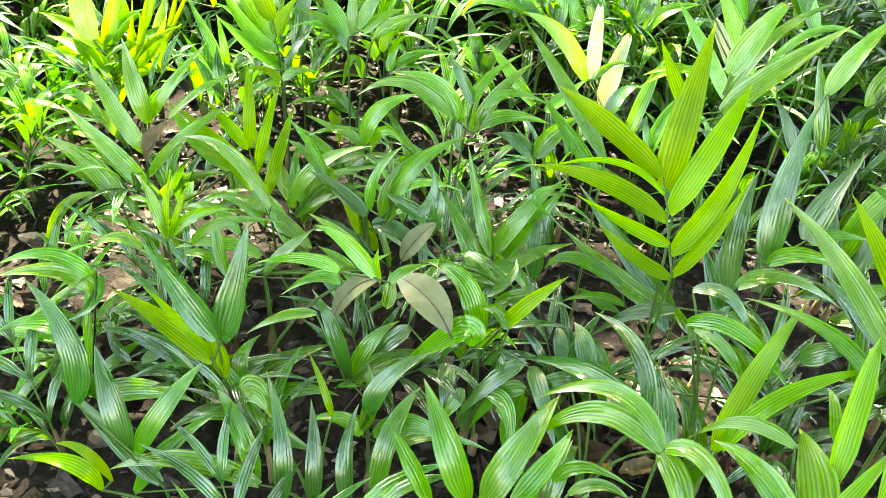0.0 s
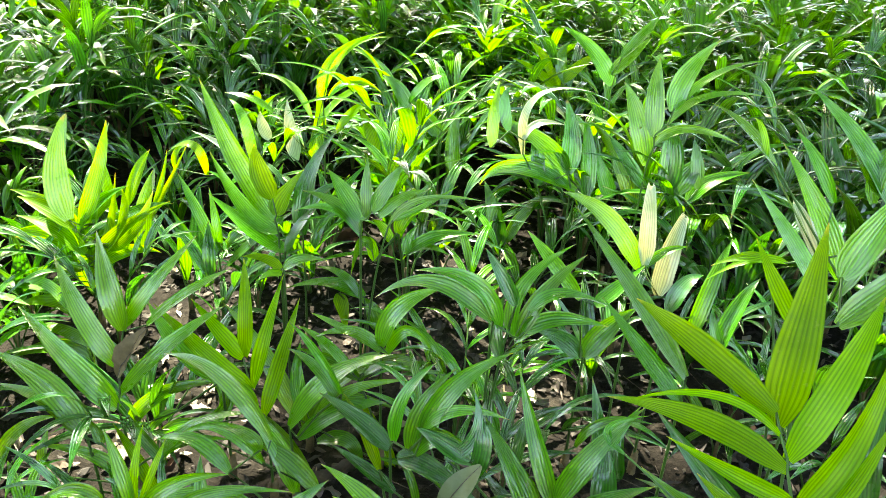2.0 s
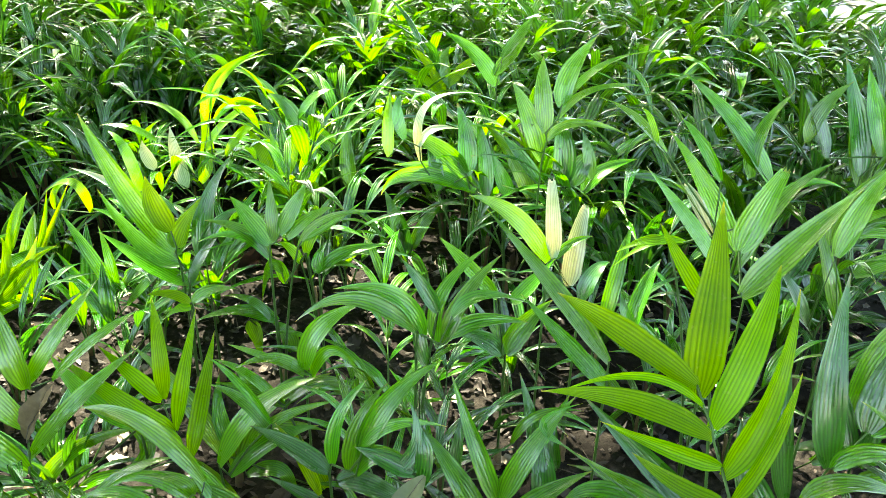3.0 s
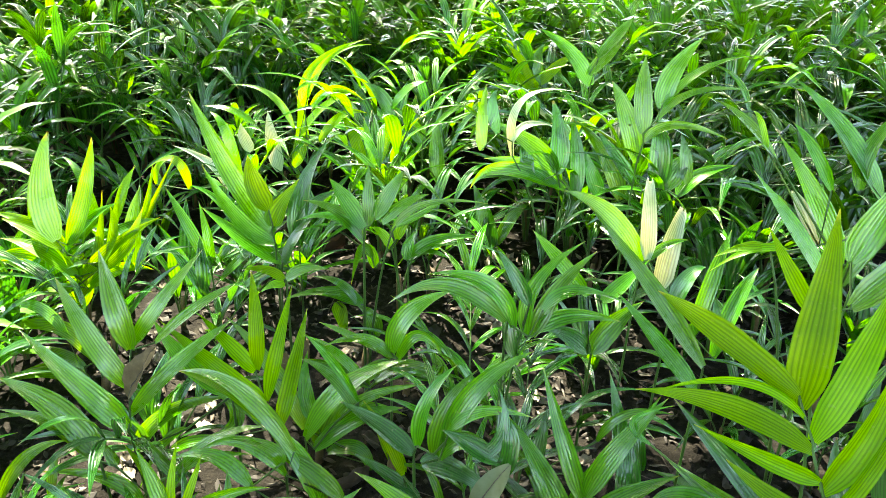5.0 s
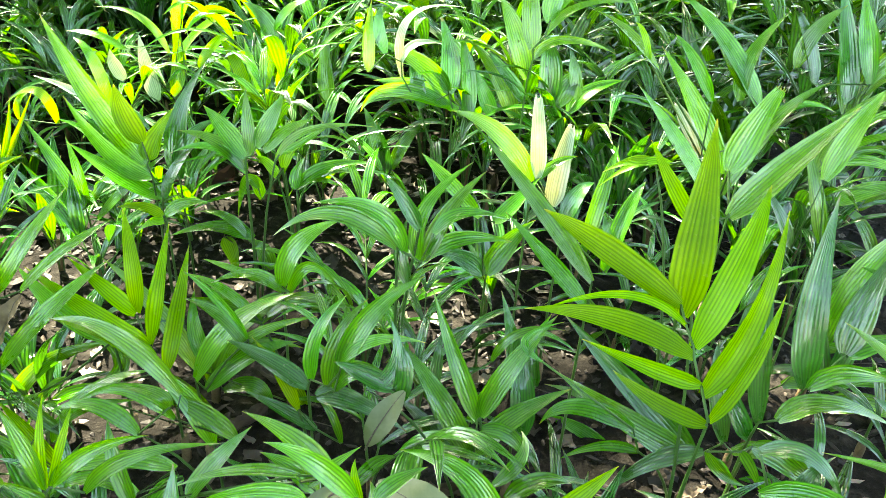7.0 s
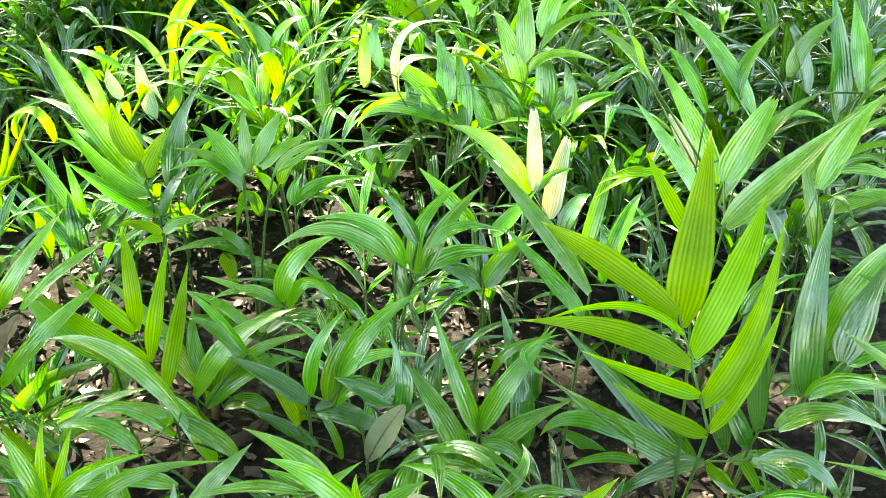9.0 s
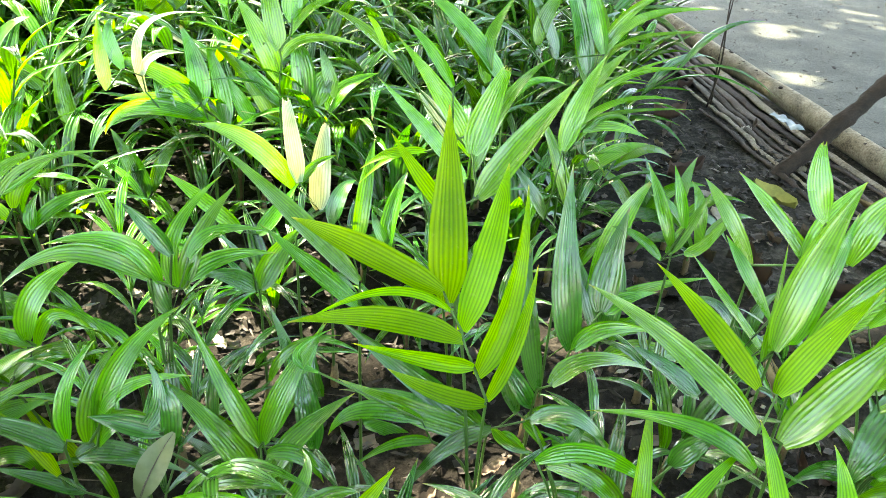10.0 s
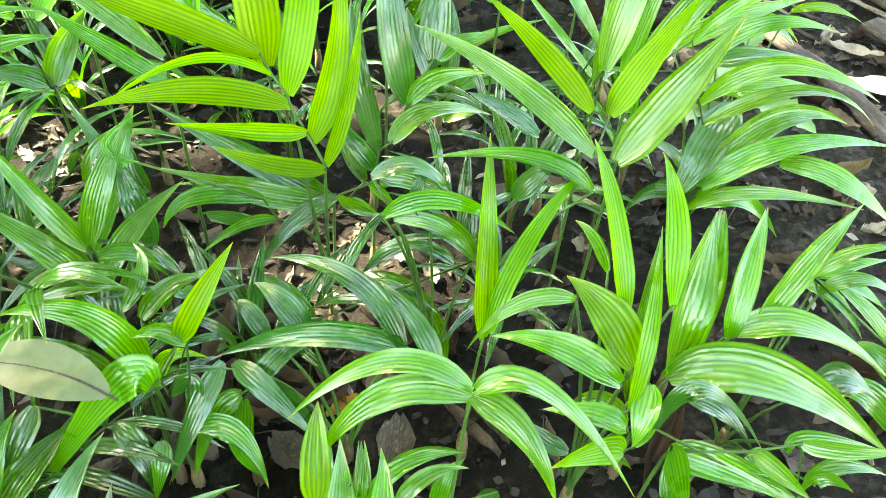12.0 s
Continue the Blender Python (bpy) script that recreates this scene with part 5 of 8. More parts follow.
p = seedling((1.185, 2.082), "glossy dark green palm seedling with long pleated blades")
f = rachis(p, (1.187, 2.063, 0.465), (1.225, 2.065, 0.518), (1.089, 2.055, 0.510), (1.035, 2.051, 0.549))
blade(f, (1.187, 2.063, 0.465), (1.156, 2.097, 0.602), (1.119, 2.162, 0.747), 0.060, "d")
blade(f, (1.225, 2.065, 0.518), (1.190, 2.090, 0.634), (1.170, 2.140, 0.729), 0.051, "m")
blade(f, (1.089, 2.055, 0.510), (1.052, 2.077, 0.613), (1.000, 2.118, 0.694), 0.051, "d")
blade(f, (1.035, 2.051, 0.549), (1.059, 2.072, 0.628), (1.133, 2.112, 0.692), 0.046, "m")
p = seedling((0.861, 1.280), "glossy dark green palm seedling with long pleated blades")
f = rachis(p, (0.862, 1.260, 0.483), (0.835, 1.258, 0.592), (0.819, 1.257, 0.470))
blade(f, (0.862, 1.260, 0.483), (0.833, 1.280, 0.572), (0.811, 1.318, 0.636), 0.032, "m")
blade(f, (0.835, 1.258, 0.592), (0.863, 1.279, 0.665), (0.913, 1.318, 0.731), 0.037, "l")
blade(f, (0.819, 1.257, 0.470), (0.790, 1.268, 0.523), (0.759, 1.290, 0.559), 0.025, "d")
p = seedling((0.756, 1.064), "glossy dark green palm seedling with long pleated blades")
f = rachis(p, (0.757, 1.044, 0.247), (0.758, 1.034, 0.291), (0.758, 0.984, 0.341), (0.796, 1.017, 0.377), (0.795, 1.007, 0.383), (0.843, 1.040, 0.425), (0.849, 1.041, 0.421))
blade(f, (0.757, 1.044, 0.247), (0.728, 1.060, 0.294), (0.694, 1.090, 0.353), 0.033, "d")
blade(f, (0.758, 1.034, 0.291), (0.739, 1.064, 0.401), (0.752, 1.123, 0.492), 0.045, "d")
blade(f, (0.758, 0.984, 0.341), (0.822, 0.989, 0.377), (0.925, 0.996, 0.339), 0.036, "l")
blade(f, (0.796, 1.017, 0.377), (0.785, 1.053, 0.494), (0.802, 1.123, 0.630), 0.051, "d")
blade(f, (0.795, 1.007, 0.383), (0.841, 1.012, 0.414), (0.927, 1.022, 0.394), 0.030, "l")
blade(f, (0.843, 1.040, 0.425), (0.857, 1.063, 0.491), (0.893, 1.105, 0.566), 0.048, "d")
blade(f, (0.849, 1.041, 0.421), (0.879, 1.046, 0.441), (0.940, 1.057, 0.441), 0.031, "m")
f = rachis(p, (0.746, 1.003, 0.269), (0.723, 0.981, 0.278), (0.675, 0.978, 0.274))
blade(f, (0.746, 1.003, 0.269), (0.811, 1.004, 0.241), (0.901, 1.002, 0.160), 0.040, "m")
blade(f, (0.723, 0.981, 0.278), (0.746, 0.980, 0.248), (0.767, 0.977, 0.209), 0.019, "m")
blade(f, (0.675, 0.978, 0.274), (0.708, 0.978, 0.233), (0.745, 0.976, 0.217), 0.020, "m")
p = seedling((0.685, 1.062), "glossy dark green palm seedling with long pleated blades")
f = rachis(p, (0.686, 1.042, 0.199), (0.663, 1.020, 0.229), (0.680, 1.001, 0.251), (0.702, 1.023, 0.209))
blade(f, (0.686, 1.042, 0.199), (0.585, 1.066, 0.291), (0.460, 1.115, 0.392), 0.046, "d")
blade(f, (0.663, 1.020, 0.229), (0.568, 1.030, 0.269), (0.454, 1.054, 0.329), 0.044, "l")
blade(f, (0.680, 1.001, 0.251), (0.605, 0.992, 0.225), (0.540, 0.980, 0.152), 0.031, "d")
blade(f, (0.702, 1.023, 0.209), (0.725, 1.022, 0.201), (0.764, 1.021, 0.147), 0.019, "m")
f = rachis(p, (0.591, 1.015, 0.223), (0.575, 1.014, 0.268), (0.425, 1.002, 0.386))
blade(f, (0.591, 1.015, 0.223), (0.530, 1.009, 0.231), (0.470, 1.003, 0.198), 0.019, "m")
blade(f, (0.575, 1.014, 0.268), (0.485, 1.007, 0.306), (0.435, 1.003, 0.268), 0.031, "m")
blade(f, (0.425, 1.002, 0.386), (0.398, 1.009, 0.417), (0.451, 1.029, 0.439), 0.013, "m")
p = seedling((0.403, 1.098), "glossy dark green palm seedling with long pleated blades")
f = rachis(p, (0.404, 1.078, 0.248), (0.429, 1.080, 0.273), (0.264, 1.067, 0.237), (0.355, 1.074, 0.319))
blade(f, (0.404, 1.078, 0.248), (0.389, 1.102, 0.324), (0.360, 1.146, 0.404), 0.035, "d")
blade(f, (0.429, 1.080, 0.273), (0.419, 1.092, 0.314), (0.422, 1.116, 0.351), 0.023, "d")
blade(f, (0.264, 1.067, 0.237), (0.271, 1.084, 0.299), (0.272, 1.115, 0.335), 0.025, "d")
blade(f, (0.355, 1.074, 0.319), (0.393, 1.085, 0.370), (0.463, 1.106, 0.369), 0.016, "m")
p = seedling((0.335, 0.985), "large fresh green palm seedling with broad glossy blades")
f = rachis(p, (0.337, 0.965, 0.224), (0.342, 0.965, 0.226), (0.342, 0.965, 0.296), (0.346, 0.965, 0.303), (0.348, 0.965, 0.279))
blade(f, (0.337, 0.965, 0.224), (0.281, 0.985, 0.317), (0.221, 1.027, 0.372), 0.039, "m")
blade(f, (0.342, 0.965, 0.226), (0.392, 0.986, 0.287), (0.476, 1.024, 0.324), 0.037, "m")
blade(f, (0.342, 0.965, 0.296), (0.304, 0.989, 0.379), (0.261, 1.037, 0.466), 0.031, "m")
blade(f, (0.346, 0.965, 0.303), (0.382, 0.991, 0.379), (0.441, 1.038, 0.443), 0.036, "m")
blade(f, (0.348, 0.965, 0.279), (0.394, 0.966, 0.269), (0.425, 0.964, 0.213), 0.026, "m")
f = rachis(p, (0.224, 0.956, 0.312), (0.183, 0.953, 0.341), (0.223, 0.956, 0.344))
blade(f, (0.224, 0.956, 0.312), (0.232, 0.972, 0.374), (0.207, 0.997, 0.401), 0.030, "d")
blade(f, (0.183, 0.953, 0.341), (0.220, 0.972, 0.382), (0.206, 1.000, 0.438), 0.022, "d")
blade(f, (0.223, 0.956, 0.344), (0.174, 0.958, 0.366), (0.133, 0.965, 0.375), 0.031, "d")
p = seedling((0.083, 1.018), "glossy dark green palm seedling with long pleated blades")
f = rachis(p, (0.084, 0.998, 0.293), (0.089, 0.999, 0.308), (0.114, 1.001, 0.296), (0.131, 1.002, 0.322), (0.137, 1.002, 0.344), (0.124, 1.001, 0.291), (0.096, 0.999, 0.275))
blade(f, (0.084, 0.998, 0.293), (0.024, 1.004, 0.332), (-0.043, 1.017, 0.351), 0.036, "d")
blade(f, (0.089, 0.999, 0.308), (0.097, 1.019, 0.380), (0.133, 1.057, 0.427), 0.031, "m")
blade(f, (0.114, 1.001, 0.296), (0.126, 1.022, 0.371), (0.164, 1.062, 0.421), 0.030, "m")
blade(f, (0.131, 1.002, 0.322), (0.173, 1.027, 0.414), (0.245, 1.074, 0.462), 0.037, "m")
blade(f, (0.137, 1.002, 0.344), (0.184, 1.011, 0.385), (0.258, 1.027, 0.377), 0.021, "l")
blade(f, (0.124, 1.001, 0.291), (0.165, 1.004, 0.332), (0.237, 1.009, 0.284), 0.034, "m")
blade(f, (0.096, 0.999, 0.275), (0.148, 1.001, 0.275), (0.236, 1.004, 0.220), 0.036, "d")
f = rachis(p, (0.068, 0.997, 0.247), (0.094, 0.999, 0.208), (0.133, 1.002, 0.181))
blade(f, (0.068, 0.997, 0.247), (0.034, 1.011, 0.309), (-0.011, 1.038, 0.344), 0.021, "f")
blade(f, (0.094, 0.999, 0.208), (0.040, 1.004, 0.237), (-0.025, 1.015, 0.257), 0.024, "d")
blade(f, (0.133, 1.002, 0.181), (0.114, 1.012, 0.235), (0.087, 1.031, 0.243), 0.015, "m")
p = seedling((-0.133, 1.097), "glossy dark green palm seedling with long pleated blades")
f = rachis(p, (-0.131, 1.077, 0.211), (-0.115, 1.078, 0.191), (-0.076, 1.081, 0.254), (-0.035, 1.084, 0.303), (-0.037, 1.084, 0.280))
blade(f, (-0.131, 1.077, 0.211), (-0.064, 1.105, 0.316), (0.028, 1.155, 0.354), 0.049, "l")
blade(f, (-0.115, 1.078, 0.191), (-0.043, 1.097, 0.257), (0.030, 1.129, 0.273), 0.038, "m")
blade(f, (-0.076, 1.081, 0.254), (-0.021, 1.098, 0.307), (0.066, 1.127, 0.330), 0.022, "l")
blade(f, (-0.035, 1.084, 0.303), (-0.084, 1.095, 0.366), (-0.145, 1.119, 0.397), 0.018, "m")
blade(f, (-0.037, 1.084, 0.280), (-0.081, 1.092, 0.336), (-0.147, 1.109, 0.352), 0.022, "m")
p = seedling((-0.052, 0.964), "glossy dark green palm seedling with long pleated blades")
f = rachis(p, (-0.050, 0.944, 0.206), (-0.013, 0.947, 0.219), (-0.102, 0.940, 0.254), (-0.088, 0.941, 0.302))
blade(f, (-0.050, 0.944, 0.206), (-0.093, 0.958, 0.286), (-0.165, 0.985, 0.305), 0.035, "l")
blade(f, (-0.013, 0.947, 0.219), (-0.079, 0.952, 0.271), (-0.171, 0.966, 0.279), 0.031, "l")
blade(f, (-0.102, 0.940, 0.254), (-0.167, 0.938, 0.303), (-0.245, 0.938, 0.272), 0.026, "l")
blade(f, (-0.088, 0.941, 0.302), (-0.178, 0.949, 0.395), (-0.285, 0.969, 0.392), 0.029, "l")
f = rachis(p, (-0.161, 0.935, 0.220), (-0.107, 0.939, 0.278))
blade(f, (-0.161, 0.935, 0.220), (-0.223, 0.935, 0.268), (-0.299, 0.936, 0.240), 0.030, "l")
blade(f, (-0.107, 0.939, 0.278), (-0.138, 0.941, 0.305), (-0.233, 0.942, 0.301), 0.020, "l")
p = seedling((-0.131, 0.707), "large fresh green palm seedling with broad glossy blades")
f = rachis(p, (-0.129, 0.687, 0.379), (-0.128, 0.687, 0.375), (-0.121, 0.687, 0.385), (-0.122, 0.687, 0.385), (-0.084, 0.690, 0.379))
blade(f, (-0.129, 0.687, 0.379), (-0.150, 0.700, 0.429), (-0.190, 0.725, 0.459), 0.024, "l")
blade(f, (-0.128, 0.687, 0.375), (-0.134, 0.704, 0.428), (-0.140, 0.737, 0.472), 0.014, "f")
blade(f, (-0.121, 0.687, 0.385), (-0.074, 0.702, 0.431), (-0.018, 0.726, 0.441), 0.021, "l")
blade(f, (-0.122, 0.687, 0.385), (-0.107, 0.704, 0.437), (-0.105, 0.732, 0.466), 0.013, "f")
blade(f, (-0.084, 0.690, 0.379), (-0.028, 0.705, 0.428), (0.062, 0.732, 0.435), 0.020, "m")
p = seedling((-0.027, 0.817), "glossy dark green palm seedling with long pleated blades")
f = rachis(p, (-0.025, 0.797, 0.262), (0.167, 0.811, 0.316), (0.124, 0.808, 0.315), (-0.099, 0.791, 0.240), (0.145, 0.809, 0.288), (0.134, 0.809, 0.297))
blade(f, (-0.025, 0.797, 0.262), (0.006, 0.815, 0.305), (0.051, 0.849, 0.349), 0.035, "m")
blade(f, (0.167, 0.811, 0.316), (0.113, 0.820, 0.367), (0.045, 0.838, 0.384), 0.033, "l")
blade(f, (0.124, 0.808, 0.315), (0.046, 0.801, 0.319), (-0.037, 0.792, 0.284), 0.018, "l")
blade(f, (-0.099, 0.791, 0.240), (-0.121, 0.808, 0.297), (-0.141, 0.841, 0.340), 0.027, "m")
blade(f, (0.145, 0.809, 0.288), (0.115, 0.815, 0.318), (0.068, 0.826, 0.329), 0.029, "l")
blade(f, (0.134, 0.809, 0.297), (0.158, 0.820, 0.320), (0.198, 0.840, 0.346), 0.017, "l")
p = seedling((0.389, 0.771), "large fresh green palm seedling with broad glossy blades")
f = rachis(p, (0.380, 0.753, 0.286), (0.382, 0.719, 0.301), (0.422, 0.732, 0.349), (0.390, 0.748, 0.276), (0.394, 0.746, 0.246), (0.429, 0.729, 0.345), (0.408, 0.716, 0.196))
blade(f, (0.380, 0.753, 0.286), (0.339, 0.785, 0.368), (0.244, 0.855, 0.332), 0.045, "l")
blade(f, (0.382, 0.719, 0.301), (0.338, 0.728, 0.302), (0.190, 0.779, 0.055), 0.049, "l")
blade(f, (0.422, 0.732, 0.349), (0.453, 0.738, 0.397), (0.499, 0.754, 0.449), 0.028, "f")
blade(f, (0.390, 0.748, 0.276), (0.408, 0.745, 0.316), (0.445, 0.740, 0.301), 0.021, "y")
blade(f, (0.394, 0.746, 0.246), (0.421, 0.724, 0.261), (0.357, 0.740, 0.069), 0.024, "d")
blade(f, (0.429, 0.729, 0.345), (0.406, 0.740, 0.365), (0.375, 0.757, 0.346), 0.022, "m")
blade(f, (0.408, 0.716, 0.196), (0.454, 0.689, 0.210), (0.473, 0.671, 0.099), 0.031, "m")
p = seedling((0.023, 0.589), "large fresh green palm seedling with broad glossy blades")
f = rachis(p, (0.028, 0.570, 0.316), (0.035, 0.572, 0.317), (0.018, 0.567, 0.269), (0.029, 0.570, 0.239), (0.015, 0.566, 0.283))
blade(f, (0.028, 0.570, 0.316), (-0.027, 0.577, 0.387), (-0.103, 0.598, 0.449), 0.048, "d")
blade(f, (0.035, 0.572, 0.317), (0.051, 0.604, 0.407), (0.046, 0.654, 0.482), 0.060, "d")
blade(f, (0.018, 0.567, 0.269), (-0.048, 0.565, 0.324), (-0.147, 0.568, 0.361), 0.036, "f")
blade(f, (0.029, 0.570, 0.239), (0.019, 0.580, 0.284), (-0.017, 0.593, 0.306), 0.032, "f")
blade(f, (0.015, 0.566, 0.283), (-0.037, 0.567, 0.343), (-0.094, 0.581, 0.370), 0.020, "f")
p = seedling((-0.431, 0.948), "glossy dark green palm seedling with long pleated blades")
f = rachis(p, (-0.427, 0.928, 0.225), (-0.431, 0.928, 0.215), (-0.402, 0.934, 0.205), (-0.315, 0.953, 0.093), (-0.612, 0.889, 0.106), (-0.520, 0.908, 0.124), (-0.368, 0.941, 0.122))
blade(f, (-0.427, 0.928, 0.225), (-0.491, 0.933, 0.300), (-0.606, 0.942, 0.334), 0.047, "l")
blade(f, (-0.431, 0.928, 0.215), (-0.487, 0.927, 0.271), (-0.598, 0.925, 0.283), 0.034, "l")
blade(f, (-0.402, 0.934, 0.205), (-0.412, 0.938, 0.223), (-0.434, 0.945, 0.241), 0.022, "l")
blade(f, (-0.315, 0.953, 0.093), (-0.362, 0.962, 0.167), (-0.422, 0.986, 0.203), 0.026, "f")
blade(f, (-0.612, 0.889, 0.106), (-0.560, 0.918, 0.198), (-0.512, 0.963, 0.209), 0.028, "l")
blade(f, (-0.520, 0.908, 0.124), (-0.518, 0.922, 0.169), (-0.521, 0.944, 0.194), 0.026, "l")
blade(f, (-0.368, 0.941, 0.122), (-0.429, 0.936, 0.172), (-0.551, 0.924, 0.164), 0.028, "l")
f = rachis(p, (-0.303, 0.955, 0.199), (-0.297, 0.957, 0.176), (-0.316, 0.952, 0.162))
blade(f, (-0.303, 0.955, 0.199), (-0.240, 0.981, 0.263), (-0.170, 1.020, 0.272), 0.029, "l")
blade(f, (-0.297, 0.957, 0.176), (-0.342, 0.958, 0.223), (-0.370, 0.973, 0.239), 0.022, "m")
blade(f, (-0.316, 0.952, 0.162), (-0.279, 0.970, 0.216), (-0.197, 1.007, 0.218), 0.022, "l")
p = seedling((0.977, 0.775), "large fresh green palm seedling with broad glossy blades")
f = rachis(p, (0.968, 0.757, 0.417), (0.943, 0.770, 0.426), (0.969, 0.790, 0.465), (0.949, 0.800, 0.469))
blade(f, (0.968, 0.757, 0.417), (1.031, 0.754, 0.506), (1.112, 0.766, 0.587), 0.054, "l")
blade(f, (0.943, 0.770, 0.426), (0.852, 0.838, 0.513), (0.763, 0.923, 0.555), 0.036, "l")
blade(f, (0.969, 0.790, 0.465), (1.010, 0.793, 0.534), (1.075, 0.802, 0.603), 0.039, "f")
blade(f, (0.949, 0.800, 0.469), (0.895, 0.847, 0.538), (0.843, 0.910, 0.588), 0.032, "f")
p = seedling((-0.016, 0.460), "glossy dark green palm seedling with long pleated blades")
f = rachis(p, (-0.011, 0.441, 0.122), (-0.047, 0.431, 0.183), (-0.100, 0.416, 0.284), (-0.039, 0.433, 0.184), (0.134, 0.482, 0.137), (-0.054, 0.429, 0.093))
blade(f, (-0.011, 0.441, 0.122), (-0.083, 0.445, 0.192), (-0.170, 0.467, 0.241), 0.034, "d")
blade(f, (-0.047, 0.431, 0.183), (-0.075, 0.451, 0.270), (-0.119, 0.489, 0.324), 0.039, "d")
blade(f, (-0.100, 0.416, 0.284), (-0.110, 0.441, 0.375), (-0.190, 0.470, 0.437), 0.040, "d")
blade(f, (-0.039, 0.433, 0.184), (-0.001, 0.469, 0.262), (0.032, 0.526, 0.312), 0.035, "m")
blade(f, (0.134, 0.482, 0.137), (0.026, 0.452, 0.182), (-0.084, 0.423, 0.141), 0.033, "l")
blade(f, (-0.054, 0.429, 0.093), (-0.005, 0.468, 0.176), (0.045, 0.529, 0.212), 0.032, "m")
f = rachis(p, (-0.102, 0.415, 0.092), (-0.083, 0.421, 0.117))
blade(f, (-0.102, 0.415, 0.092), (-0.146, 0.410, 0.145), (-0.250, 0.394, 0.123), 0.029, "f")
blade(f, (-0.083, 0.421, 0.117), (-0.118, 0.421, 0.169), (-0.175, 0.423, 0.160), 0.020, "f")
p = seedling((-0.396, 0.504), "glossy dark green palm seedling with long pleated blades")
f = rachis(p, (-0.390, 0.484, 0.032), (-0.407, 0.480, -0.030), (-0.207, 0.537, 0.276), (-0.161, 0.550, 0.359), (-0.153, 0.552, 0.381), (-0.194, 0.540, 0.192), (-0.149, 0.553, 0.402), (-0.143, 0.555, 0.393))
blade(f, (-0.390, 0.484, 0.032), (-0.342, 0.520, 0.101), (-0.310, 0.568, 0.138), 0.041, "m")
blade(f, (-0.407, 0.480, -0.030), (-0.339, 0.503, 0.023), (-0.300, 0.521, -0.013), 0.039, "l")
blade(f, (-0.207, 0.537, 0.276), (-0.261, 0.521, 0.293), (-0.327, 0.501, 0.263), 0.032, "m")
blade(f, (-0.161, 0.550, 0.359), (-0.207, 0.539, 0.395), (-0.304, 0.516, 0.371), 0.028, "l")
blade(f, (-0.153, 0.552, 0.381), (-0.208, 0.538, 0.425), (-0.297, 0.517, 0.393), 0.026, "m")
blade(f, (-0.194, 0.540, 0.192), (-0.202, 0.566, 0.288), (-0.220, 0.613, 0.349), 0.020, "m")
blade(f, (-0.149, 0.553, 0.402), (-0.203, 0.534, 0.358), (-0.273, 0.506, 0.296), 0.019, "l")
blade(f, (-0.143, 0.555, 0.393), (-0.167, 0.545, 0.339), (-0.210, 0.526, 0.306), 0.018, "d")
p = seedling((1.030, 1.764), "deep green palm seedling with narrow arching blades")
f = rachis(p, (1.026, 1.745, 0.401), (1.060, 1.737, 0.435), (1.046, 1.740, 0.444), (1.038, 1.742, 0.457), (1.041, 1.741, 0.402), (1.065, 1.736, 0.490), (1.050, 1.739, 0.409))
blade(f, (1.026, 1.745, 0.401), (1.071, 1.764, 0.516), (1.181, 1.795, 0.611), 0.056, "l")
blade(f, (1.060, 1.737, 0.435), (1.128, 1.723, 0.450), (1.212, 1.704, 0.424), 0.029, "l")
blade(f, (1.046, 1.740, 0.444), (1.148, 1.728, 0.510), (1.290, 1.715, 0.508), 0.024, "l")
blade(f, (1.038, 1.742, 0.457), (1.127, 1.744, 0.548), (1.276, 1.750, 0.603), 0.022, "l")
blade(f, (1.041, 1.741, 0.402), (1.110, 1.739, 0.470), (1.327, 1.716, 0.487), 0.018, "m")
blade(f, (1.065, 1.736, 0.490), (1.158, 1.729, 0.569), (1.309, 1.720, 0.578), 0.019, "l")
blade(f, (1.050, 1.739, 0.409), (1.119, 1.729, 0.474), (1.192, 1.720, 0.434), 0.019, "m")
f = rachis(p, (1.085, 1.732, 0.340), (1.028, 1.744, 0.436))
blade(f, (1.085, 1.732, 0.340), (1.148, 1.728, 0.385), (1.227, 1.728, 0.401), 0.040, "l")
blade(f, (1.028, 1.744, 0.436), (1.090, 1.746, 0.529), (1.212, 1.747, 0.539), 0.019, "l")
p = seedling((1.229, 2.104), "deep green palm seedling with narrow arching blades")
f = rachis(p, (1.225, 2.084, 0.478), (1.234, 2.082, 0.517), (1.218, 2.086, 0.524), (1.214, 2.087, 0.446), (1.201, 2.089, 0.430))
blade(f, (1.225, 2.084, 0.478), (1.322, 2.077, 0.556), (1.540, 2.056, 0.575), 0.028, "l")
blade(f, (1.234, 2.082, 0.517), (1.328, 2.079, 0.612), (1.531, 2.066, 0.635), 0.034, "l")
blade(f, (1.218, 2.086, 0.524), (1.299, 2.090, 0.627), (1.422, 2.104, 0.682), 0.033, "l")
blade(f, (1.214, 2.087, 0.446), (1.235, 2.110, 0.563), (1.228, 2.164, 0.654), 0.051, "m")
blade(f, (1.201, 2.089, 0.430), (1.179, 2.124, 0.559), (1.158, 2.183, 0.650), 0.057, "m")
p = seedling((1.087, 1.302), "glossy dark green palm seedling with long pleated blades")
f = rachis(p, (1.083, 1.283, 0.374), (1.096, 1.280, 0.423), (1.074, 1.284, 0.368), (1.066, 1.286, 0.355), (1.105, 1.278, 0.370))
blade(f, (1.083, 1.283, 0.374), (1.056, 1.310, 0.461), (1.039, 1.354, 0.523), 0.031, "m")
blade(f, (1.096, 1.280, 0.423), (1.084, 1.298, 0.483), (1.078, 1.328, 0.528), 0.023, "m")
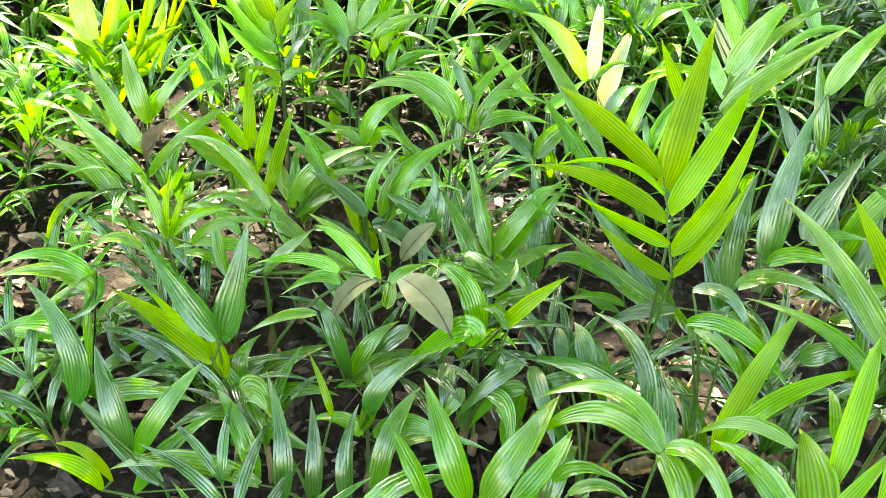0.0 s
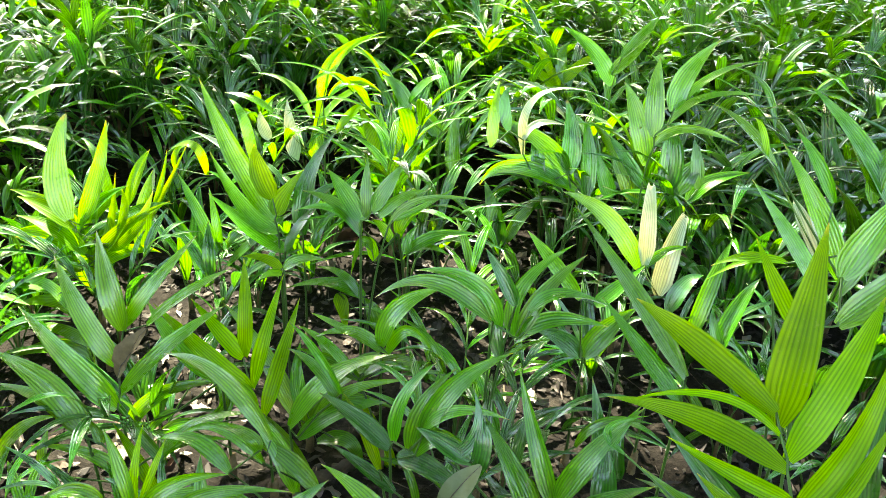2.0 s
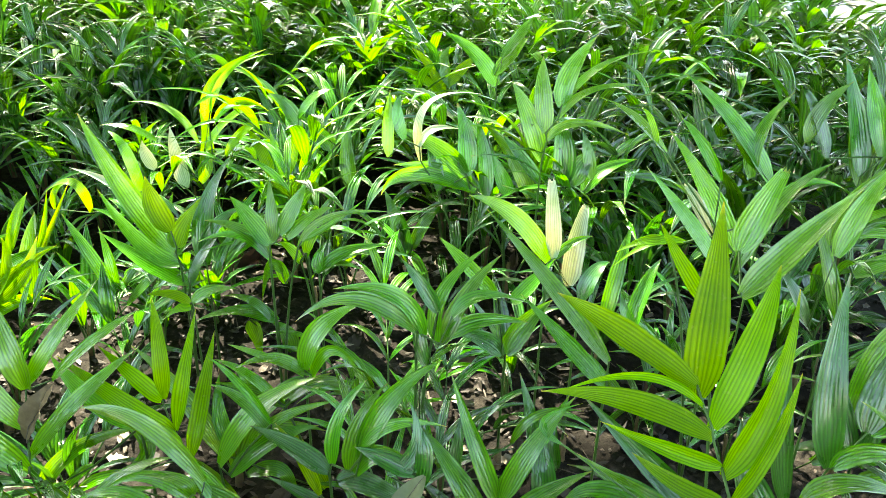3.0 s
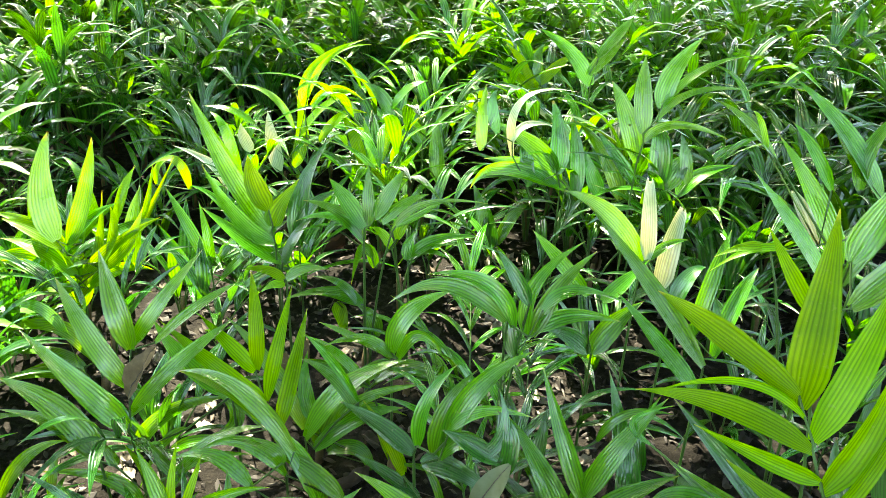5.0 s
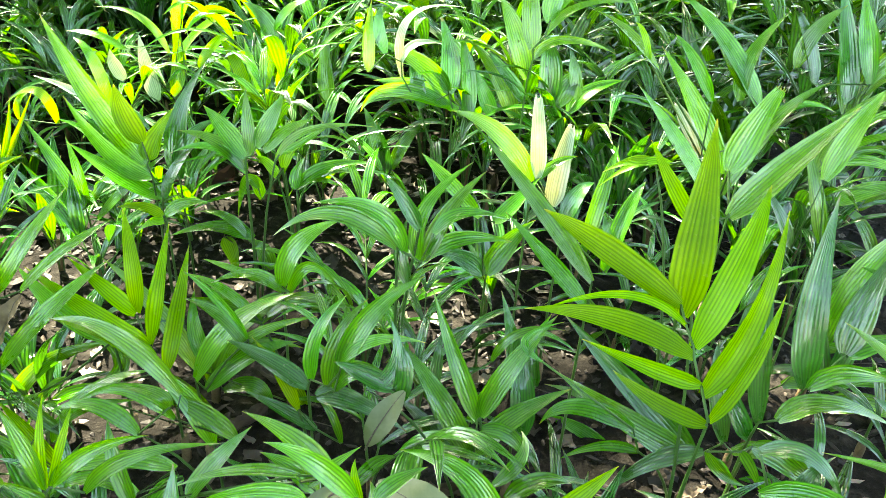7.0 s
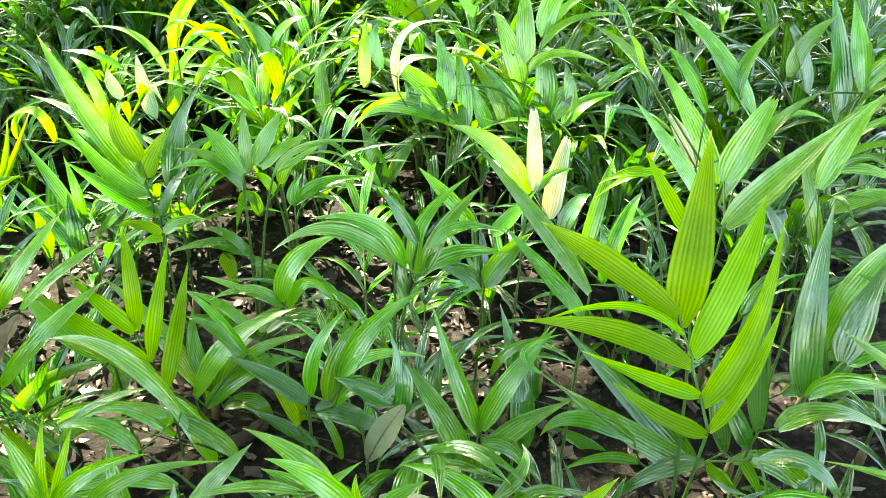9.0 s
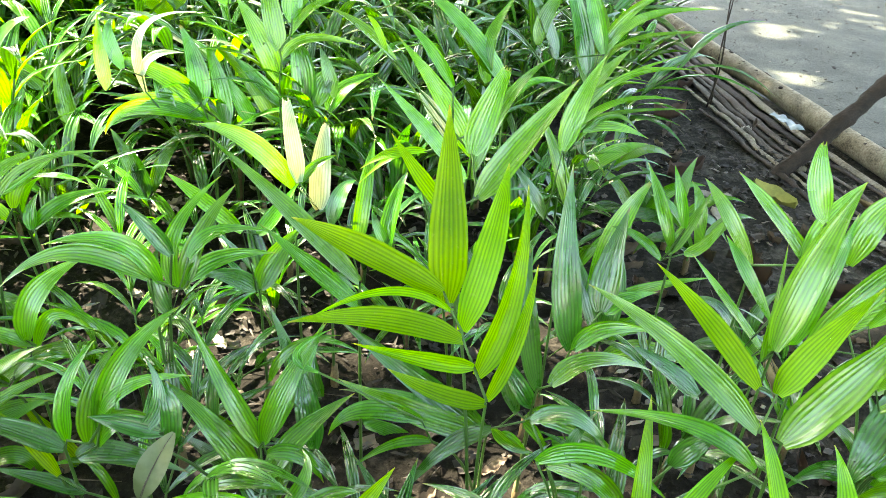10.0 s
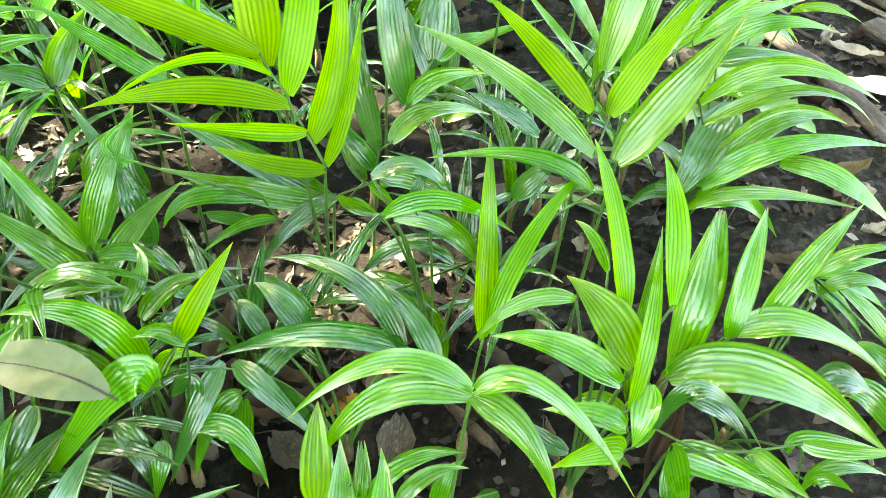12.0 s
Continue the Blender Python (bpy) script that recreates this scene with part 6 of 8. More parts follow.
blade(f, (1.074, 1.284, 0.368), (1.112, 1.293, 0.421), (1.155, 1.314, 0.477), 0.029, "m")
blade(f, (1.066, 1.286, 0.355), (1.021, 1.304, 0.396), (0.974, 1.329, 0.409), 0.025, "m")
blade(f, (1.105, 1.278, 0.370), (1.146, 1.280, 0.390), (1.186, 1.292, 0.441), 0.025, "l")
p = seedling((1.094, 1.082), "large fresh green palm seedling with broad glossy blades")
f = rachis(p, (1.089, 1.063, 0.476), (1.175, 1.045, 0.481), (1.179, 1.044, 0.555), (1.168, 1.046, 0.470), (1.232, 1.033, 0.484))
blade(f, (1.089, 1.063, 0.476), (1.042, 1.090, 0.557), (1.018, 1.128, 0.596), 0.034, "l")
blade(f, (1.175, 1.045, 0.481), (1.115, 1.076, 0.554), (1.067, 1.121, 0.608), 0.045, "l")
blade(f, (1.179, 1.044, 0.555), (1.162, 1.064, 0.615), (1.173, 1.092, 0.667), 0.046, "l", 0.15)
blade(f, (1.168, 1.046, 0.470), (1.200, 1.059, 0.546), (1.262, 1.082, 0.601), 0.050, "l")
blade(f, (1.232, 1.033, 0.484), (1.266, 1.041, 0.566), (1.328, 1.055, 0.584), 0.048, "l")
p = seedling((1.086, 0.991), "glossy dark green palm seedling with long pleated blades")
f = rachis(p, (1.082, 0.971, 0.378), (1.076, 0.972, 0.440), (1.007, 0.987, 0.289), (1.091, 0.969, 0.405))
blade(f, (1.082, 0.971, 0.378), (1.031, 1.002, 0.443), (0.978, 1.052, 0.510), 0.025, "l")
blade(f, (1.076, 0.972, 0.440), (1.034, 0.998, 0.509), (1.013, 1.034, 0.550), 0.026, "m")
blade(f, (1.007, 0.987, 0.289), (0.949, 1.010, 0.334), (0.905, 1.041, 0.356), 0.042, "d")
blade(f, (1.091, 0.969, 0.405), (1.103, 0.983, 0.455), (1.130, 1.007, 0.507), 0.023, "m")
p = seedling((-0.013, 0.689), "deep green palm seedling with narrow arching blades")
f = rachis(p, (-0.008, 0.669, 0.108), (0.170, 0.720, 0.147), (0.175, 0.721, 0.161), (0.169, 0.720, 0.130), (0.122, 0.706, 0.291))
blade(f, (-0.008, 0.669, 0.108), (0.055, 0.703, 0.163), (0.128, 0.752, 0.189), 0.042, "m")
blade(f, (0.170, 0.720, 0.147), (0.137, 0.735, 0.236), (0.084, 0.766, 0.285), 0.034, "d")
blade(f, (0.175, 0.721, 0.161), (0.204, 0.746, 0.229), (0.236, 0.786, 0.250), 0.032, "m")
blade(f, (0.169, 0.720, 0.130), (0.224, 0.748, 0.185), (0.295, 0.791, 0.196), 0.045, "m")
blade(f, (0.122, 0.706, 0.291), (0.069, 0.689, 0.281), (0.009, 0.668, 0.238), 0.020, "l")
f = rachis(p, (0.162, 0.718, 0.357), (0.158, 0.717, 0.379), (0.213, 0.732, 0.373), (0.234, 0.738, 0.365), (0.228, 0.736, 0.315), (0.219, 0.734, 0.365))
blade(f, (0.162, 0.718, 0.357), (0.124, 0.706, 0.367), (0.071, 0.688, 0.327), 0.023, "m")
blade(f, (0.158, 0.717, 0.379), (0.108, 0.703, 0.399), (0.033, 0.683, 0.383), 0.022, "l")
blade(f, (0.213, 0.732, 0.373), (0.164, 0.730, 0.427), (0.109, 0.735, 0.442), 0.029, "l")
blade(f, (0.234, 0.738, 0.365), (0.256, 0.750, 0.387), (0.290, 0.770, 0.397), 0.023, "m")
blade(f, (0.228, 0.736, 0.315), (0.232, 0.747, 0.346), (0.224, 0.763, 0.370), 0.026, "l")
blade(f, (0.219, 0.734, 0.365), (0.210, 0.740, 0.397), (0.208, 0.754, 0.413), 0.013, "f")
p = seedling((-0.069, 0.871), "deep green palm seedling with narrow arching blades")
f = rachis(p, (-0.064, 0.852, 0.250), (-0.118, 0.836, 0.209), (-0.057, 0.854, 0.231), (-0.210, 0.810, 0.147), (-0.277, 0.791, 0.247))
blade(f, (-0.064, 0.852, 0.250), (-0.134, 0.832, 0.277), (-0.219, 0.809, 0.253), 0.027, "l")
blade(f, (-0.118, 0.836, 0.209), (-0.177, 0.820, 0.247), (-0.233, 0.805, 0.212), 0.027, "l")
blade(f, (-0.057, 0.854, 0.231), (-0.099, 0.837, 0.190), (-0.090, 0.831, 0.114), 0.025, "m")
blade(f, (-0.210, 0.810, 0.147), (-0.251, 0.811, 0.202), (-0.314, 0.817, 0.220), 0.030, "l")
blade(f, (-0.277, 0.791, 0.247), (-0.323, 0.777, 0.269), (-0.381, 0.759, 0.225), 0.025, "l")
p = seedling((0.885, 0.473), "glossy dark green palm seedling with long pleated blades")
f = rachis(p, (0.876, 0.455, 0.281), (0.900, 0.465, 0.239), (0.976, 0.427, 0.250), (1.018, 0.406, 0.274), (1.057, 0.386, 0.141), (0.872, 0.479, 0.283))
blade(f, (0.876, 0.455, 0.281), (0.892, 0.439, 0.223), (0.915, 0.415, 0.139), 0.034, "m")
blade(f, (0.900, 0.465, 0.239), (0.960, 0.430, 0.215), (1.061, 0.371, 0.144), 0.033, "l")
blade(f, (0.976, 0.427, 0.250), (1.013, 0.404, 0.214), (1.057, 0.375, 0.169), 0.027, "l")
blade(f, (1.018, 0.406, 0.274), (1.067, 0.381, 0.264), (1.125, 0.352, 0.272), 0.024, "l")
blade(f, (1.057, 0.386, 0.141), (1.067, 0.386, 0.194), (1.124, 0.366, 0.154), 0.032, "m")
blade(f, (0.872, 0.479, 0.283), (0.900, 0.464, 0.363), (0.983, 0.420, 0.257), 0.025, "d")
p = seedling((-0.318, 0.645), "glossy dark green palm seedling with long pleated blades")
f = rachis(p, (-0.312, 0.625, 0.148), (-0.355, 0.613, -0.072), (-0.339, 0.618, -0.019), (-0.323, 0.622, 0.007), (-0.341, 0.617, 0.020))
blade(f, (-0.312, 0.625, 0.148), (-0.378, 0.606, 0.160), (-0.449, 0.586, 0.144), 0.033, "l")
blade(f, (-0.355, 0.613, -0.072), (-0.428, 0.602, -0.018), (-0.518, 0.594, -0.027), 0.060, "m")
blade(f, (-0.339, 0.618, -0.019), (-0.230, 0.653, 0.032), (-0.129, 0.689, 0.000), 0.049, "l")
blade(f, (-0.323, 0.622, 0.007), (-0.272, 0.657, 0.082), (-0.230, 0.706, 0.111), 0.029, "m")
blade(f, (-0.341, 0.617, 0.020), (-0.373, 0.616, 0.082), (-0.459, 0.606, 0.059), 0.033, "l")
f = rachis(p, (-0.205, 0.656, 0.108), (-0.218, 0.652, 0.093), (-0.225, 0.650, 0.106))
blade(f, (-0.205, 0.656, 0.108), (-0.161, 0.687, 0.153), (-0.144, 0.725, 0.207), 0.028, "m")
blade(f, (-0.218, 0.652, 0.093), (-0.168, 0.664, 0.086), (-0.133, 0.670, 0.036), 0.032, "d")
blade(f, (-0.225, 0.650, 0.106), (-0.258, 0.657, 0.143), (-0.278, 0.683, 0.196), 0.024, "d")
p = seedling((0.018, 0.657), "glossy dark green palm seedling with long pleated blades")
f = rachis(p, (0.023, 0.638, 0.130), (0.031, 0.640, 0.103), (0.009, 0.634, 0.072), (0.047, 0.645, 0.077), (0.019, 0.637, 0.081))
blade(f, (0.023, 0.638, 0.130), (0.006, 0.651, 0.191), (0.025, 0.690, 0.225), 0.032, "m")
blade(f, (0.031, 0.640, 0.103), (0.095, 0.664, 0.147), (0.164, 0.694, 0.131), 0.036, "m")
blade(f, (0.009, 0.634, 0.072), (-0.046, 0.617, 0.081), (-0.117, 0.594, 0.032), 0.032, "l")
blade(f, (0.047, 0.645, 0.077), (0.075, 0.650, 0.039), (0.134, 0.661, 0.007), 0.036, "m")
blade(f, (0.019, 0.637, 0.081), (-0.003, 0.624, 0.003), (0.016, 0.617, -0.075), 0.032, "d")
p = seedling((0.248, 0.626), "glossy dark green palm seedling with long pleated blades")
f = rachis(p, (0.253, 0.607, 0.210), (0.245, 0.604, 0.177), (0.262, 0.609, 0.166), (0.245, 0.604, 0.163), (0.297, 0.619, 0.130))
blade(f, (0.253, 0.607, 0.210), (0.278, 0.632, 0.277), (0.331, 0.681, 0.306), 0.040, "d")
blade(f, (0.245, 0.604, 0.177), (0.254, 0.626, 0.235), (0.232, 0.654, 0.273), 0.029, "m")
blade(f, (0.262, 0.609, 0.166), (0.320, 0.625, 0.199), (0.382, 0.642, 0.155), 0.036, "m")
blade(f, (0.245, 0.604, 0.163), (0.210, 0.597, 0.195), (0.157, 0.587, 0.177), 0.028, "l")
blade(f, (0.297, 0.619, 0.130), (0.346, 0.635, 0.174), (0.442, 0.667, 0.140), 0.028, "l")
p = seedling((0.467, 0.743), "glossy dark green palm seedling with long pleated blades")
f = rachis(p, (0.472, 0.724, 0.226), (0.496, 0.730, 0.241), (0.471, 0.723, 0.238), (0.481, 0.726, 0.227))
blade(f, (0.472, 0.724, 0.226), (0.457, 0.712, 0.151), (0.473, 0.705, 0.068), 0.036, "m")
blade(f, (0.496, 0.730, 0.241), (0.530, 0.734, 0.160), (0.553, 0.730, 0.098), 0.032, "d")
blade(f, (0.471, 0.723, 0.238), (0.431, 0.708, 0.224), (0.396, 0.691, 0.148), 0.032, "m")
blade(f, (0.481, 0.726, 0.227), (0.534, 0.743, 0.269), (0.598, 0.764, 0.236), 0.029, "d")
p = seedling((0.957, 0.821), "large fresh green palm seedling with broad glossy blades")
f = rachis(p, (0.953, 0.801, 0.524), (0.945, 0.803, 0.508))
blade(f, (0.953, 0.801, 0.524), (0.987, 0.822, 0.628), (1.054, 0.859, 0.711), 0.044, "l")
blade(f, (0.945, 0.803, 0.508), (0.956, 0.821, 0.560), (0.973, 0.855, 0.640), 0.019, "m")
p = seedling((1.022, 1.460), "glossy dark green palm seedling with long pleated blades")
f = rachis(p, (1.018, 1.440, 0.124), (1.015, 1.441, 0.142), (0.973, 1.449, 0.042), (0.912, 1.462, -0.023), (1.053, 1.433, 0.002))
blade(f, (1.018, 1.440, 0.124), (1.050, 1.474, 0.286), (1.149, 1.530, 0.401), 0.063, "l", 0.10)
blade(f, (1.015, 1.441, 0.142), (1.136, 1.427, 0.197), (1.275, 1.420, 0.217), 0.031, "l")
blade(f, (0.973, 1.449, 0.042), (1.096, 1.429, 0.098), (1.227, 1.413, 0.076), 0.046, "m")
blade(f, (0.912, 1.462, -0.023), (0.894, 1.508, 0.087), (0.918, 1.581, 0.249), 0.054, "d")
blade(f, (1.053, 1.433, 0.002), (1.158, 1.410, 0.041), (1.274, 1.385, -0.015), 0.052, "l")
p = seedling((0.814, 1.223), "glossy dark green palm seedling with long pleated blades")
f = rachis(p, (0.809, 1.203, 0.069), (0.792, 1.207, 0.085), (0.637, 1.240, -0.105), (0.828, 1.199, -0.014), (0.697, 1.227, 0.021))
blade(f, (0.809, 1.203, 0.069), (0.891, 1.183, 0.080), (0.976, 1.160, -0.010), 0.045, "m")
blade(f, (0.792, 1.207, 0.085), (0.765, 1.240, 0.183), (0.762, 1.291, 0.250), 0.039, "d")
blade(f, (0.637, 1.240, -0.105), (0.571, 1.272, -0.004), (0.453, 1.330, -0.006), 0.042, "m")
blade(f, (0.828, 1.199, -0.014), (0.934, 1.175, -0.005), (1.029, 1.151, -0.070), 0.053, "m")
blade(f, (0.697, 1.227, 0.021), (0.590, 1.261, 0.089), (0.466, 1.310, 0.090), 0.046, "d")
p = seedling((0.773, 0.805), "glossy dark green palm seedling with long pleated blades")
f = rachis(p, (0.764, 0.787, 0.065), (0.592, 0.873, 0.116), (0.570, 0.884, -0.119), (0.528, 0.906, 0.095), (0.793, 0.772, 0.295), (0.770, 0.784, 0.284))
blade(f, (0.764, 0.787, 0.065), (0.735, 0.828, 0.182), (0.690, 0.900, 0.186), 0.042, "m")
blade(f, (0.592, 0.873, 0.116), (0.564, 0.903, 0.185), (0.525, 0.952, 0.186), 0.044, "m")
blade(f, (0.570, 0.884, -0.119), (0.523, 0.930, -0.010), (0.478, 0.995, -0.034), 0.056, "d")
blade(f, (0.528, 0.906, 0.095), (0.514, 0.924, 0.135), (0.496, 0.955, 0.144), 0.032, "d")
blade(f, (0.793, 0.772, 0.295), (0.753, 0.799, 0.350), (0.702, 0.838, 0.328), 0.028, "m")
blade(f, (0.770, 0.784, 0.284), (0.734, 0.805, 0.310), (0.691, 0.832, 0.297), 0.019, "d")
p = seedling((0.536, 0.690), "large fresh green palm seedling with broad glossy blades")
f = rachis(p, (0.528, 0.672, -0.009), (0.584, 0.644, 0.009), (0.598, 0.637, 0.060), (0.677, 0.597, 0.024), (0.743, 0.564, 0.083))
blade(f, (0.528, 0.672, -0.009), (0.545, 0.700, 0.064), (0.569, 0.757, 0.116), 0.044, "l", 0.10)
blade(f, (0.584, 0.644, 0.009), (0.593, 0.664, 0.063), (0.606, 0.702, 0.080), 0.021, "m")
blade(f, (0.598, 0.637, 0.060), (0.649, 0.627, 0.132), (0.721, 0.620, 0.105), 0.029, "m")
blade(f, (0.677, 0.597, 0.024), (0.691, 0.609, 0.072), (0.726, 0.626, 0.076), 0.036, "m")
blade(f, (0.743, 0.564, 0.083), (0.725, 0.569, 0.040), (0.704, 0.572, 0.001), 0.034, "d")
p = seedling((0.931, 0.575), "large fresh green palm seedling with broad glossy blades")
f = rachis(p, (0.922, 0.558, 0.144), (0.942, 0.547, 0.090), (0.869, 0.584, 0.017), (0.872, 0.583, -0.111), (0.865, 0.586, 0.066))
blade(f, (0.922, 0.558, 0.144), (0.881, 0.581, 0.187), (0.853, 0.601, 0.154), 0.037, "l")
blade(f, (0.942, 0.547, 0.090), (0.962, 0.558, 0.136), (0.975, 0.589, 0.165), 0.034, "l")
blade(f, (0.869, 0.584, 0.017), (0.904, 0.568, 0.069), (0.956, 0.546, 0.022), 0.033, "l")
blade(f, (0.872, 0.583, -0.111), (0.903, 0.578, -0.027), (0.972, 0.564, -0.083), 0.040, "m")
blade(f, (0.865, 0.586, 0.066), (0.836, 0.611, 0.083), (0.821, 0.637, 0.100), 0.029, "d")
p = seedling((1.079, 0.649), "large fresh green palm seedling with broad glossy blades")
f = rachis(p, (1.070, 0.631, 0.080), (1.034, 0.649, -0.012), (1.115, 0.608, 0.186))
blade(f, (1.070, 0.631, 0.080), (1.097, 0.663, 0.219), (1.147, 0.723, 0.313), 0.081, "l", 0.25)
blade(f, (1.034, 0.649, -0.012), (1.047, 0.693, 0.132), (1.094, 0.764, 0.238), 0.047, "l")
blade(f, (1.115, 0.608, 0.186), (1.133, 0.631, 0.282), (1.168, 0.674, 0.351), 0.043, "l")
p = seedling((0.320, 1.096), "glossy dark green palm seedling with long pleated blades")
f = rachis(p, (0.311, 1.078, 0.099), (0.325, 1.071, 0.088), (0.329, 1.069, 0.196), (0.414, 1.026, 0.220), (0.331, 1.068, 0.061))
blade(f, (0.311, 1.078, 0.099), (0.283, 1.111, 0.182), (0.201, 1.188, 0.190), 0.049, "m")
blade(f, (0.325, 1.071, 0.088), (0.267, 1.113, 0.126), (0.189, 1.175, 0.144), 0.038, "d")
blade(f, (0.329, 1.069, 0.196), (0.388, 1.075, 0.309), (0.440, 1.116, 0.391), 0.037, "m")
blade(f, (0.414, 1.026, 0.220), (0.407, 1.051, 0.292), (0.400, 1.095, 0.330), 0.043, "d")
blade(f, (0.331, 1.068, 0.061), (0.361, 1.074, 0.115), (0.384, 1.101, 0.157), 0.026, "m")
p = seedling((-1.003, 1.528), "large fresh green palm seedling with broad glossy blades")
f = rachis(p, (-0.999, 1.509, 0.246), (-0.896, 1.531, 0.273), (-0.934, 1.523, 0.249), (-0.938, 1.522, 0.238), (-0.896, 1.531, 0.235), (-0.955, 1.518, 0.162), (-0.932, 1.523, 0.091), (-0.809, 1.550, 0.322), (-0.785, 1.556, 0.202))
blade(f, (-0.999, 1.509, 0.246), (-1.002, 1.546, 0.386), (-1.007, 1.616, 0.517), 0.068, "l", 0.10)
blade(f, (-0.896, 1.531, 0.273), (-0.889, 1.566, 0.408), (-0.893, 1.626, 0.505), 0.058, "l")
blade(f, (-0.934, 1.523, 0.249), (-1.012, 1.518, 0.308), (-1.124, 1.516, 0.330), 0.043, "y")
blade(f, (-0.938, 1.522, 0.238), (-0.895, 1.549, 0.311), (-0.833, 1.595, 0.355), 0.051, "m")
blade(f, (-0.896, 1.531, 0.235), (-0.806, 1.565, 0.309), (-0.720, 1.609, 0.328), 0.033, "m")
blade(f, (-0.955, 1.518, 0.162), (-1.037, 1.507, 0.225), (-1.139, 1.497, 0.207), 0.065, "y")
blade(f, (-0.932, 1.523, 0.091), (-0.947, 1.548, 0.196), (-1.009, 1.587, 0.280), 0.084, "y", 0.10)
blade(f, (-0.809, 1.550, 0.322), (-0.796, 1.572, 0.403), (-0.777, 1.612, 0.456), 0.037, "y")
blade(f, (-0.785, 1.556, 0.202), (-0.787, 1.583, 0.312), (-0.789, 1.635, 0.396), 0.051, "l")
p = seedling((-0.737, 1.337), "large fresh green palm seedling with broad glossy blades")
f = rachis(p, (-0.733, 1.317, 0.100), (-0.760, 1.311, 0.084), (-0.757, 1.312, 0.023), (-0.785, 1.306, 0.156), (-0.739, 1.316, 0.100))
blade(f, (-0.733, 1.317, 0.100), (-0.820, 1.304, 0.187), (-0.966, 1.283, 0.137), 0.039, "y")
blade(f, (-0.760, 1.311, 0.084), (-0.852, 1.291, 0.123), (-0.965, 1.268, 0.087), 0.035, "l")
blade(f, (-0.757, 1.312, 0.023), (-0.836, 1.294, 0.072), (-0.978, 1.262, 0.012), 0.047, "l")
blade(f, (-0.785, 1.306, 0.156), (-0.848, 1.299, 0.234), (-0.955, 1.289, 0.201), 0.027, "l")
blade(f, (-0.739, 1.316, 0.100), (-0.759, 1.326, 0.149), (-0.807, 1.342, 0.190), 0.023, "l")
p = seedling((-0.290, 1.133), "large fresh green palm seedling with broad glossy blades")
f = rachis(p, (-0.285, 1.113, 0.244), (-0.373, 1.094, 0.164), (-0.472, 1.072, 0.106), (-0.346, 1.100, 0.126), (-0.128, 1.148, 0.008), (-0.225, 1.127, 0.172), (-0.409, 1.086, 0.109))
blade(f, (-0.285, 1.113, 0.244), (-0.369, 1.114, 0.300), (-0.440, 1.134, 0.364), 0.041, "l")
blade(f, (-0.373, 1.094, 0.164), (-0.426, 1.076, 0.113), (-0.474, 1.054, 0.004), 0.029, "l")
blade(f, (-0.472, 1.072, 0.106), (-0.410, 1.103, 0.188), (-0.311, 1.156, 0.206), 0.035, "l")
blade(f, (-0.346, 1.100, 0.126), (-0.289, 1.133, 0.192), (-0.394, 1.148, 0.249), 0.033, "l")
blade(f, (-0.128, 1.148, 0.008), (-0.192, 1.157, 0.103), (-0.271, 1.182, 0.140), 0.046, "l")
blade(f, (-0.225, 1.127, 0.172), (-0.284, 1.129, 0.227), (-0.395, 1.133, 0.264), 0.032, "l")
blade(f, (-0.409, 1.086, 0.109), (-0.335, 1.104, 0.139), (-0.235, 1.128, 0.116), 0.029, "l")
p = seedling((-0.182, 1.253), "glossy dark green palm seedling with long pleated blades")
f = rachis(p, (-0.178, 1.233, 0.073), (-0.184, 1.232, 0.058), (-0.199, 1.229, 0.100), (-0.005, 1.271, -0.005), (-0.157, 1.238, 0.045), (-0.177, 1.234, 0.115), (-0.110, 1.248, 0.199))
blade(f, (-0.178, 1.233, 0.073), (-0.130, 1.270, 0.181), (-0.007, 1.344, 0.230), 0.054, "l")
blade(f, (-0.184, 1.232, 0.058), (-0.114, 1.258, 0.144), (-0.010, 1.301, 0.121), 0.042, "l")
blade(f, (-0.199, 1.229, 0.100), (-0.271, 1.244, 0.222), (-0.380, 1.279, 0.299), 0.041, "l")
blade(f, (-0.005, 1.271, -0.005), (-0.046, 1.285, 0.062), (-0.098, 1.314, 0.126), 0.036, "f")
blade(f, (-0.157, 1.238, 0.045), (-0.088, 1.250, 0.052), (-0.064, 1.248, -0.044), 0.038, "m")
blade(f, (-0.177, 1.234, 0.115), (-0.204, 1.249, 0.180), (-0.212, 1.287, 0.246), 0.035, "m")
blade(f, (-0.110, 1.248, 0.199), (-0.135, 1.257, 0.241), (-0.186, 1.272, 0.287), 0.024, "l")
p = seedling((1.144, 0.970), "large fresh green palm seedling with broad glossy blades")
f = rachis(p, (1.135, 0.952, 0.383), (1.197, 0.922, 0.451), (1.233, 0.904, 0.348), (1.117, 0.961, 0.397), (1.212, 0.914, 0.403), (1.247, 0.896, 0.311))
blade(f, (1.135, 0.952, 0.383), (1.216, 0.945, 0.509), (1.326, 0.950, 0.588), 0.045, "l")
blade(f, (1.197, 0.922, 0.451), (1.298, 0.885, 0.544), (1.458, 0.831, 0.535), 0.029, "l")
blade(f, (1.233, 0.904, 0.348), (1.332, 0.857, 0.421), (1.481, 0.789, 0.365), 0.036, "l")
blade(f, (1.117, 0.961, 0.397), (1.151, 0.975, 0.497), (1.197, 1.008, 0.588), 0.044, "m")
blade(f, (1.212, 0.914, 0.403), (1.284, 0.889, 0.478), (1.397, 0.852, 0.466), 0.028, "m")
blade(f, (1.247, 0.896, 0.311), (1.373, 0.836, 0.381), (1.489, 0.782, 0.322), 0.030, "l")
p = seedling((1.428, 1.912), "glossy dark green palm seedling with long pleated blades")
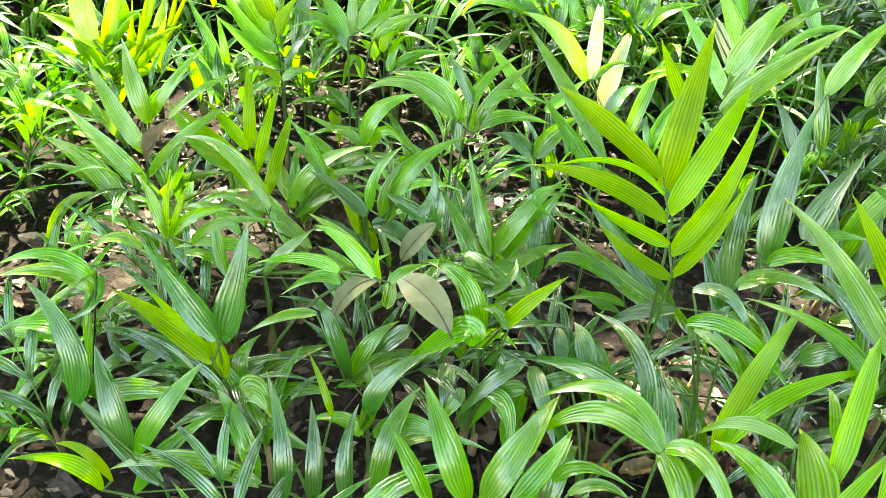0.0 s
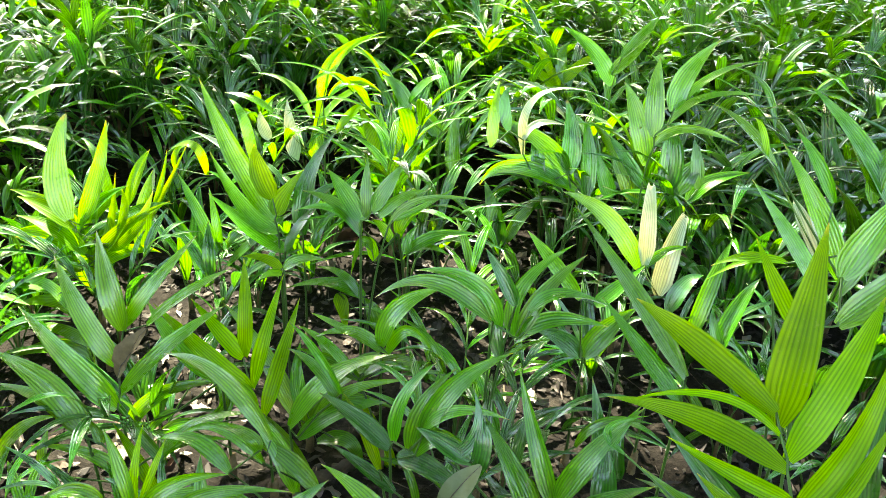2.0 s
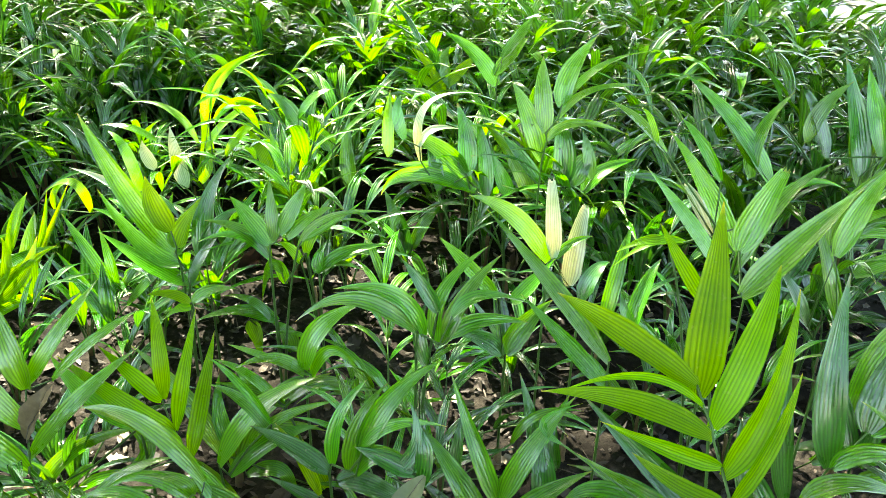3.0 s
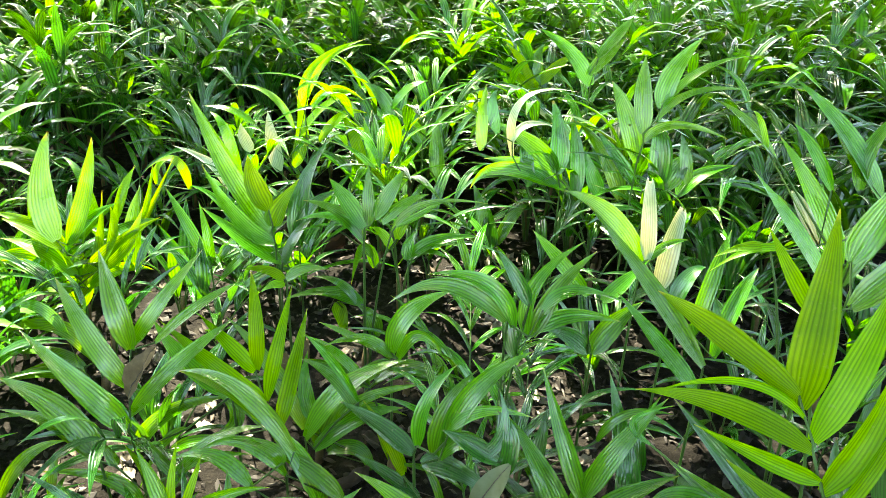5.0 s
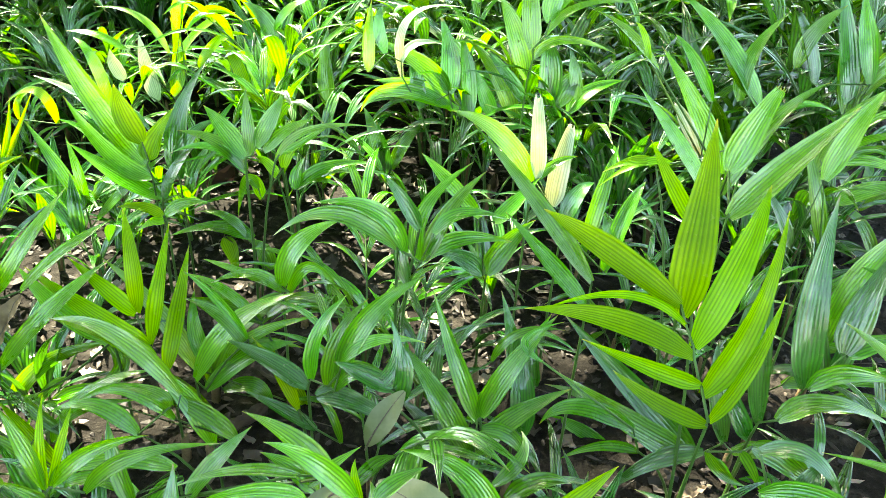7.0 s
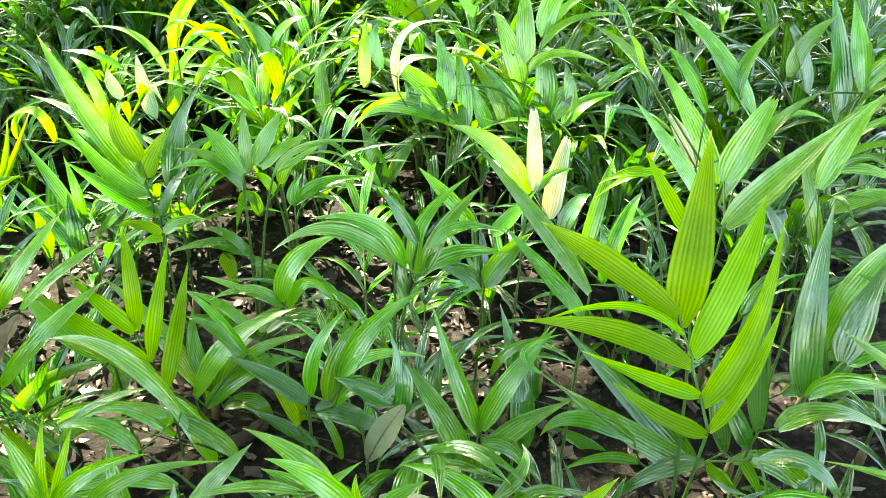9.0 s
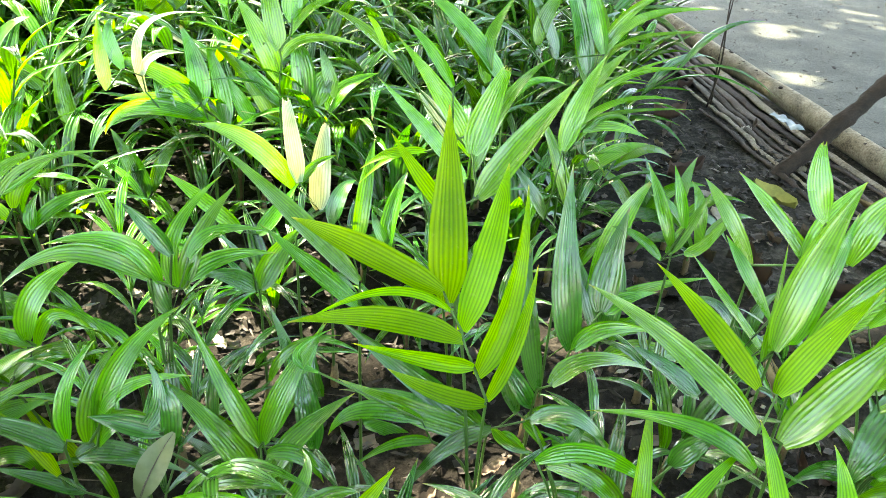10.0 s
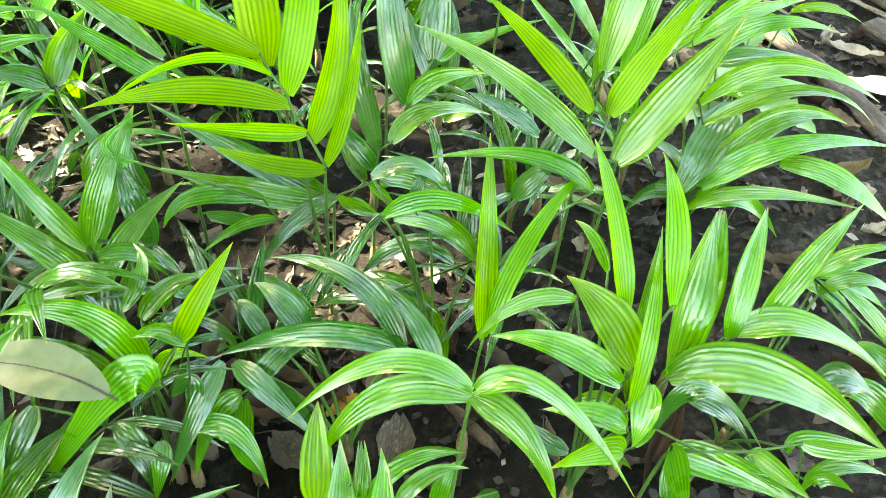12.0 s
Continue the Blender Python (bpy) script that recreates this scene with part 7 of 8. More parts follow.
f = rachis(p, (1.421, 1.893, 0.090), (1.436, 1.888, 0.091), (1.445, 1.885, 0.082), (1.438, 1.887, 0.073), (1.453, 1.881, 0.074))
blade(f, (1.421, 1.893, 0.090), (1.373, 1.932, 0.200), (1.327, 1.989, 0.232), 0.044, "d")
blade(f, (1.436, 1.888, 0.091), (1.449, 1.909, 0.201), (1.492, 1.943, 0.267), 0.041, "m")
blade(f, (1.445, 1.885, 0.082), (1.522, 1.869, 0.168), (1.616, 1.857, 0.162), 0.041, "m")
blade(f, (1.438, 1.887, 0.073), (1.343, 1.921, 0.113), (1.256, 1.953, 0.064), 0.039, "d")
blade(f, (1.453, 1.881, 0.074), (1.507, 1.861, 0.121), (1.577, 1.833, 0.049), 0.039, "d")
p = seedling((1.339, 0.952), "glossy dark green palm seedling with long pleated blades")
f = rachis(p, (1.332, 0.933, 0.099), (1.336, 0.932, 0.099), (1.341, 0.930, 0.100), (1.335, 0.932, 0.085), (1.351, 0.926, 0.079), (1.357, 0.924, 0.114))
blade(f, (1.332, 0.933, 0.099), (1.284, 0.969, 0.188), (1.234, 1.020, 0.198), 0.041, "m")
blade(f, (1.336, 0.932, 0.099), (1.337, 0.958, 0.184), (1.332, 1.008, 0.249), 0.038, "d")
blade(f, (1.341, 0.930, 0.100), (1.385, 0.925, 0.180), (1.479, 0.912, 0.161), 0.041, "l")
blade(f, (1.335, 0.932, 0.085), (1.259, 0.959, 0.123), (1.204, 0.976, 0.053), 0.038, "d")
blade(f, (1.351, 0.926, 0.079), (1.416, 0.899, 0.100), (1.508, 0.860, 0.003), 0.042, "m")
blade(f, (1.357, 0.924, 0.114), (1.417, 0.923, 0.219), (1.533, 0.919, 0.233), 0.037, "m")
p = seedling((1.321, 1.332), "glossy dark green palm seedling with long pleated blades")
f = rachis(p, (1.314, 1.313, 0.093), (1.320, 1.311, 0.093), (1.327, 1.309, 0.086), (1.313, 1.314, 0.085))
blade(f, (1.314, 1.313, 0.093), (1.262, 1.348, 0.184), (1.217, 1.393, 0.186), 0.041, "d")
blade(f, (1.320, 1.311, 0.093), (1.333, 1.328, 0.184), (1.392, 1.345, 0.221), 0.039, "d")
blade(f, (1.327, 1.309, 0.086), (1.387, 1.287, 0.142), (1.462, 1.259, 0.086), 0.037, "m")
blade(f, (1.313, 1.314, 0.085), (1.242, 1.338, 0.105), (1.190, 1.354, 0.043), 0.034, "d")
p = seedling((1.033, 1.415), "glossy dark green palm seedling with long pleated blades")
f = rachis(p, (1.026, 1.396, 0.093), (1.032, 1.394, 0.093), (1.038, 1.392, 0.086), (1.021, 1.398, 0.077))
blade(f, (1.026, 1.396, 0.093), (0.995, 1.435, 0.191), (0.985, 1.488, 0.260), 0.045, "d")
blade(f, (1.032, 1.394, 0.093), (1.057, 1.416, 0.206), (1.067, 1.469, 0.285), 0.041, "d")
blade(f, (1.038, 1.392, 0.086), (1.104, 1.375, 0.151), (1.181, 1.362, 0.131), 0.036, "m")
blade(f, (1.021, 1.398, 0.077), (0.956, 1.421, 0.105), (0.899, 1.439, 0.043), 0.034, "d")
p = seedling((1.415, 0.466), "large fresh green palm seedling with broad glossy blades")
f = rachis(p, (1.406, 0.448, -0.016), (1.331, 0.485, 0.167), (1.163, 0.569, 0.322), (1.180, 0.561, 0.292), (1.377, 0.462, 0.060))
blade(f, (1.406, 0.448, -0.016), (1.329, 0.500, 0.071), (1.301, 0.540, 0.037), 0.057, "l")
blade(f, (1.331, 0.485, 0.167), (1.273, 0.535, 0.241), (1.242, 0.587, 0.261), 0.032, "l")
blade(f, (1.163, 0.569, 0.322), (1.198, 0.560, 0.361), (1.264, 0.542, 0.362), 0.022, "l")
blade(f, (1.180, 0.561, 0.292), (1.219, 0.541, 0.324), (1.281, 0.509, 0.283), 0.023, "m")
blade(f, (1.377, 0.462, 0.060), (1.323, 0.508, 0.149), (1.307, 0.550, 0.138), 0.034, "m")
p = seedling((1.343, 1.974), "glossy dark green palm seedling with long pleated blades")
f = rachis(p, (1.339, 1.955, 0.082), (1.353, 1.952, 0.092), (1.370, 1.948, 0.083), (1.341, 1.954, 0.069), (1.364, 1.950, 0.074))
blade(f, (1.339, 1.955, 0.082), (1.275, 1.986, 0.185), (1.214, 2.032, 0.202), 0.044, "l")
blade(f, (1.353, 1.952, 0.092), (1.379, 1.969, 0.180), (1.368, 2.013, 0.247), 0.038, "d")
blade(f, (1.370, 1.948, 0.083), (1.439, 1.947, 0.170), (1.543, 1.950, 0.173), 0.042, "m")
blade(f, (1.341, 1.954, 0.069), (1.256, 1.972, 0.113), (1.183, 1.987, 0.064), 0.042, "d")
blade(f, (1.364, 1.950, 0.074), (1.431, 1.935, 0.096), (1.519, 1.914, 0.048), 0.042, "m")
p = seedling((1.427, 1.778), "glossy dark green palm seedling with long pleated blades")
f = rachis(p, (1.423, 1.758, 0.087), (1.434, 1.756, 0.087), (1.444, 1.754, 0.079), (1.427, 1.757, 0.070))
blade(f, (1.423, 1.758, 0.087), (1.360, 1.790, 0.191), (1.313, 1.835, 0.212), 0.044, "m")
blade(f, (1.434, 1.756, 0.087), (1.435, 1.780, 0.193), (1.421, 1.828, 0.252), 0.039, "l")
blade(f, (1.444, 1.754, 0.079), (1.506, 1.753, 0.169), (1.592, 1.759, 0.162), 0.041, "m")
blade(f, (1.427, 1.757, 0.070), (1.337, 1.776, 0.116), (1.273, 1.789, 0.061), 0.041, "d")
p = seedling((1.425, 2.350), "glossy dark green palm seedling with long pleated blades")
f = rachis(p, (1.421, 2.331, 0.061), (1.430, 2.329, 0.061), (1.440, 2.327, 0.058), (1.422, 2.330, 0.051))
blade(f, (1.421, 2.331, 0.061), (1.357, 2.362, 0.170), (1.293, 2.408, 0.183), 0.041, "l")
blade(f, (1.430, 2.329, 0.061), (1.440, 2.351, 0.171), (1.429, 2.398, 0.232), 0.038, "m")
blade(f, (1.440, 2.327, 0.058), (1.521, 2.317, 0.134), (1.622, 2.308, 0.104), 0.038, "l")
blade(f, (1.422, 2.330, 0.051), (1.344, 2.346, 0.087), (1.277, 2.359, 0.033), 0.038, "d")
fallen_leaf((0.193, 0.903, 0.284), (0.212, 0.916, 0.324), (0.236, 0.954, 0.345), 0.037, GREY_LEAF, "broad withered grey-green leaf caught among the seedlings")
fallen_leaf((0.343, 0.707, 0.329), (0.295, 0.738, 0.357), (0.227, 0.793, 0.335), 0.055, GREY_LEAF, "broad withered grey-green leaf caught among the seedlings")
fallen_leaf((0.191, 0.802, 0.316), (0.154, 0.767, 0.303), (0.131, 0.748, 0.249), 0.033, GREY_LEAF, "broad withered grey-green leaf caught among the seedlings")
fallen_leaf((-0.412, 1.005, 0.290), (-0.396, 1.018, 0.333), (-0.387, 1.058, 0.362), 0.033, BROWN_LEAF, "brown curled dry leaf caught among the seedlings")
fallen_leaf((0.960, 0.826, 0.504), (0.959, 0.804, 0.484), (0.973, 0.792, 0.449), 0.011, BROWN_LEAF, "brown curled dry leaf caught among the seedlings")
fallen_leaf((0.966, 0.822, 0.501), (0.970, 0.802, 0.483), (0.977, 0.796, 0.459), 0.008, BROWN_LEAF, "brown curled dry leaf caught among the seedlings")

bm = bmesh.new()
drop_rng = random.Random(5)
for at in DROPS:
    size = drop_rng.uniform(0.0008, 0.0019)
    made = bmesh.ops.create_icosphere(bm, subdivisions=2, radius=size)
    for v in made["verts"]:
        v.co = at + Vector((v.co.x, v.co.y, v.co.z * 0.7 + 0.0006))
tagged(part("water_drops", bm, WATER), "small clear water drops lying on the blades", "water drops", kind="stuff")

# seedlings between and behind them
rng = random.Random(11)
VARIANTS = []
for v in range(10):
    tall = (0.20, 0.26, 0.32, 0.24, 0.30, 0.18, 0.28, 0.22, 0.34, 0.25)[v]
    tones = ("dm", "d", "dmm", "dm", "ddm", "dm", "m", "dm", "dm", "dd")[v]
    VARIANTS.append((palm_plan(100 + v, tall, tones), tall))


def seedling_spots(x0, x1, y0, y1, gap, seed):
    rng = random.Random(seed)
    spots = []
    y = y0
    while y < y1:
        x = x0 + rng.uniform(0, gap)
        while x < x1:
            spots.append((x + rng.uniform(-0.35, 0.35) * gap, y + rng.uniform(-0.35, 0.35) * gap))
            x += gap
        y += gap * 0.9
    return spots


def in_bed(x, y):
    edge = 1.42 if y < 1.5 else 1.32 if y < 2.4 else min(1.85, 1.32 + (y - 2.4) * 0.7)
    return x < edge


def sparse(x, y):
    """The open sunlit hollows, where only low seedlings stand."""
    return ((x + 1.15) / 0.5) ** 2 + ((y - 1.85) / 0.5) ** 2 < 1 or (x + 0.85) ** 2 + (y - 2.65) ** 2 < 0.12


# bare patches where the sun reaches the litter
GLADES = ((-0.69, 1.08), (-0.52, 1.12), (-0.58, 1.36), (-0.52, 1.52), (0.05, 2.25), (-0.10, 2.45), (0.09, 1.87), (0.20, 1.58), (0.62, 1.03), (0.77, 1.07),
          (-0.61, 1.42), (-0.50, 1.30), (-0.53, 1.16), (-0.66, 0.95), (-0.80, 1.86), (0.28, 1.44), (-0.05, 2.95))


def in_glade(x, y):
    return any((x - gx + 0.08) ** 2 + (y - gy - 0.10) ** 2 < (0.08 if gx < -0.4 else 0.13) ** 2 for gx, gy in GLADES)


LABELS = ("glossy dark green palm seedling with pleated blades", "green palm seedling with arching pleated blades")
originals = []
near = 0
for x, y in sorted(seedling_spots(-2.6, 2.0, 0.45, 3.5, 0.225, 5), key=lambda p: p[1] < 0.95):
    if not in_bed(x, y) or x < -0.35 - 0.62 * y or any((x - a) ** 2 + (y - b) ** 2 < r * r * 0.6 for a, b, r in TAKEN):
        continue
    v = rng.randrange(10)
    if in_glade(x, y) or (y < 0.8 and x > 0.3) or (y < 1.9 and rng.random() < 0.12):
        continue
    low = 0.56 if y < 0.95 else 0.64 if y < 1.75 else 0.62 if sparse(x, y) else 0.85 if y < 2.2 else 1.1
    pose_here = pose(x, y, bed_height(x, y), rng.uniform(-5, 5), rng.uniform(-5, 5), rng.uniform(0, 360))
    if len(originals) < 10 and y > 0.95 and not sparse(x, y):
        v = len(originals)
        plan, tall = VARIANTS[v]
        thing = palm_thing("palm_seedling", plan, tall, LABELS[v % 2])
        thing.matrix_basis = pose_here
        originals.append(thing)
    else:
        thing = copy_thing(originals[v % len(originals)], pose_here)
    k = rng.uniform(0.85, 1.15) * low
    thing.scale = (k, k, k)
    near += 1


def far_palms(name, spots, seed, least, most):
    """Seedlings too far off to be told apart, as one sheet of real blades."""
    rng = random.Random(seed)
    sets = {"d": ([], [], []), "m": ([], [], []), "l": ([], [], []), "y": ([], [], [])}
    for x, y in spots:
        plan, tall = VARIANTS[rng.randrange(10)]
        k = rng.uniform(least, most)
        m = pose(x, y, 0, rng.uniform(-6, 6), rng.uniform(-6, 6), rng.uniform(0, 360)) @ Matrix.Scale(k, 4)
        for curve, rachis, specs in plan:
            for base, tip, width, bulge, tone in specs:
                verts, faces, uvs = sets["m" if tone == "d" and rng.random() < 0.8 else tone]
                ln = (tip - base).length
                mm = m @ aim(base, tip, face_for(base, tip))
                for i in range(5):
                    s = i / 4
                    w = 1.15 * width * (0.35, 0.95, 1.0, 0.75, 0.04)[i]
                    z = 4 * bulge * ln * s * (1 - s)
                    n0 = len(verts)
                    for u in (-0.5, 0.0, 0.5):
                        verts.append(mm @ Vector((u * w, ln * s, z + abs(u) * w * 0.35)))
                        uvs.append((3 * u + 1.5, s))
                    if i:
                        faces += [(n0 - 3, n0 - 2, n0 + 1, n0), (n0 - 2, n0 - 1, n0 + 2, n0 + 1)]
    holder = new(name)
    for tone, (verts, faces, uvs) in sets.items():
        me = bpy.data.meshes.new("blades")
        me.from_pydata(verts, [], faces)
        layer = me.uv_layers.new(name="UVMap")
        for loop in me.loops:
            layer.data[loop.index].uv = uvs[loop.vertex_index]
        for f in me.polygons:
            f.use_smooth = True
        me.materials.append(TONES[tone])
        ob = new("blades", me)
        ob.parent = holder
        tagged(ob, kind="stuff")
    return tagged(holder, "dense far rows of green palm seedlings", "palm seedlings", kind="stuff")


spots = [p for p in seedling_spots(-7.0, 3.2, 3.4, 9.5, 0.19, 8) if p[0] < log_x(p[1]) - (0.72 if p[1] < 11 else -0.5) and p[0] > -0.6 - 0.75 * p[1]]
beside = [p for p in seedling_spots(-5.0, -0.2, 0.6, 3.6, 0.22, 9) if p[0] < -0.35 - 0.62 * p[1] and not sparse(*p)]
far_palms("far_palm_seedlings", spots, 4, 0.95, 1.35)
far_palms("outer_palm_seedlings", beside, 6, 0.8, 1.1)
low = [p for p in seedling_spots(-2.2, -0.2, 1.2, 3.2, 0.2, 10) if p[0] < -0.35 - 0.62 * p[1] and sparse(*p)]
far_palms("low_palm_seedlings", low, 7, 0.45, 0.62)

# ---- fallen leaves on the soil ----
def litter_mesh(name, length, width, curl, seed):
    rng = random.Random(seed)
    verts, faces = [], []
    n, m = 9, 4
    for i in range(n + 1):
        s = i / n
        w = width * math.sin(math.pi * (0.04 + 0.92 * s)) ** 0.8 * (1 + 0.12 * rng.uniform(-1, 1))
        for k in range(m + 1):
            u = k / m * 2 - 1
            verts.append((u * w / 2, length * (s - 0.5), curl * length * (abs(u) ** 1.5 * 0.5 + (s - 0.5) ** 2) + 0.006 * rng.uniform(-1, 1)))
    for i in range(n):
        for k in range(m):
            a = i * (m + 1) + k
            faces.append((a, a + 1, a + m + 2, a + m + 1))
    me = bpy.data.meshes.new(name)
    me.from_pydata(verts, [], faces)
    for f in me.polygons:
        f.use_smooth = True
    return me


rng = random.Random(21)
LITTER_MESHES = []
for v in range(8):
    me = litter_mesh("dry_leaf", rng.uniform(0.05, 0.11), rng.uniform(0.016, 0.036), rng.uniform(0.2, 0.7), v)
    me.materials.append(LITTER if v % 3 else LITTER_DARK)
    LITTER_MESHES.append(me)


def drop_leaf(x, y, v, turn, size=1.0, label="curled brown dry leaf lying on the soil"):
    ob = new("dry_leaf", LITTER_MESHES[v])
    ob.matrix_basis = pose(x, y, bed_height(x, y) + 0.006, rng.uniform(-14, 14), rng.uniform(-14, 14), turn) @ Matrix.Scale(size, 4)
    return tagged(ob, label, "dry leaf", "fallen leaves on the soil")


for k in range(150):
    if k > 100:
        x, y = rng.uniform(0.2, 1.5), rng.uniform(0.45, 1.1)
    elif k < 70:
        x, y = rng.uniform(-0.7, 1.9), rng.uniform(0.4, 2.6)
    else:
        x, y = rng.uniform(1.5, 2.45), rng.uniform(0.3, 4.0)
    drop_leaf(x, y, rng.randrange(8), rng.uniform(0, 360), rng.uniform(0.6, 1.4))


# ---- singled-out litter and weeds by the bed's edge ----
def flat_leaf(x, y, turn, length, width, mat, label, lift=0.0, curl=0.2):
    me = litter_mesh("dry_leaf", length, width, curl, int(x * 100) + int(y * 10))
    me.materials.append(mat)
    ob = new("dry_leaf", me)
    ob.matrix_basis = pose(x, y, bed_height(x, y) + 0.012 + lift, rng.uniform(-8, 8), rng.uniform(-8, 8), turn)
    return tagged(ob, label, "dry leaf", "fallen leaves on the soil")


flat_leaf(2.08, 1.18, 60, 0.17, 0.09, PALE_LEAF, "large bleached dry leaf lying beside the grey stalk", 0.01, 0.1)
flat_leaf(2.17, 1.33, 40, 0.14, 0.04, PALE_LEAF, "narrow bleached dry leaf on the litter")
flat_leaf(2.24, 1.16, 110, 0.12, 0.05, PALE_LEAF, "bleached dry leaf against the log")
flat_leaf(1.90, 1.10, 20, 0.08, 0.045, LITTER, "grey-brown curled leaf on damp soil", 0.0, 0.4)
flat_leaf(1.76, 0.95, 75, 0.11, 0.025, BROWN_LEAF, "rolled brown leaf lying on damp soil", 0.0, 0.5)
flat_leaf(1.70, 0.99, 10, 0.05, 0.03, PALE_LEAF, "small bleached leaf on damp soil")
flat_leaf(0.61, 0.80, 100, 0.055, 0.028, ORANGE_LEAF, "orange-yellow fallen leaf on dark soil", 0.005)
flat_leaf(0.68, 0.83, 130, 0.08, 0.035, BROWN_LEAF, "reddish-brown fallen leaf under a seedling")
flat_leaf(0.66, 0.71, 150, 0.09, 0.055, HUSK, "tattered grey leaf decaying on the soil", 0.0, 0.3)
flat_leaf(0.52, 0.76, 30, 0.08, 0.05, HUSK, "crumpled grey leaf decaying on the soil", 0.0, 0.4)
flat_leaf(0.42, 0.84, 75, 0.11, 0.05, LITTER, "grey-brown crumpled leaf on dark soil", 0.0, 0.4)
flat_leaf(0.77, 0.70, 20, 0.13, 0.022, LITTER, "dry split strap of palm leaf on soil", 0.004)
flat_leaf(0.80, 0.71, 12, 0.12, 0.018, LITTER, "dry split strap of palm leaf on soil", 0.004)
flat_leaf(1.89, 2.12, 25, 0.16, 0.09, YELLOW_LEAF, "yellowing broad leaf leaning by the pole's foot", 0.02, 0.3)
flat_leaf(1.72, 2.18, 80, 0.12, 0.05, PALE_LEAF, "bleached dry leaf on the dark soil")
flat_leaf(1.68, 2.02, 20, 0.13, 0.06, PALE_LEAF, "broad bleached dry leaf on the dark soil")
flat_leaf(2.22, 2.02, 20, 0.20, 0.035, BROWN_LEAF, "long brown sheath piece beside the stalks", 0.01, 0.15)
flat_leaf(2.03, 1.86, 5, 0.10, 0.018, PALE_LEAF, "thin bleached leaf strip on the litter")
flat_leaf(2.1, 1.8, 60, 0.09, 0.02, PALE_LEAF, "thin bleached leaf strip on the litter")
flat_leaf(1.45, 2.40, 60, 0.12, 0.06, BROWN_LEAF, "reddish dry leaf standing among the seedlings", 0.05, 0.3)
# litter scraps, mostly in a pale colour that adds to the sun flecks' brightness
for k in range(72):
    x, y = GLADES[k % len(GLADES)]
    flat_leaf(x + rng.uniform(-0.09, 0.09), y + rng.uniform(-0.07, 0.07), rng.uniform(0, 360), rng.uniform(0.03, 0.07), rng.uniform(0.012, 0.03), rng.choice((PALE_LEAF, PALE_LEAF, LITTER)), "scrap of dry leaf coloured pale to brighten a sun fleck", 0.0, rng.uniform(0.1, 0.5))
for k in range(30):
    flat_leaf(rng.uniform(1.6, 2.35), rng.uniform(0.6, 1.5), rng.uniform(0, 360), rng.uniform(0.03, 0.08), rng.uniform(0.015, 0.04), rng.choice((PALE_LEAF, PALE_LEAF, HUSK)), "bleached scrap of dry leaf by the bed's edge", 0.0, rng.uniform(0.1, 0.5))
for k in range(48):
    flat_leaf(rng.uniform(1.12, 1.75), rng.uniform(0.45, 1.45), rng.uniform(0, 360), rng.uniform(0.025, 0.075), rng.uniform(0.012, 0.035), rng.choice((PALE_LEAF, LITTER, LITTER, HUSK)), "small broken piece of dry leaf on damp soil", 0.0, rng.uniform(0.1, 0.5))
for k in range(26):
    x = rng.uniform(1.6, 2.3)
    flat_leaf(x, rng.uniform(0.7, 3.3), rng.uniform(0, 360), rng.uniform(0.04, 0.09), rng.uniform(0.015, 0.04), rng.choice((PALE_LEAF, LITTER, HUSK, LITTER)), "bleached scrap of dry leaf by the bed's edge", 0.0, rng.uniform(0.1, 0.5))


def weed(x, y, leaves, spread, size, label, jagged=0.0):
    """A small broad-leaved weed."""
    plant = new("weed")
    plant.location = (x, y, bed_height(x, y))
    for k in range(leaves):
        a = k * 2.4 + x * 5
        h, r = rng.uniform(0.06, 0.14), spread * rng.uniform(0.5, 1.0)
        tip = Vector((math.cos(a) * r, math.sin(a) * r, h))
        bm = bmesh.new()
        tube(bm, bezier((0, 0, 0), (tip.x * 0.3, tip.y * 0.3, h * 0.9), tip, 6), [0.0028, 0.0026, 0.0024, 0.0022, 0.002, 0.0018, 0.0015], 5)
        part("leaf_stalk", bm, STEM, plant)
        bm = bmesh.new()
        rows, n = [], 14
        length = size * rng.uniform(0.8, 1.2)
        for i in range(n + 1):
            s = i / n
            w = length * 0.34 * math.sin(math.pi * min(1, 0.12 + s * 0.88)) ** 0.8 * (1 + jagged * (i % 2 - 0.5))
            rows.append([bm.verts.new((u * w, length * s, 0.25 * w * abs(u) - 0.35 * length * s * s)) for u in (-1, -0.5, 0, 0.5, 1)])
        for r0, r1 in zip(rows, rows[1:]):
            for q in range(4):
                bm.faces.new((r0[q], r0[q + 1], r1[q + 1], r1[q]))
        leaf = part("leaf", bm, WEED, plant)
        leaf.matrix_basis = Matrix.Translation(tip) @ Euler((rng.uniform(-0.1, 0.3), rng.uniform(-0.3, 0.3), a - math.pi / 2)).to_matrix().to_4x4()
    return tagged(plant, label, "weed", "weeds by the bed's edge")


weed(1.62, 1.16, 6, 0.05, 0.11, "small soft weed with jagged pale green leaves", 0.28)
weed(1.86, 1.40, 5, 0.05, 0.08, "small soft weed with jagged pale green leaves", 0.28)
weed(2.62, 2.00, 5, 0.06, 0.09, "low weed with heart-shaped leaves beside the log")
weed(2.72, 1.72, 5, 0.06, 0.08, "low weed with heart-shaped leaves beside the log")

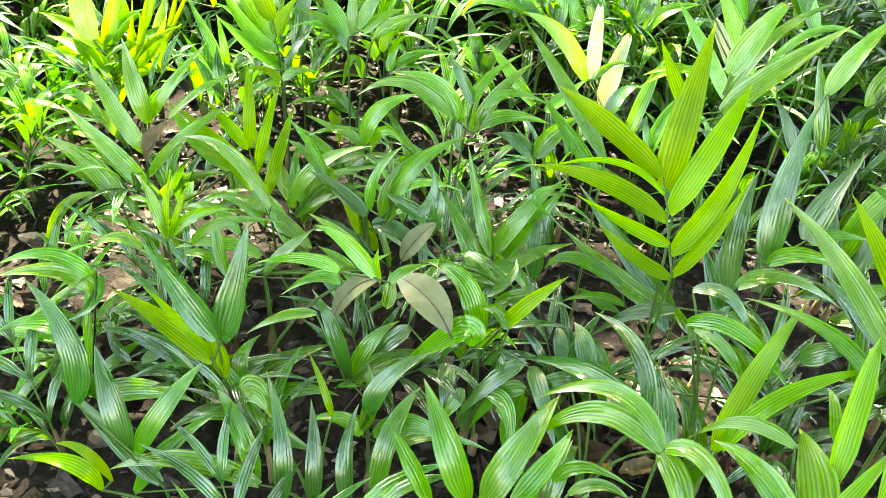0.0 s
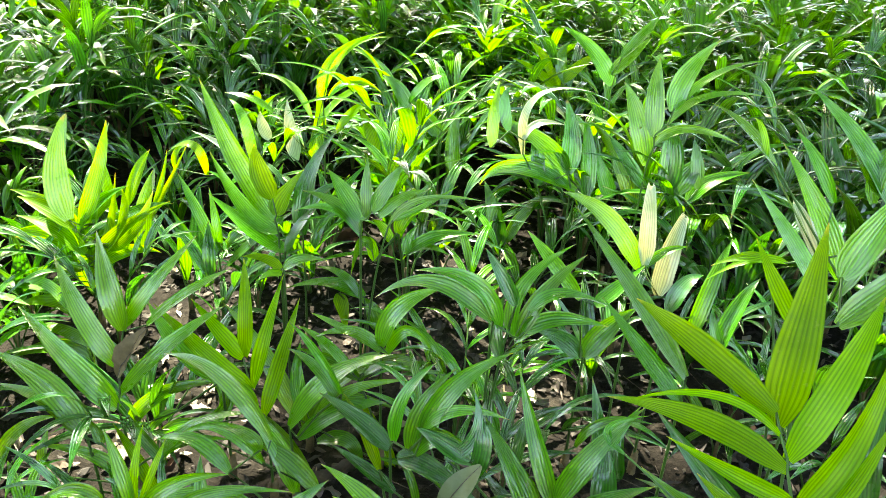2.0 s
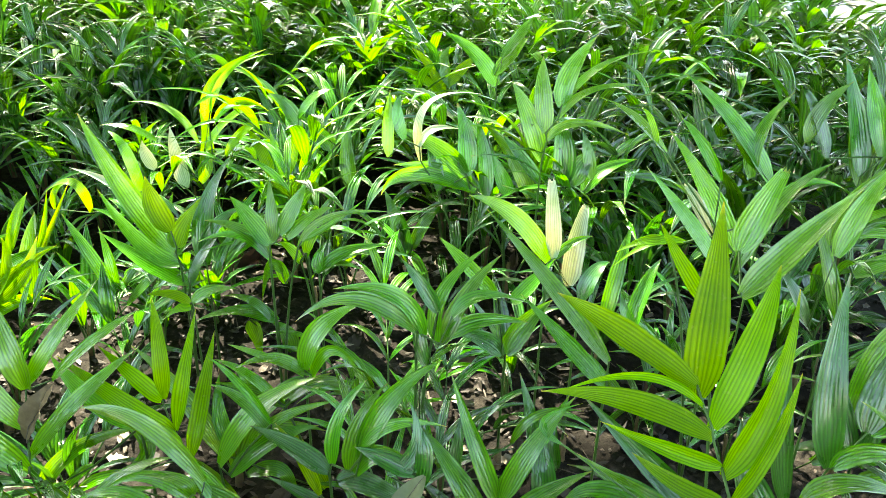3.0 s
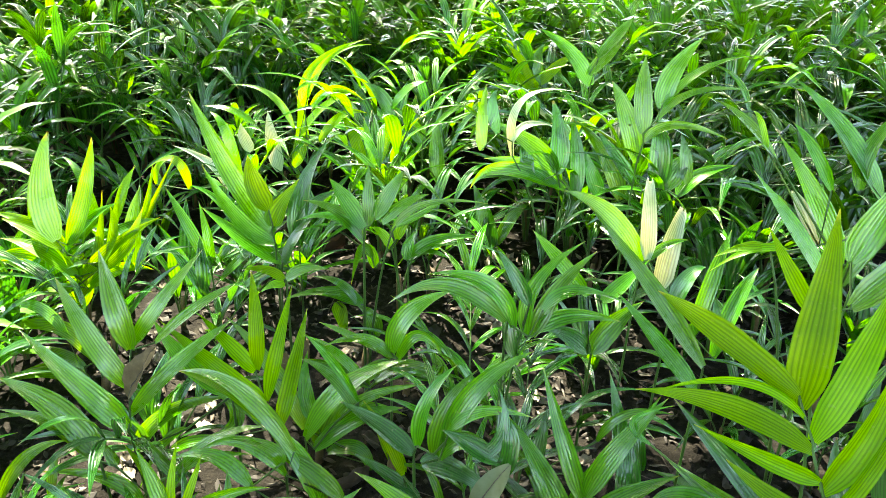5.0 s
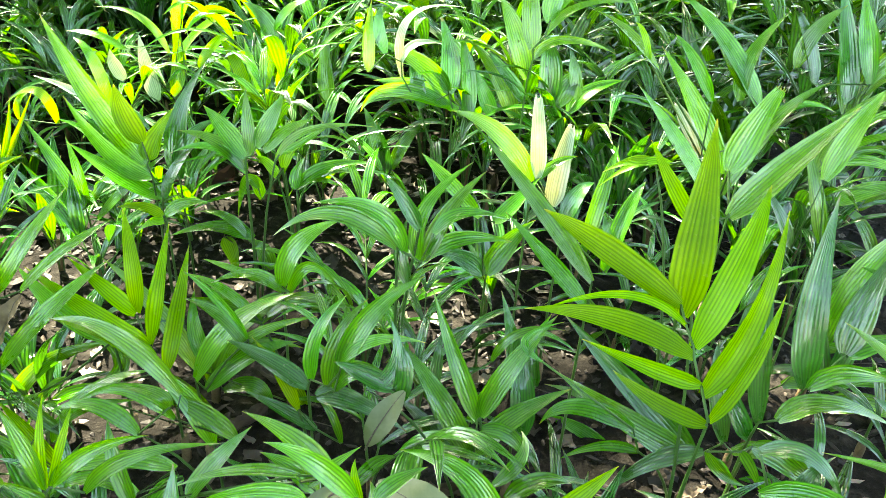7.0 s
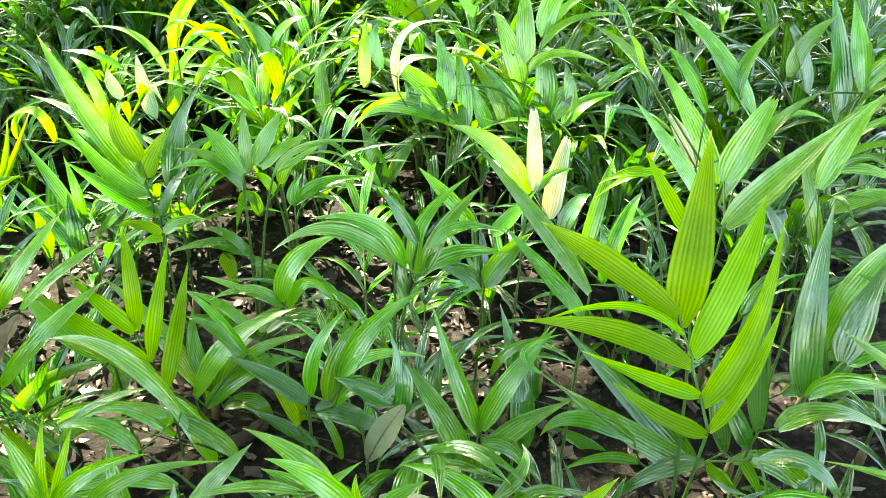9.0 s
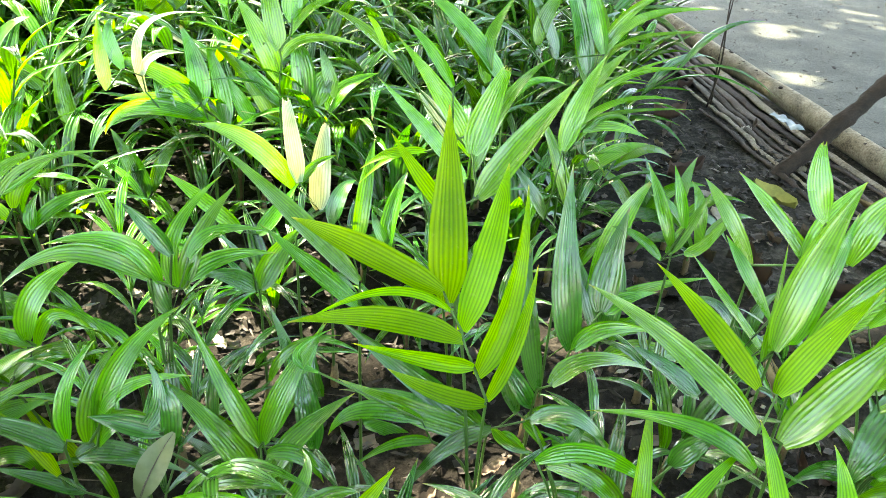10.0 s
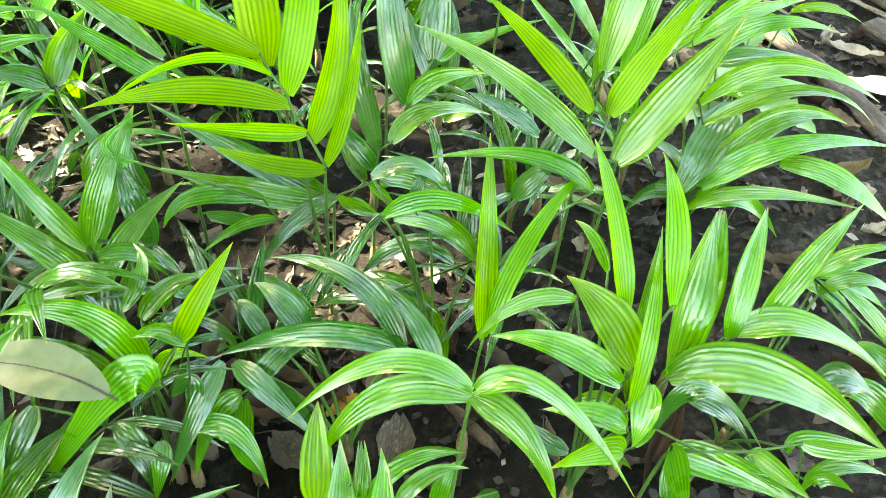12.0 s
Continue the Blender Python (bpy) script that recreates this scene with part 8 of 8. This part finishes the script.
# a dry vine hanging by the stakes, and a scrap of plastic on the stalks
bm = bmesh.new()
for k in range(2):
    x0, y0 = 2.13 + 0.012 * k, 3.0 + 0.02 * k
    curve = [(x0 + 0.012 * math.sin(7 * s + 2 * k), y0 + 0.015 * math.cos(6 * s + k), 0.02 + 0.6 * s) for s in (i / 14 for i in range(15))]
    tube(bm, curve, [0.0045 - 0.0002 * i for i in range(15)], 6)
tagged(part("dry_vine", bm, BARK_DARK), "thin dark dry vine hanging at the bed's edge", "vine")
bm = bmesh.new()
grid = [[bm.verts.new((2.28 + 0.012 * i, 2.62 + 0.02 * j, 0.065 + 0.02 * noise.noise((i * 0.7, j * 0.5, 2)))) for j in range(10)] for i in range(5)]
for i in range(4):
    for j in range(9):
        bm.faces.new((grid[i][j], grid[i + 1][j], grid[i + 1][j + 1], grid[i][j + 1]))
tagged(part("plastic_scrap", bm, PLASTIC), "crumpled pale blue plastic scrap on the stalks", "plastic scrap")

# twigs and crumbs of soil, past counting
bm = bmesh.new()
for k in range(2600):
    x, y = rng.uniform(-0.8, 2.5), rng.uniform(0.3, 4.2)
    r = rng.uniform(0.003, 0.010) if k % 4 else rng.uniform(0.008, 0.018)
    z = bed_height(x, y)
    vs = [bm.verts.new((x + r * a * rng.uniform(0.6, 1.2), y + r * b * rng.uniform(0.6, 1.2), z + r * c * rng.uniform(0.6, 1.1))) for a, b, c in ((1, 0, 0), (-1, 0, 0), (0, 1, 0), (0, -1, 0), (0, 0, 1))]
    for a, b in ((0, 2), (2, 1), (1, 3), (3, 0)):
        bm.faces.new((vs[a], vs[b], vs[4]))
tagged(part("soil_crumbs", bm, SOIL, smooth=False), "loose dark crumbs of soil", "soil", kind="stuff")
bm = bmesh.new()
for k in range(420):
    x, y, a, ln = rng.uniform(-0.7, 2.5), rng.uniform(0.3, 4.0), rng.uniform(0, 6.28), rng.uniform(0.03, 0.14)
    z = bed_height(x, y) + 0.006
    tube(bm, [(x, y, z), (x + ln * math.cos(a), y + ln * math.sin(a), z + rng.uniform(0, 0.02))], [0.0017, 0.001], 4)
tagged(part("dry_twigs", bm, HUSK), "thin dry grey twigs strewn on the soil", "twigs", kind="stuff")

verts, faces = [], []
for k in range(5200):
    x = rng.uniform(-0.9, 2.45)
    y = rng.uniform(0.25, 2.6) if k < 3800 else rng.uniform(2.4, 5.0)
    ln, w, a = rng.uniform(0.004, 0.022), rng.uniform(0.002, 0.008), rng.uniform(0, 6.28)
    z, n0 = bed_height(x, y) + 0.004, len(verts)
    m = Matrix.Translation((x, y, z)) @ Euler((rng.uniform(-0.4, 0.4), rng.uniform(-0.4, 0.4), a)).to_matrix().to_4x4()
    verts += [m @ Vector(v) for v in ((-ln, 0, 0), (-ln * 0.3, -w, 0.003), (ln * 0.5, -w * 0.8, 0.001), (ln, 0, 0.004), (ln * 0.4, w, 0.002), (-ln * 0.4, w * 0.9, 0.004))]
    faces.append(tuple(range(n0, n0 + 6)))
# crumpled scraps of leaf
for k in range(1300):
    x, y = rng.uniform(-0.9, 2.4), rng.uniform(0.3, 2.8)
    size, n0, stretch = rng.uniform(0.008, 0.028), len(verts), rng.uniform(0.35, 0.9)
    m = Matrix.Translation((x, y, bed_height(x, y) + 0.007)) @ Euler((rng.uniform(-0.5, 0.5), rng.uniform(-0.5, 0.5), rng.uniform(0, 6.28))).to_matrix().to_4x4()
    for i in range(4):
        for j in range(4):
            edge = 0.3 * rng.random() if i in (0, 3) or j in (0, 3) else 0.0
            u, v = (i - 1.5) / 1.5 * (1 - edge), (j - 1.5) / 1.5 * (1 - edge) * stretch
            verts.append(m @ Vector((u * size, v * size, size * (0.22 * rng.uniform(-1, 1) + 0.3 * v * v))))
    faces += [(n0 + 4 * i + j, n0 + 4 * i + j + 1, n0 + 4 * i + j + 5, n0 + 4 * i + j + 4) for i in range(3) for j in range(3)]
for k in range(1500):
    x, y = rng.uniform(2.65, 5.0), rng.uniform(0.8, 7.0)
    ln, n0 = rng.uniform(0.003, 0.016), len(verts)
    z, w, a = bed_height(x, y) - 0.001, ln * rng.uniform(0.3, 0.9), rng.uniform(0, 6.28)
    m = Matrix.Translation((x, y, z)) @ Euler((rng.uniform(-0.3, 0.3), rng.uniform(-0.3, 0.3), a)).to_matrix().to_4x4()
    verts += [m @ Vector(v) for v in ((-ln, 0, 0), (-ln * 0.3, -w, 0.003), (ln * 0.5, -w * 0.8, 0.001), (ln, 0, 0.004), (ln * 0.4, w, 0.002), (-ln * 0.4, w * 0.9, 0.004))]
    faces.append(tuple(range(n0, n0 + 6)))
me = bpy.data.meshes.new("litter_bits")
me.from_pydata(verts, [], faces)
me.materials.append(CHIPS)
tagged(new("litter_bits", me), "crumbled bits of dry leaf strewn over the soil", "litter", kind="stuff")

# ---- shade trees over the bed ----
# Openings in the crowns let the sun down on these places: x, y, height, radius.
GAPS = ((-0.98, 1.52, 0.35, 0.30), (-0.80, 1.66, 0.40, 0.16), (-0.62, 2.30, 0.42, 0.26), (0.14, 1.98, 0.60, 0.09), (0.63, 1.43, 0.64, 0.06), (-0.55, 1.15, 0.2, 0.10),
        (0.40, 1.51, 0.58, 0.09), (0.46, 1.52, 0.50, 0.10), (0.64, 2.06, 0.72, 0.09), (0.58, 1.98, 0.58, 0.09), (0.2, 2.33, 0.57, 0.06), (0.85, 3.04, 0.67, 0.07),
        (-0.1, 3.1, 0.1, 0.12), (0.3, 4.6, 0.4, 0.25), (0.9, 5.4, 0.4, 0.2),
        (2.86, 3.5, 0.0, 0.10), (3.3, 4.4, 0.0, 0.12), (3.01, 2.3, 0.0, 0.12), (2.1, 1.17, 0.0, 0.07), (3.1, 8.2, 0.0, 0.4))
GAPS += tuple((x, y, 0.0, 0.15 if x < -0.4 and y < 1.8 else 0.06) for x, y in GLADES)

# Denser sprays that keep the sun off these places: x, y, height, half width.
SPRAYS = ((1.25, 0.90, 0.4, 0.35), (1.0, 0.8, 0.5, 0.3), (1.45, 1.1, 0.3, 0.3), (1.1, 0.5, 0.35, 0.3), (0.60, 1.08, 0.45, 0.25), (0.95, 0.80, 0.35, 0.3), (-0.15, 1.25, 0.35, 0.3), (0.75, 0.62, 0.3, 0.3), (0.25, 0.6, 0.35, 0.3), (0.75, 1.6, 0.5, 0.25), (0.95, 1.3, 0.5, 0.25), (0.6, 1.3, 0.45, 0.2),
          (2.9, 2.5, 0.0, 0.35), (3.25, 3.2, 0.0, 0.4), (3.0, 1.9, 0.0, 0.35), (3.6, 4.0, 0.0, 0.5), (2.45, 2.3, 0.3, 0.3), (2.2, 1.8, 0.4, 0.25),
          (2.6, 3.0, 0.05, 0.3), (2.6, 3.7, 0.05, 0.3), (3.8, 2.8, 0.0, 0.5), (2.9, 4.4, 0.0, 0.4), (3.5, 1.9, 0.0, 0.4))


def in_gap(p):
    for gx, gy, gz, r in GAPS:
        q = Vector((gx, gy, gz))
        d = p - q
        if (d - SUN_DIR * d.dot(SUN_DIR)).length < r + 0.04:
            return True
    return False


def shade_tree(base, height, spread, seed, leaves, over=(0, 0)):
    rng = random.Random(seed)
    tree = new("shade_tree")
    tree.location = base
    base = Vector(base)
    bm = bmesh.new()
    tube(bm, [(0, 0, -0.1), (0.03, 0.02, height * 0.3), (over[0] * 0.1, 0.06 + over[1] * 0.1, height * 0.62), (over[0] * 0.3, over[1] * 0.3, height * 0.95)], [0.2, 0.16, 0.12, 0.04], 12)
    for k in range(7):
        a, h = k * 2.4 + seed, height * (0.5 + 0.06 * k)
        tip = Vector((over[0] + math.cos(a) * spread * 0.75, over[1] + math.sin(a) * spread * 0.75, h + spread * 0.3))
        limb = bezier((over[0] * 0.05, over[1] * 0.05, h), (tip.x * 0.5, tip.y * 0.5, h + spread * 0.05), tip, 6)
        if not any(in_gap(base + q) for q in limb):
            tube(bm, limb, [0.07 - 0.009 * i for i in range(7)], 7)
    part("trunk", bm, BARK_DARK, tree)
    verts, faces = [], []
    sprays = [s for s in SPRAYS if (s[0] > 1.8) == (seed == 2)] if seed < 3 else []
    for k in range(leaves + 40 * len(sprays)):
        a, r = rng.uniform(0, 6.28), spread * math.sqrt(rng.random())
        p = Vector((over[0] + math.cos(a) * r, over[1] + math.sin(a) * r, height * 0.86 + rng.uniform(-0.22, 0.28) * spread * (1.1 - r / spread)))
        if k >= leaves:
            x, y, z, wide = sprays[k % len(sprays)]
            p = Vector((x, y, z)) + SUN_DIR * (height * 0.9 / SUN_DIR.z) - base
            p += Vector((rng.uniform(-wide, wide), rng.uniform(-wide, wide), rng.uniform(-0.4, 0.4)))
        m = Matrix.Translation(p) @ Euler((rng.uniform(-0.7, 0.7), rng.uniform(-0.7, 0.7), rng.uniform(0, 6.28))).to_matrix().to_4x4()
        ln, w, n0 = rng.uniform(0.22, 0.4), rng.uniform(0.08, 0.15), len(verts)
        if in_gap(base + p) or in_gap(base + m @ Vector((0, ln, 0))) or in_gap(base + m @ Vector((0, ln * 0.5, 0))):
            continue
        verts += [m @ Vector(v) for v in ((0, 0, 0), (w, ln * 0.4, 0.02), (0, ln, -0.05), (-w, ln * 0.4, 0.02), (0, ln * 0.4, -0.02))]
        faces += [(n0, n0 + 1, n0 + 4), (n0 + 1, n0 + 2, n0 + 4), (n0 + 2, n0 + 3, n0 + 4), (n0 + 3, n0, n0 + 4)]
    me = bpy.data.meshes.new("crown")
    me.from_pydata(verts, [], faces)
    me.materials.append(CANOPY)
    crown = new("crown", me)
    crown.parent = tree
    return tagged(tree, "tall leafy shade tree beside the nursery bed", "tree", "shade trees round the bed")


shade_tree((-4.9, 1.6, 0), 7.0, 5.0, 1, 3000)
shade_tree((6.0, 6.2, 0), 7.0, 4.8, 2, 7500, (-3.4, 0.6))
shade_tree((-4.6, 7.7, 0), 7.4, 5.0, 3, 3600)
# these two stand unseen, added to hold back light from behind and far off
shade_tree((1.5, -5.8, 0), 7.4, 6.2, 4, 3800)
shade_tree((-4.6, 12.4, 0), 7.4, 5.0, 5, 3000)
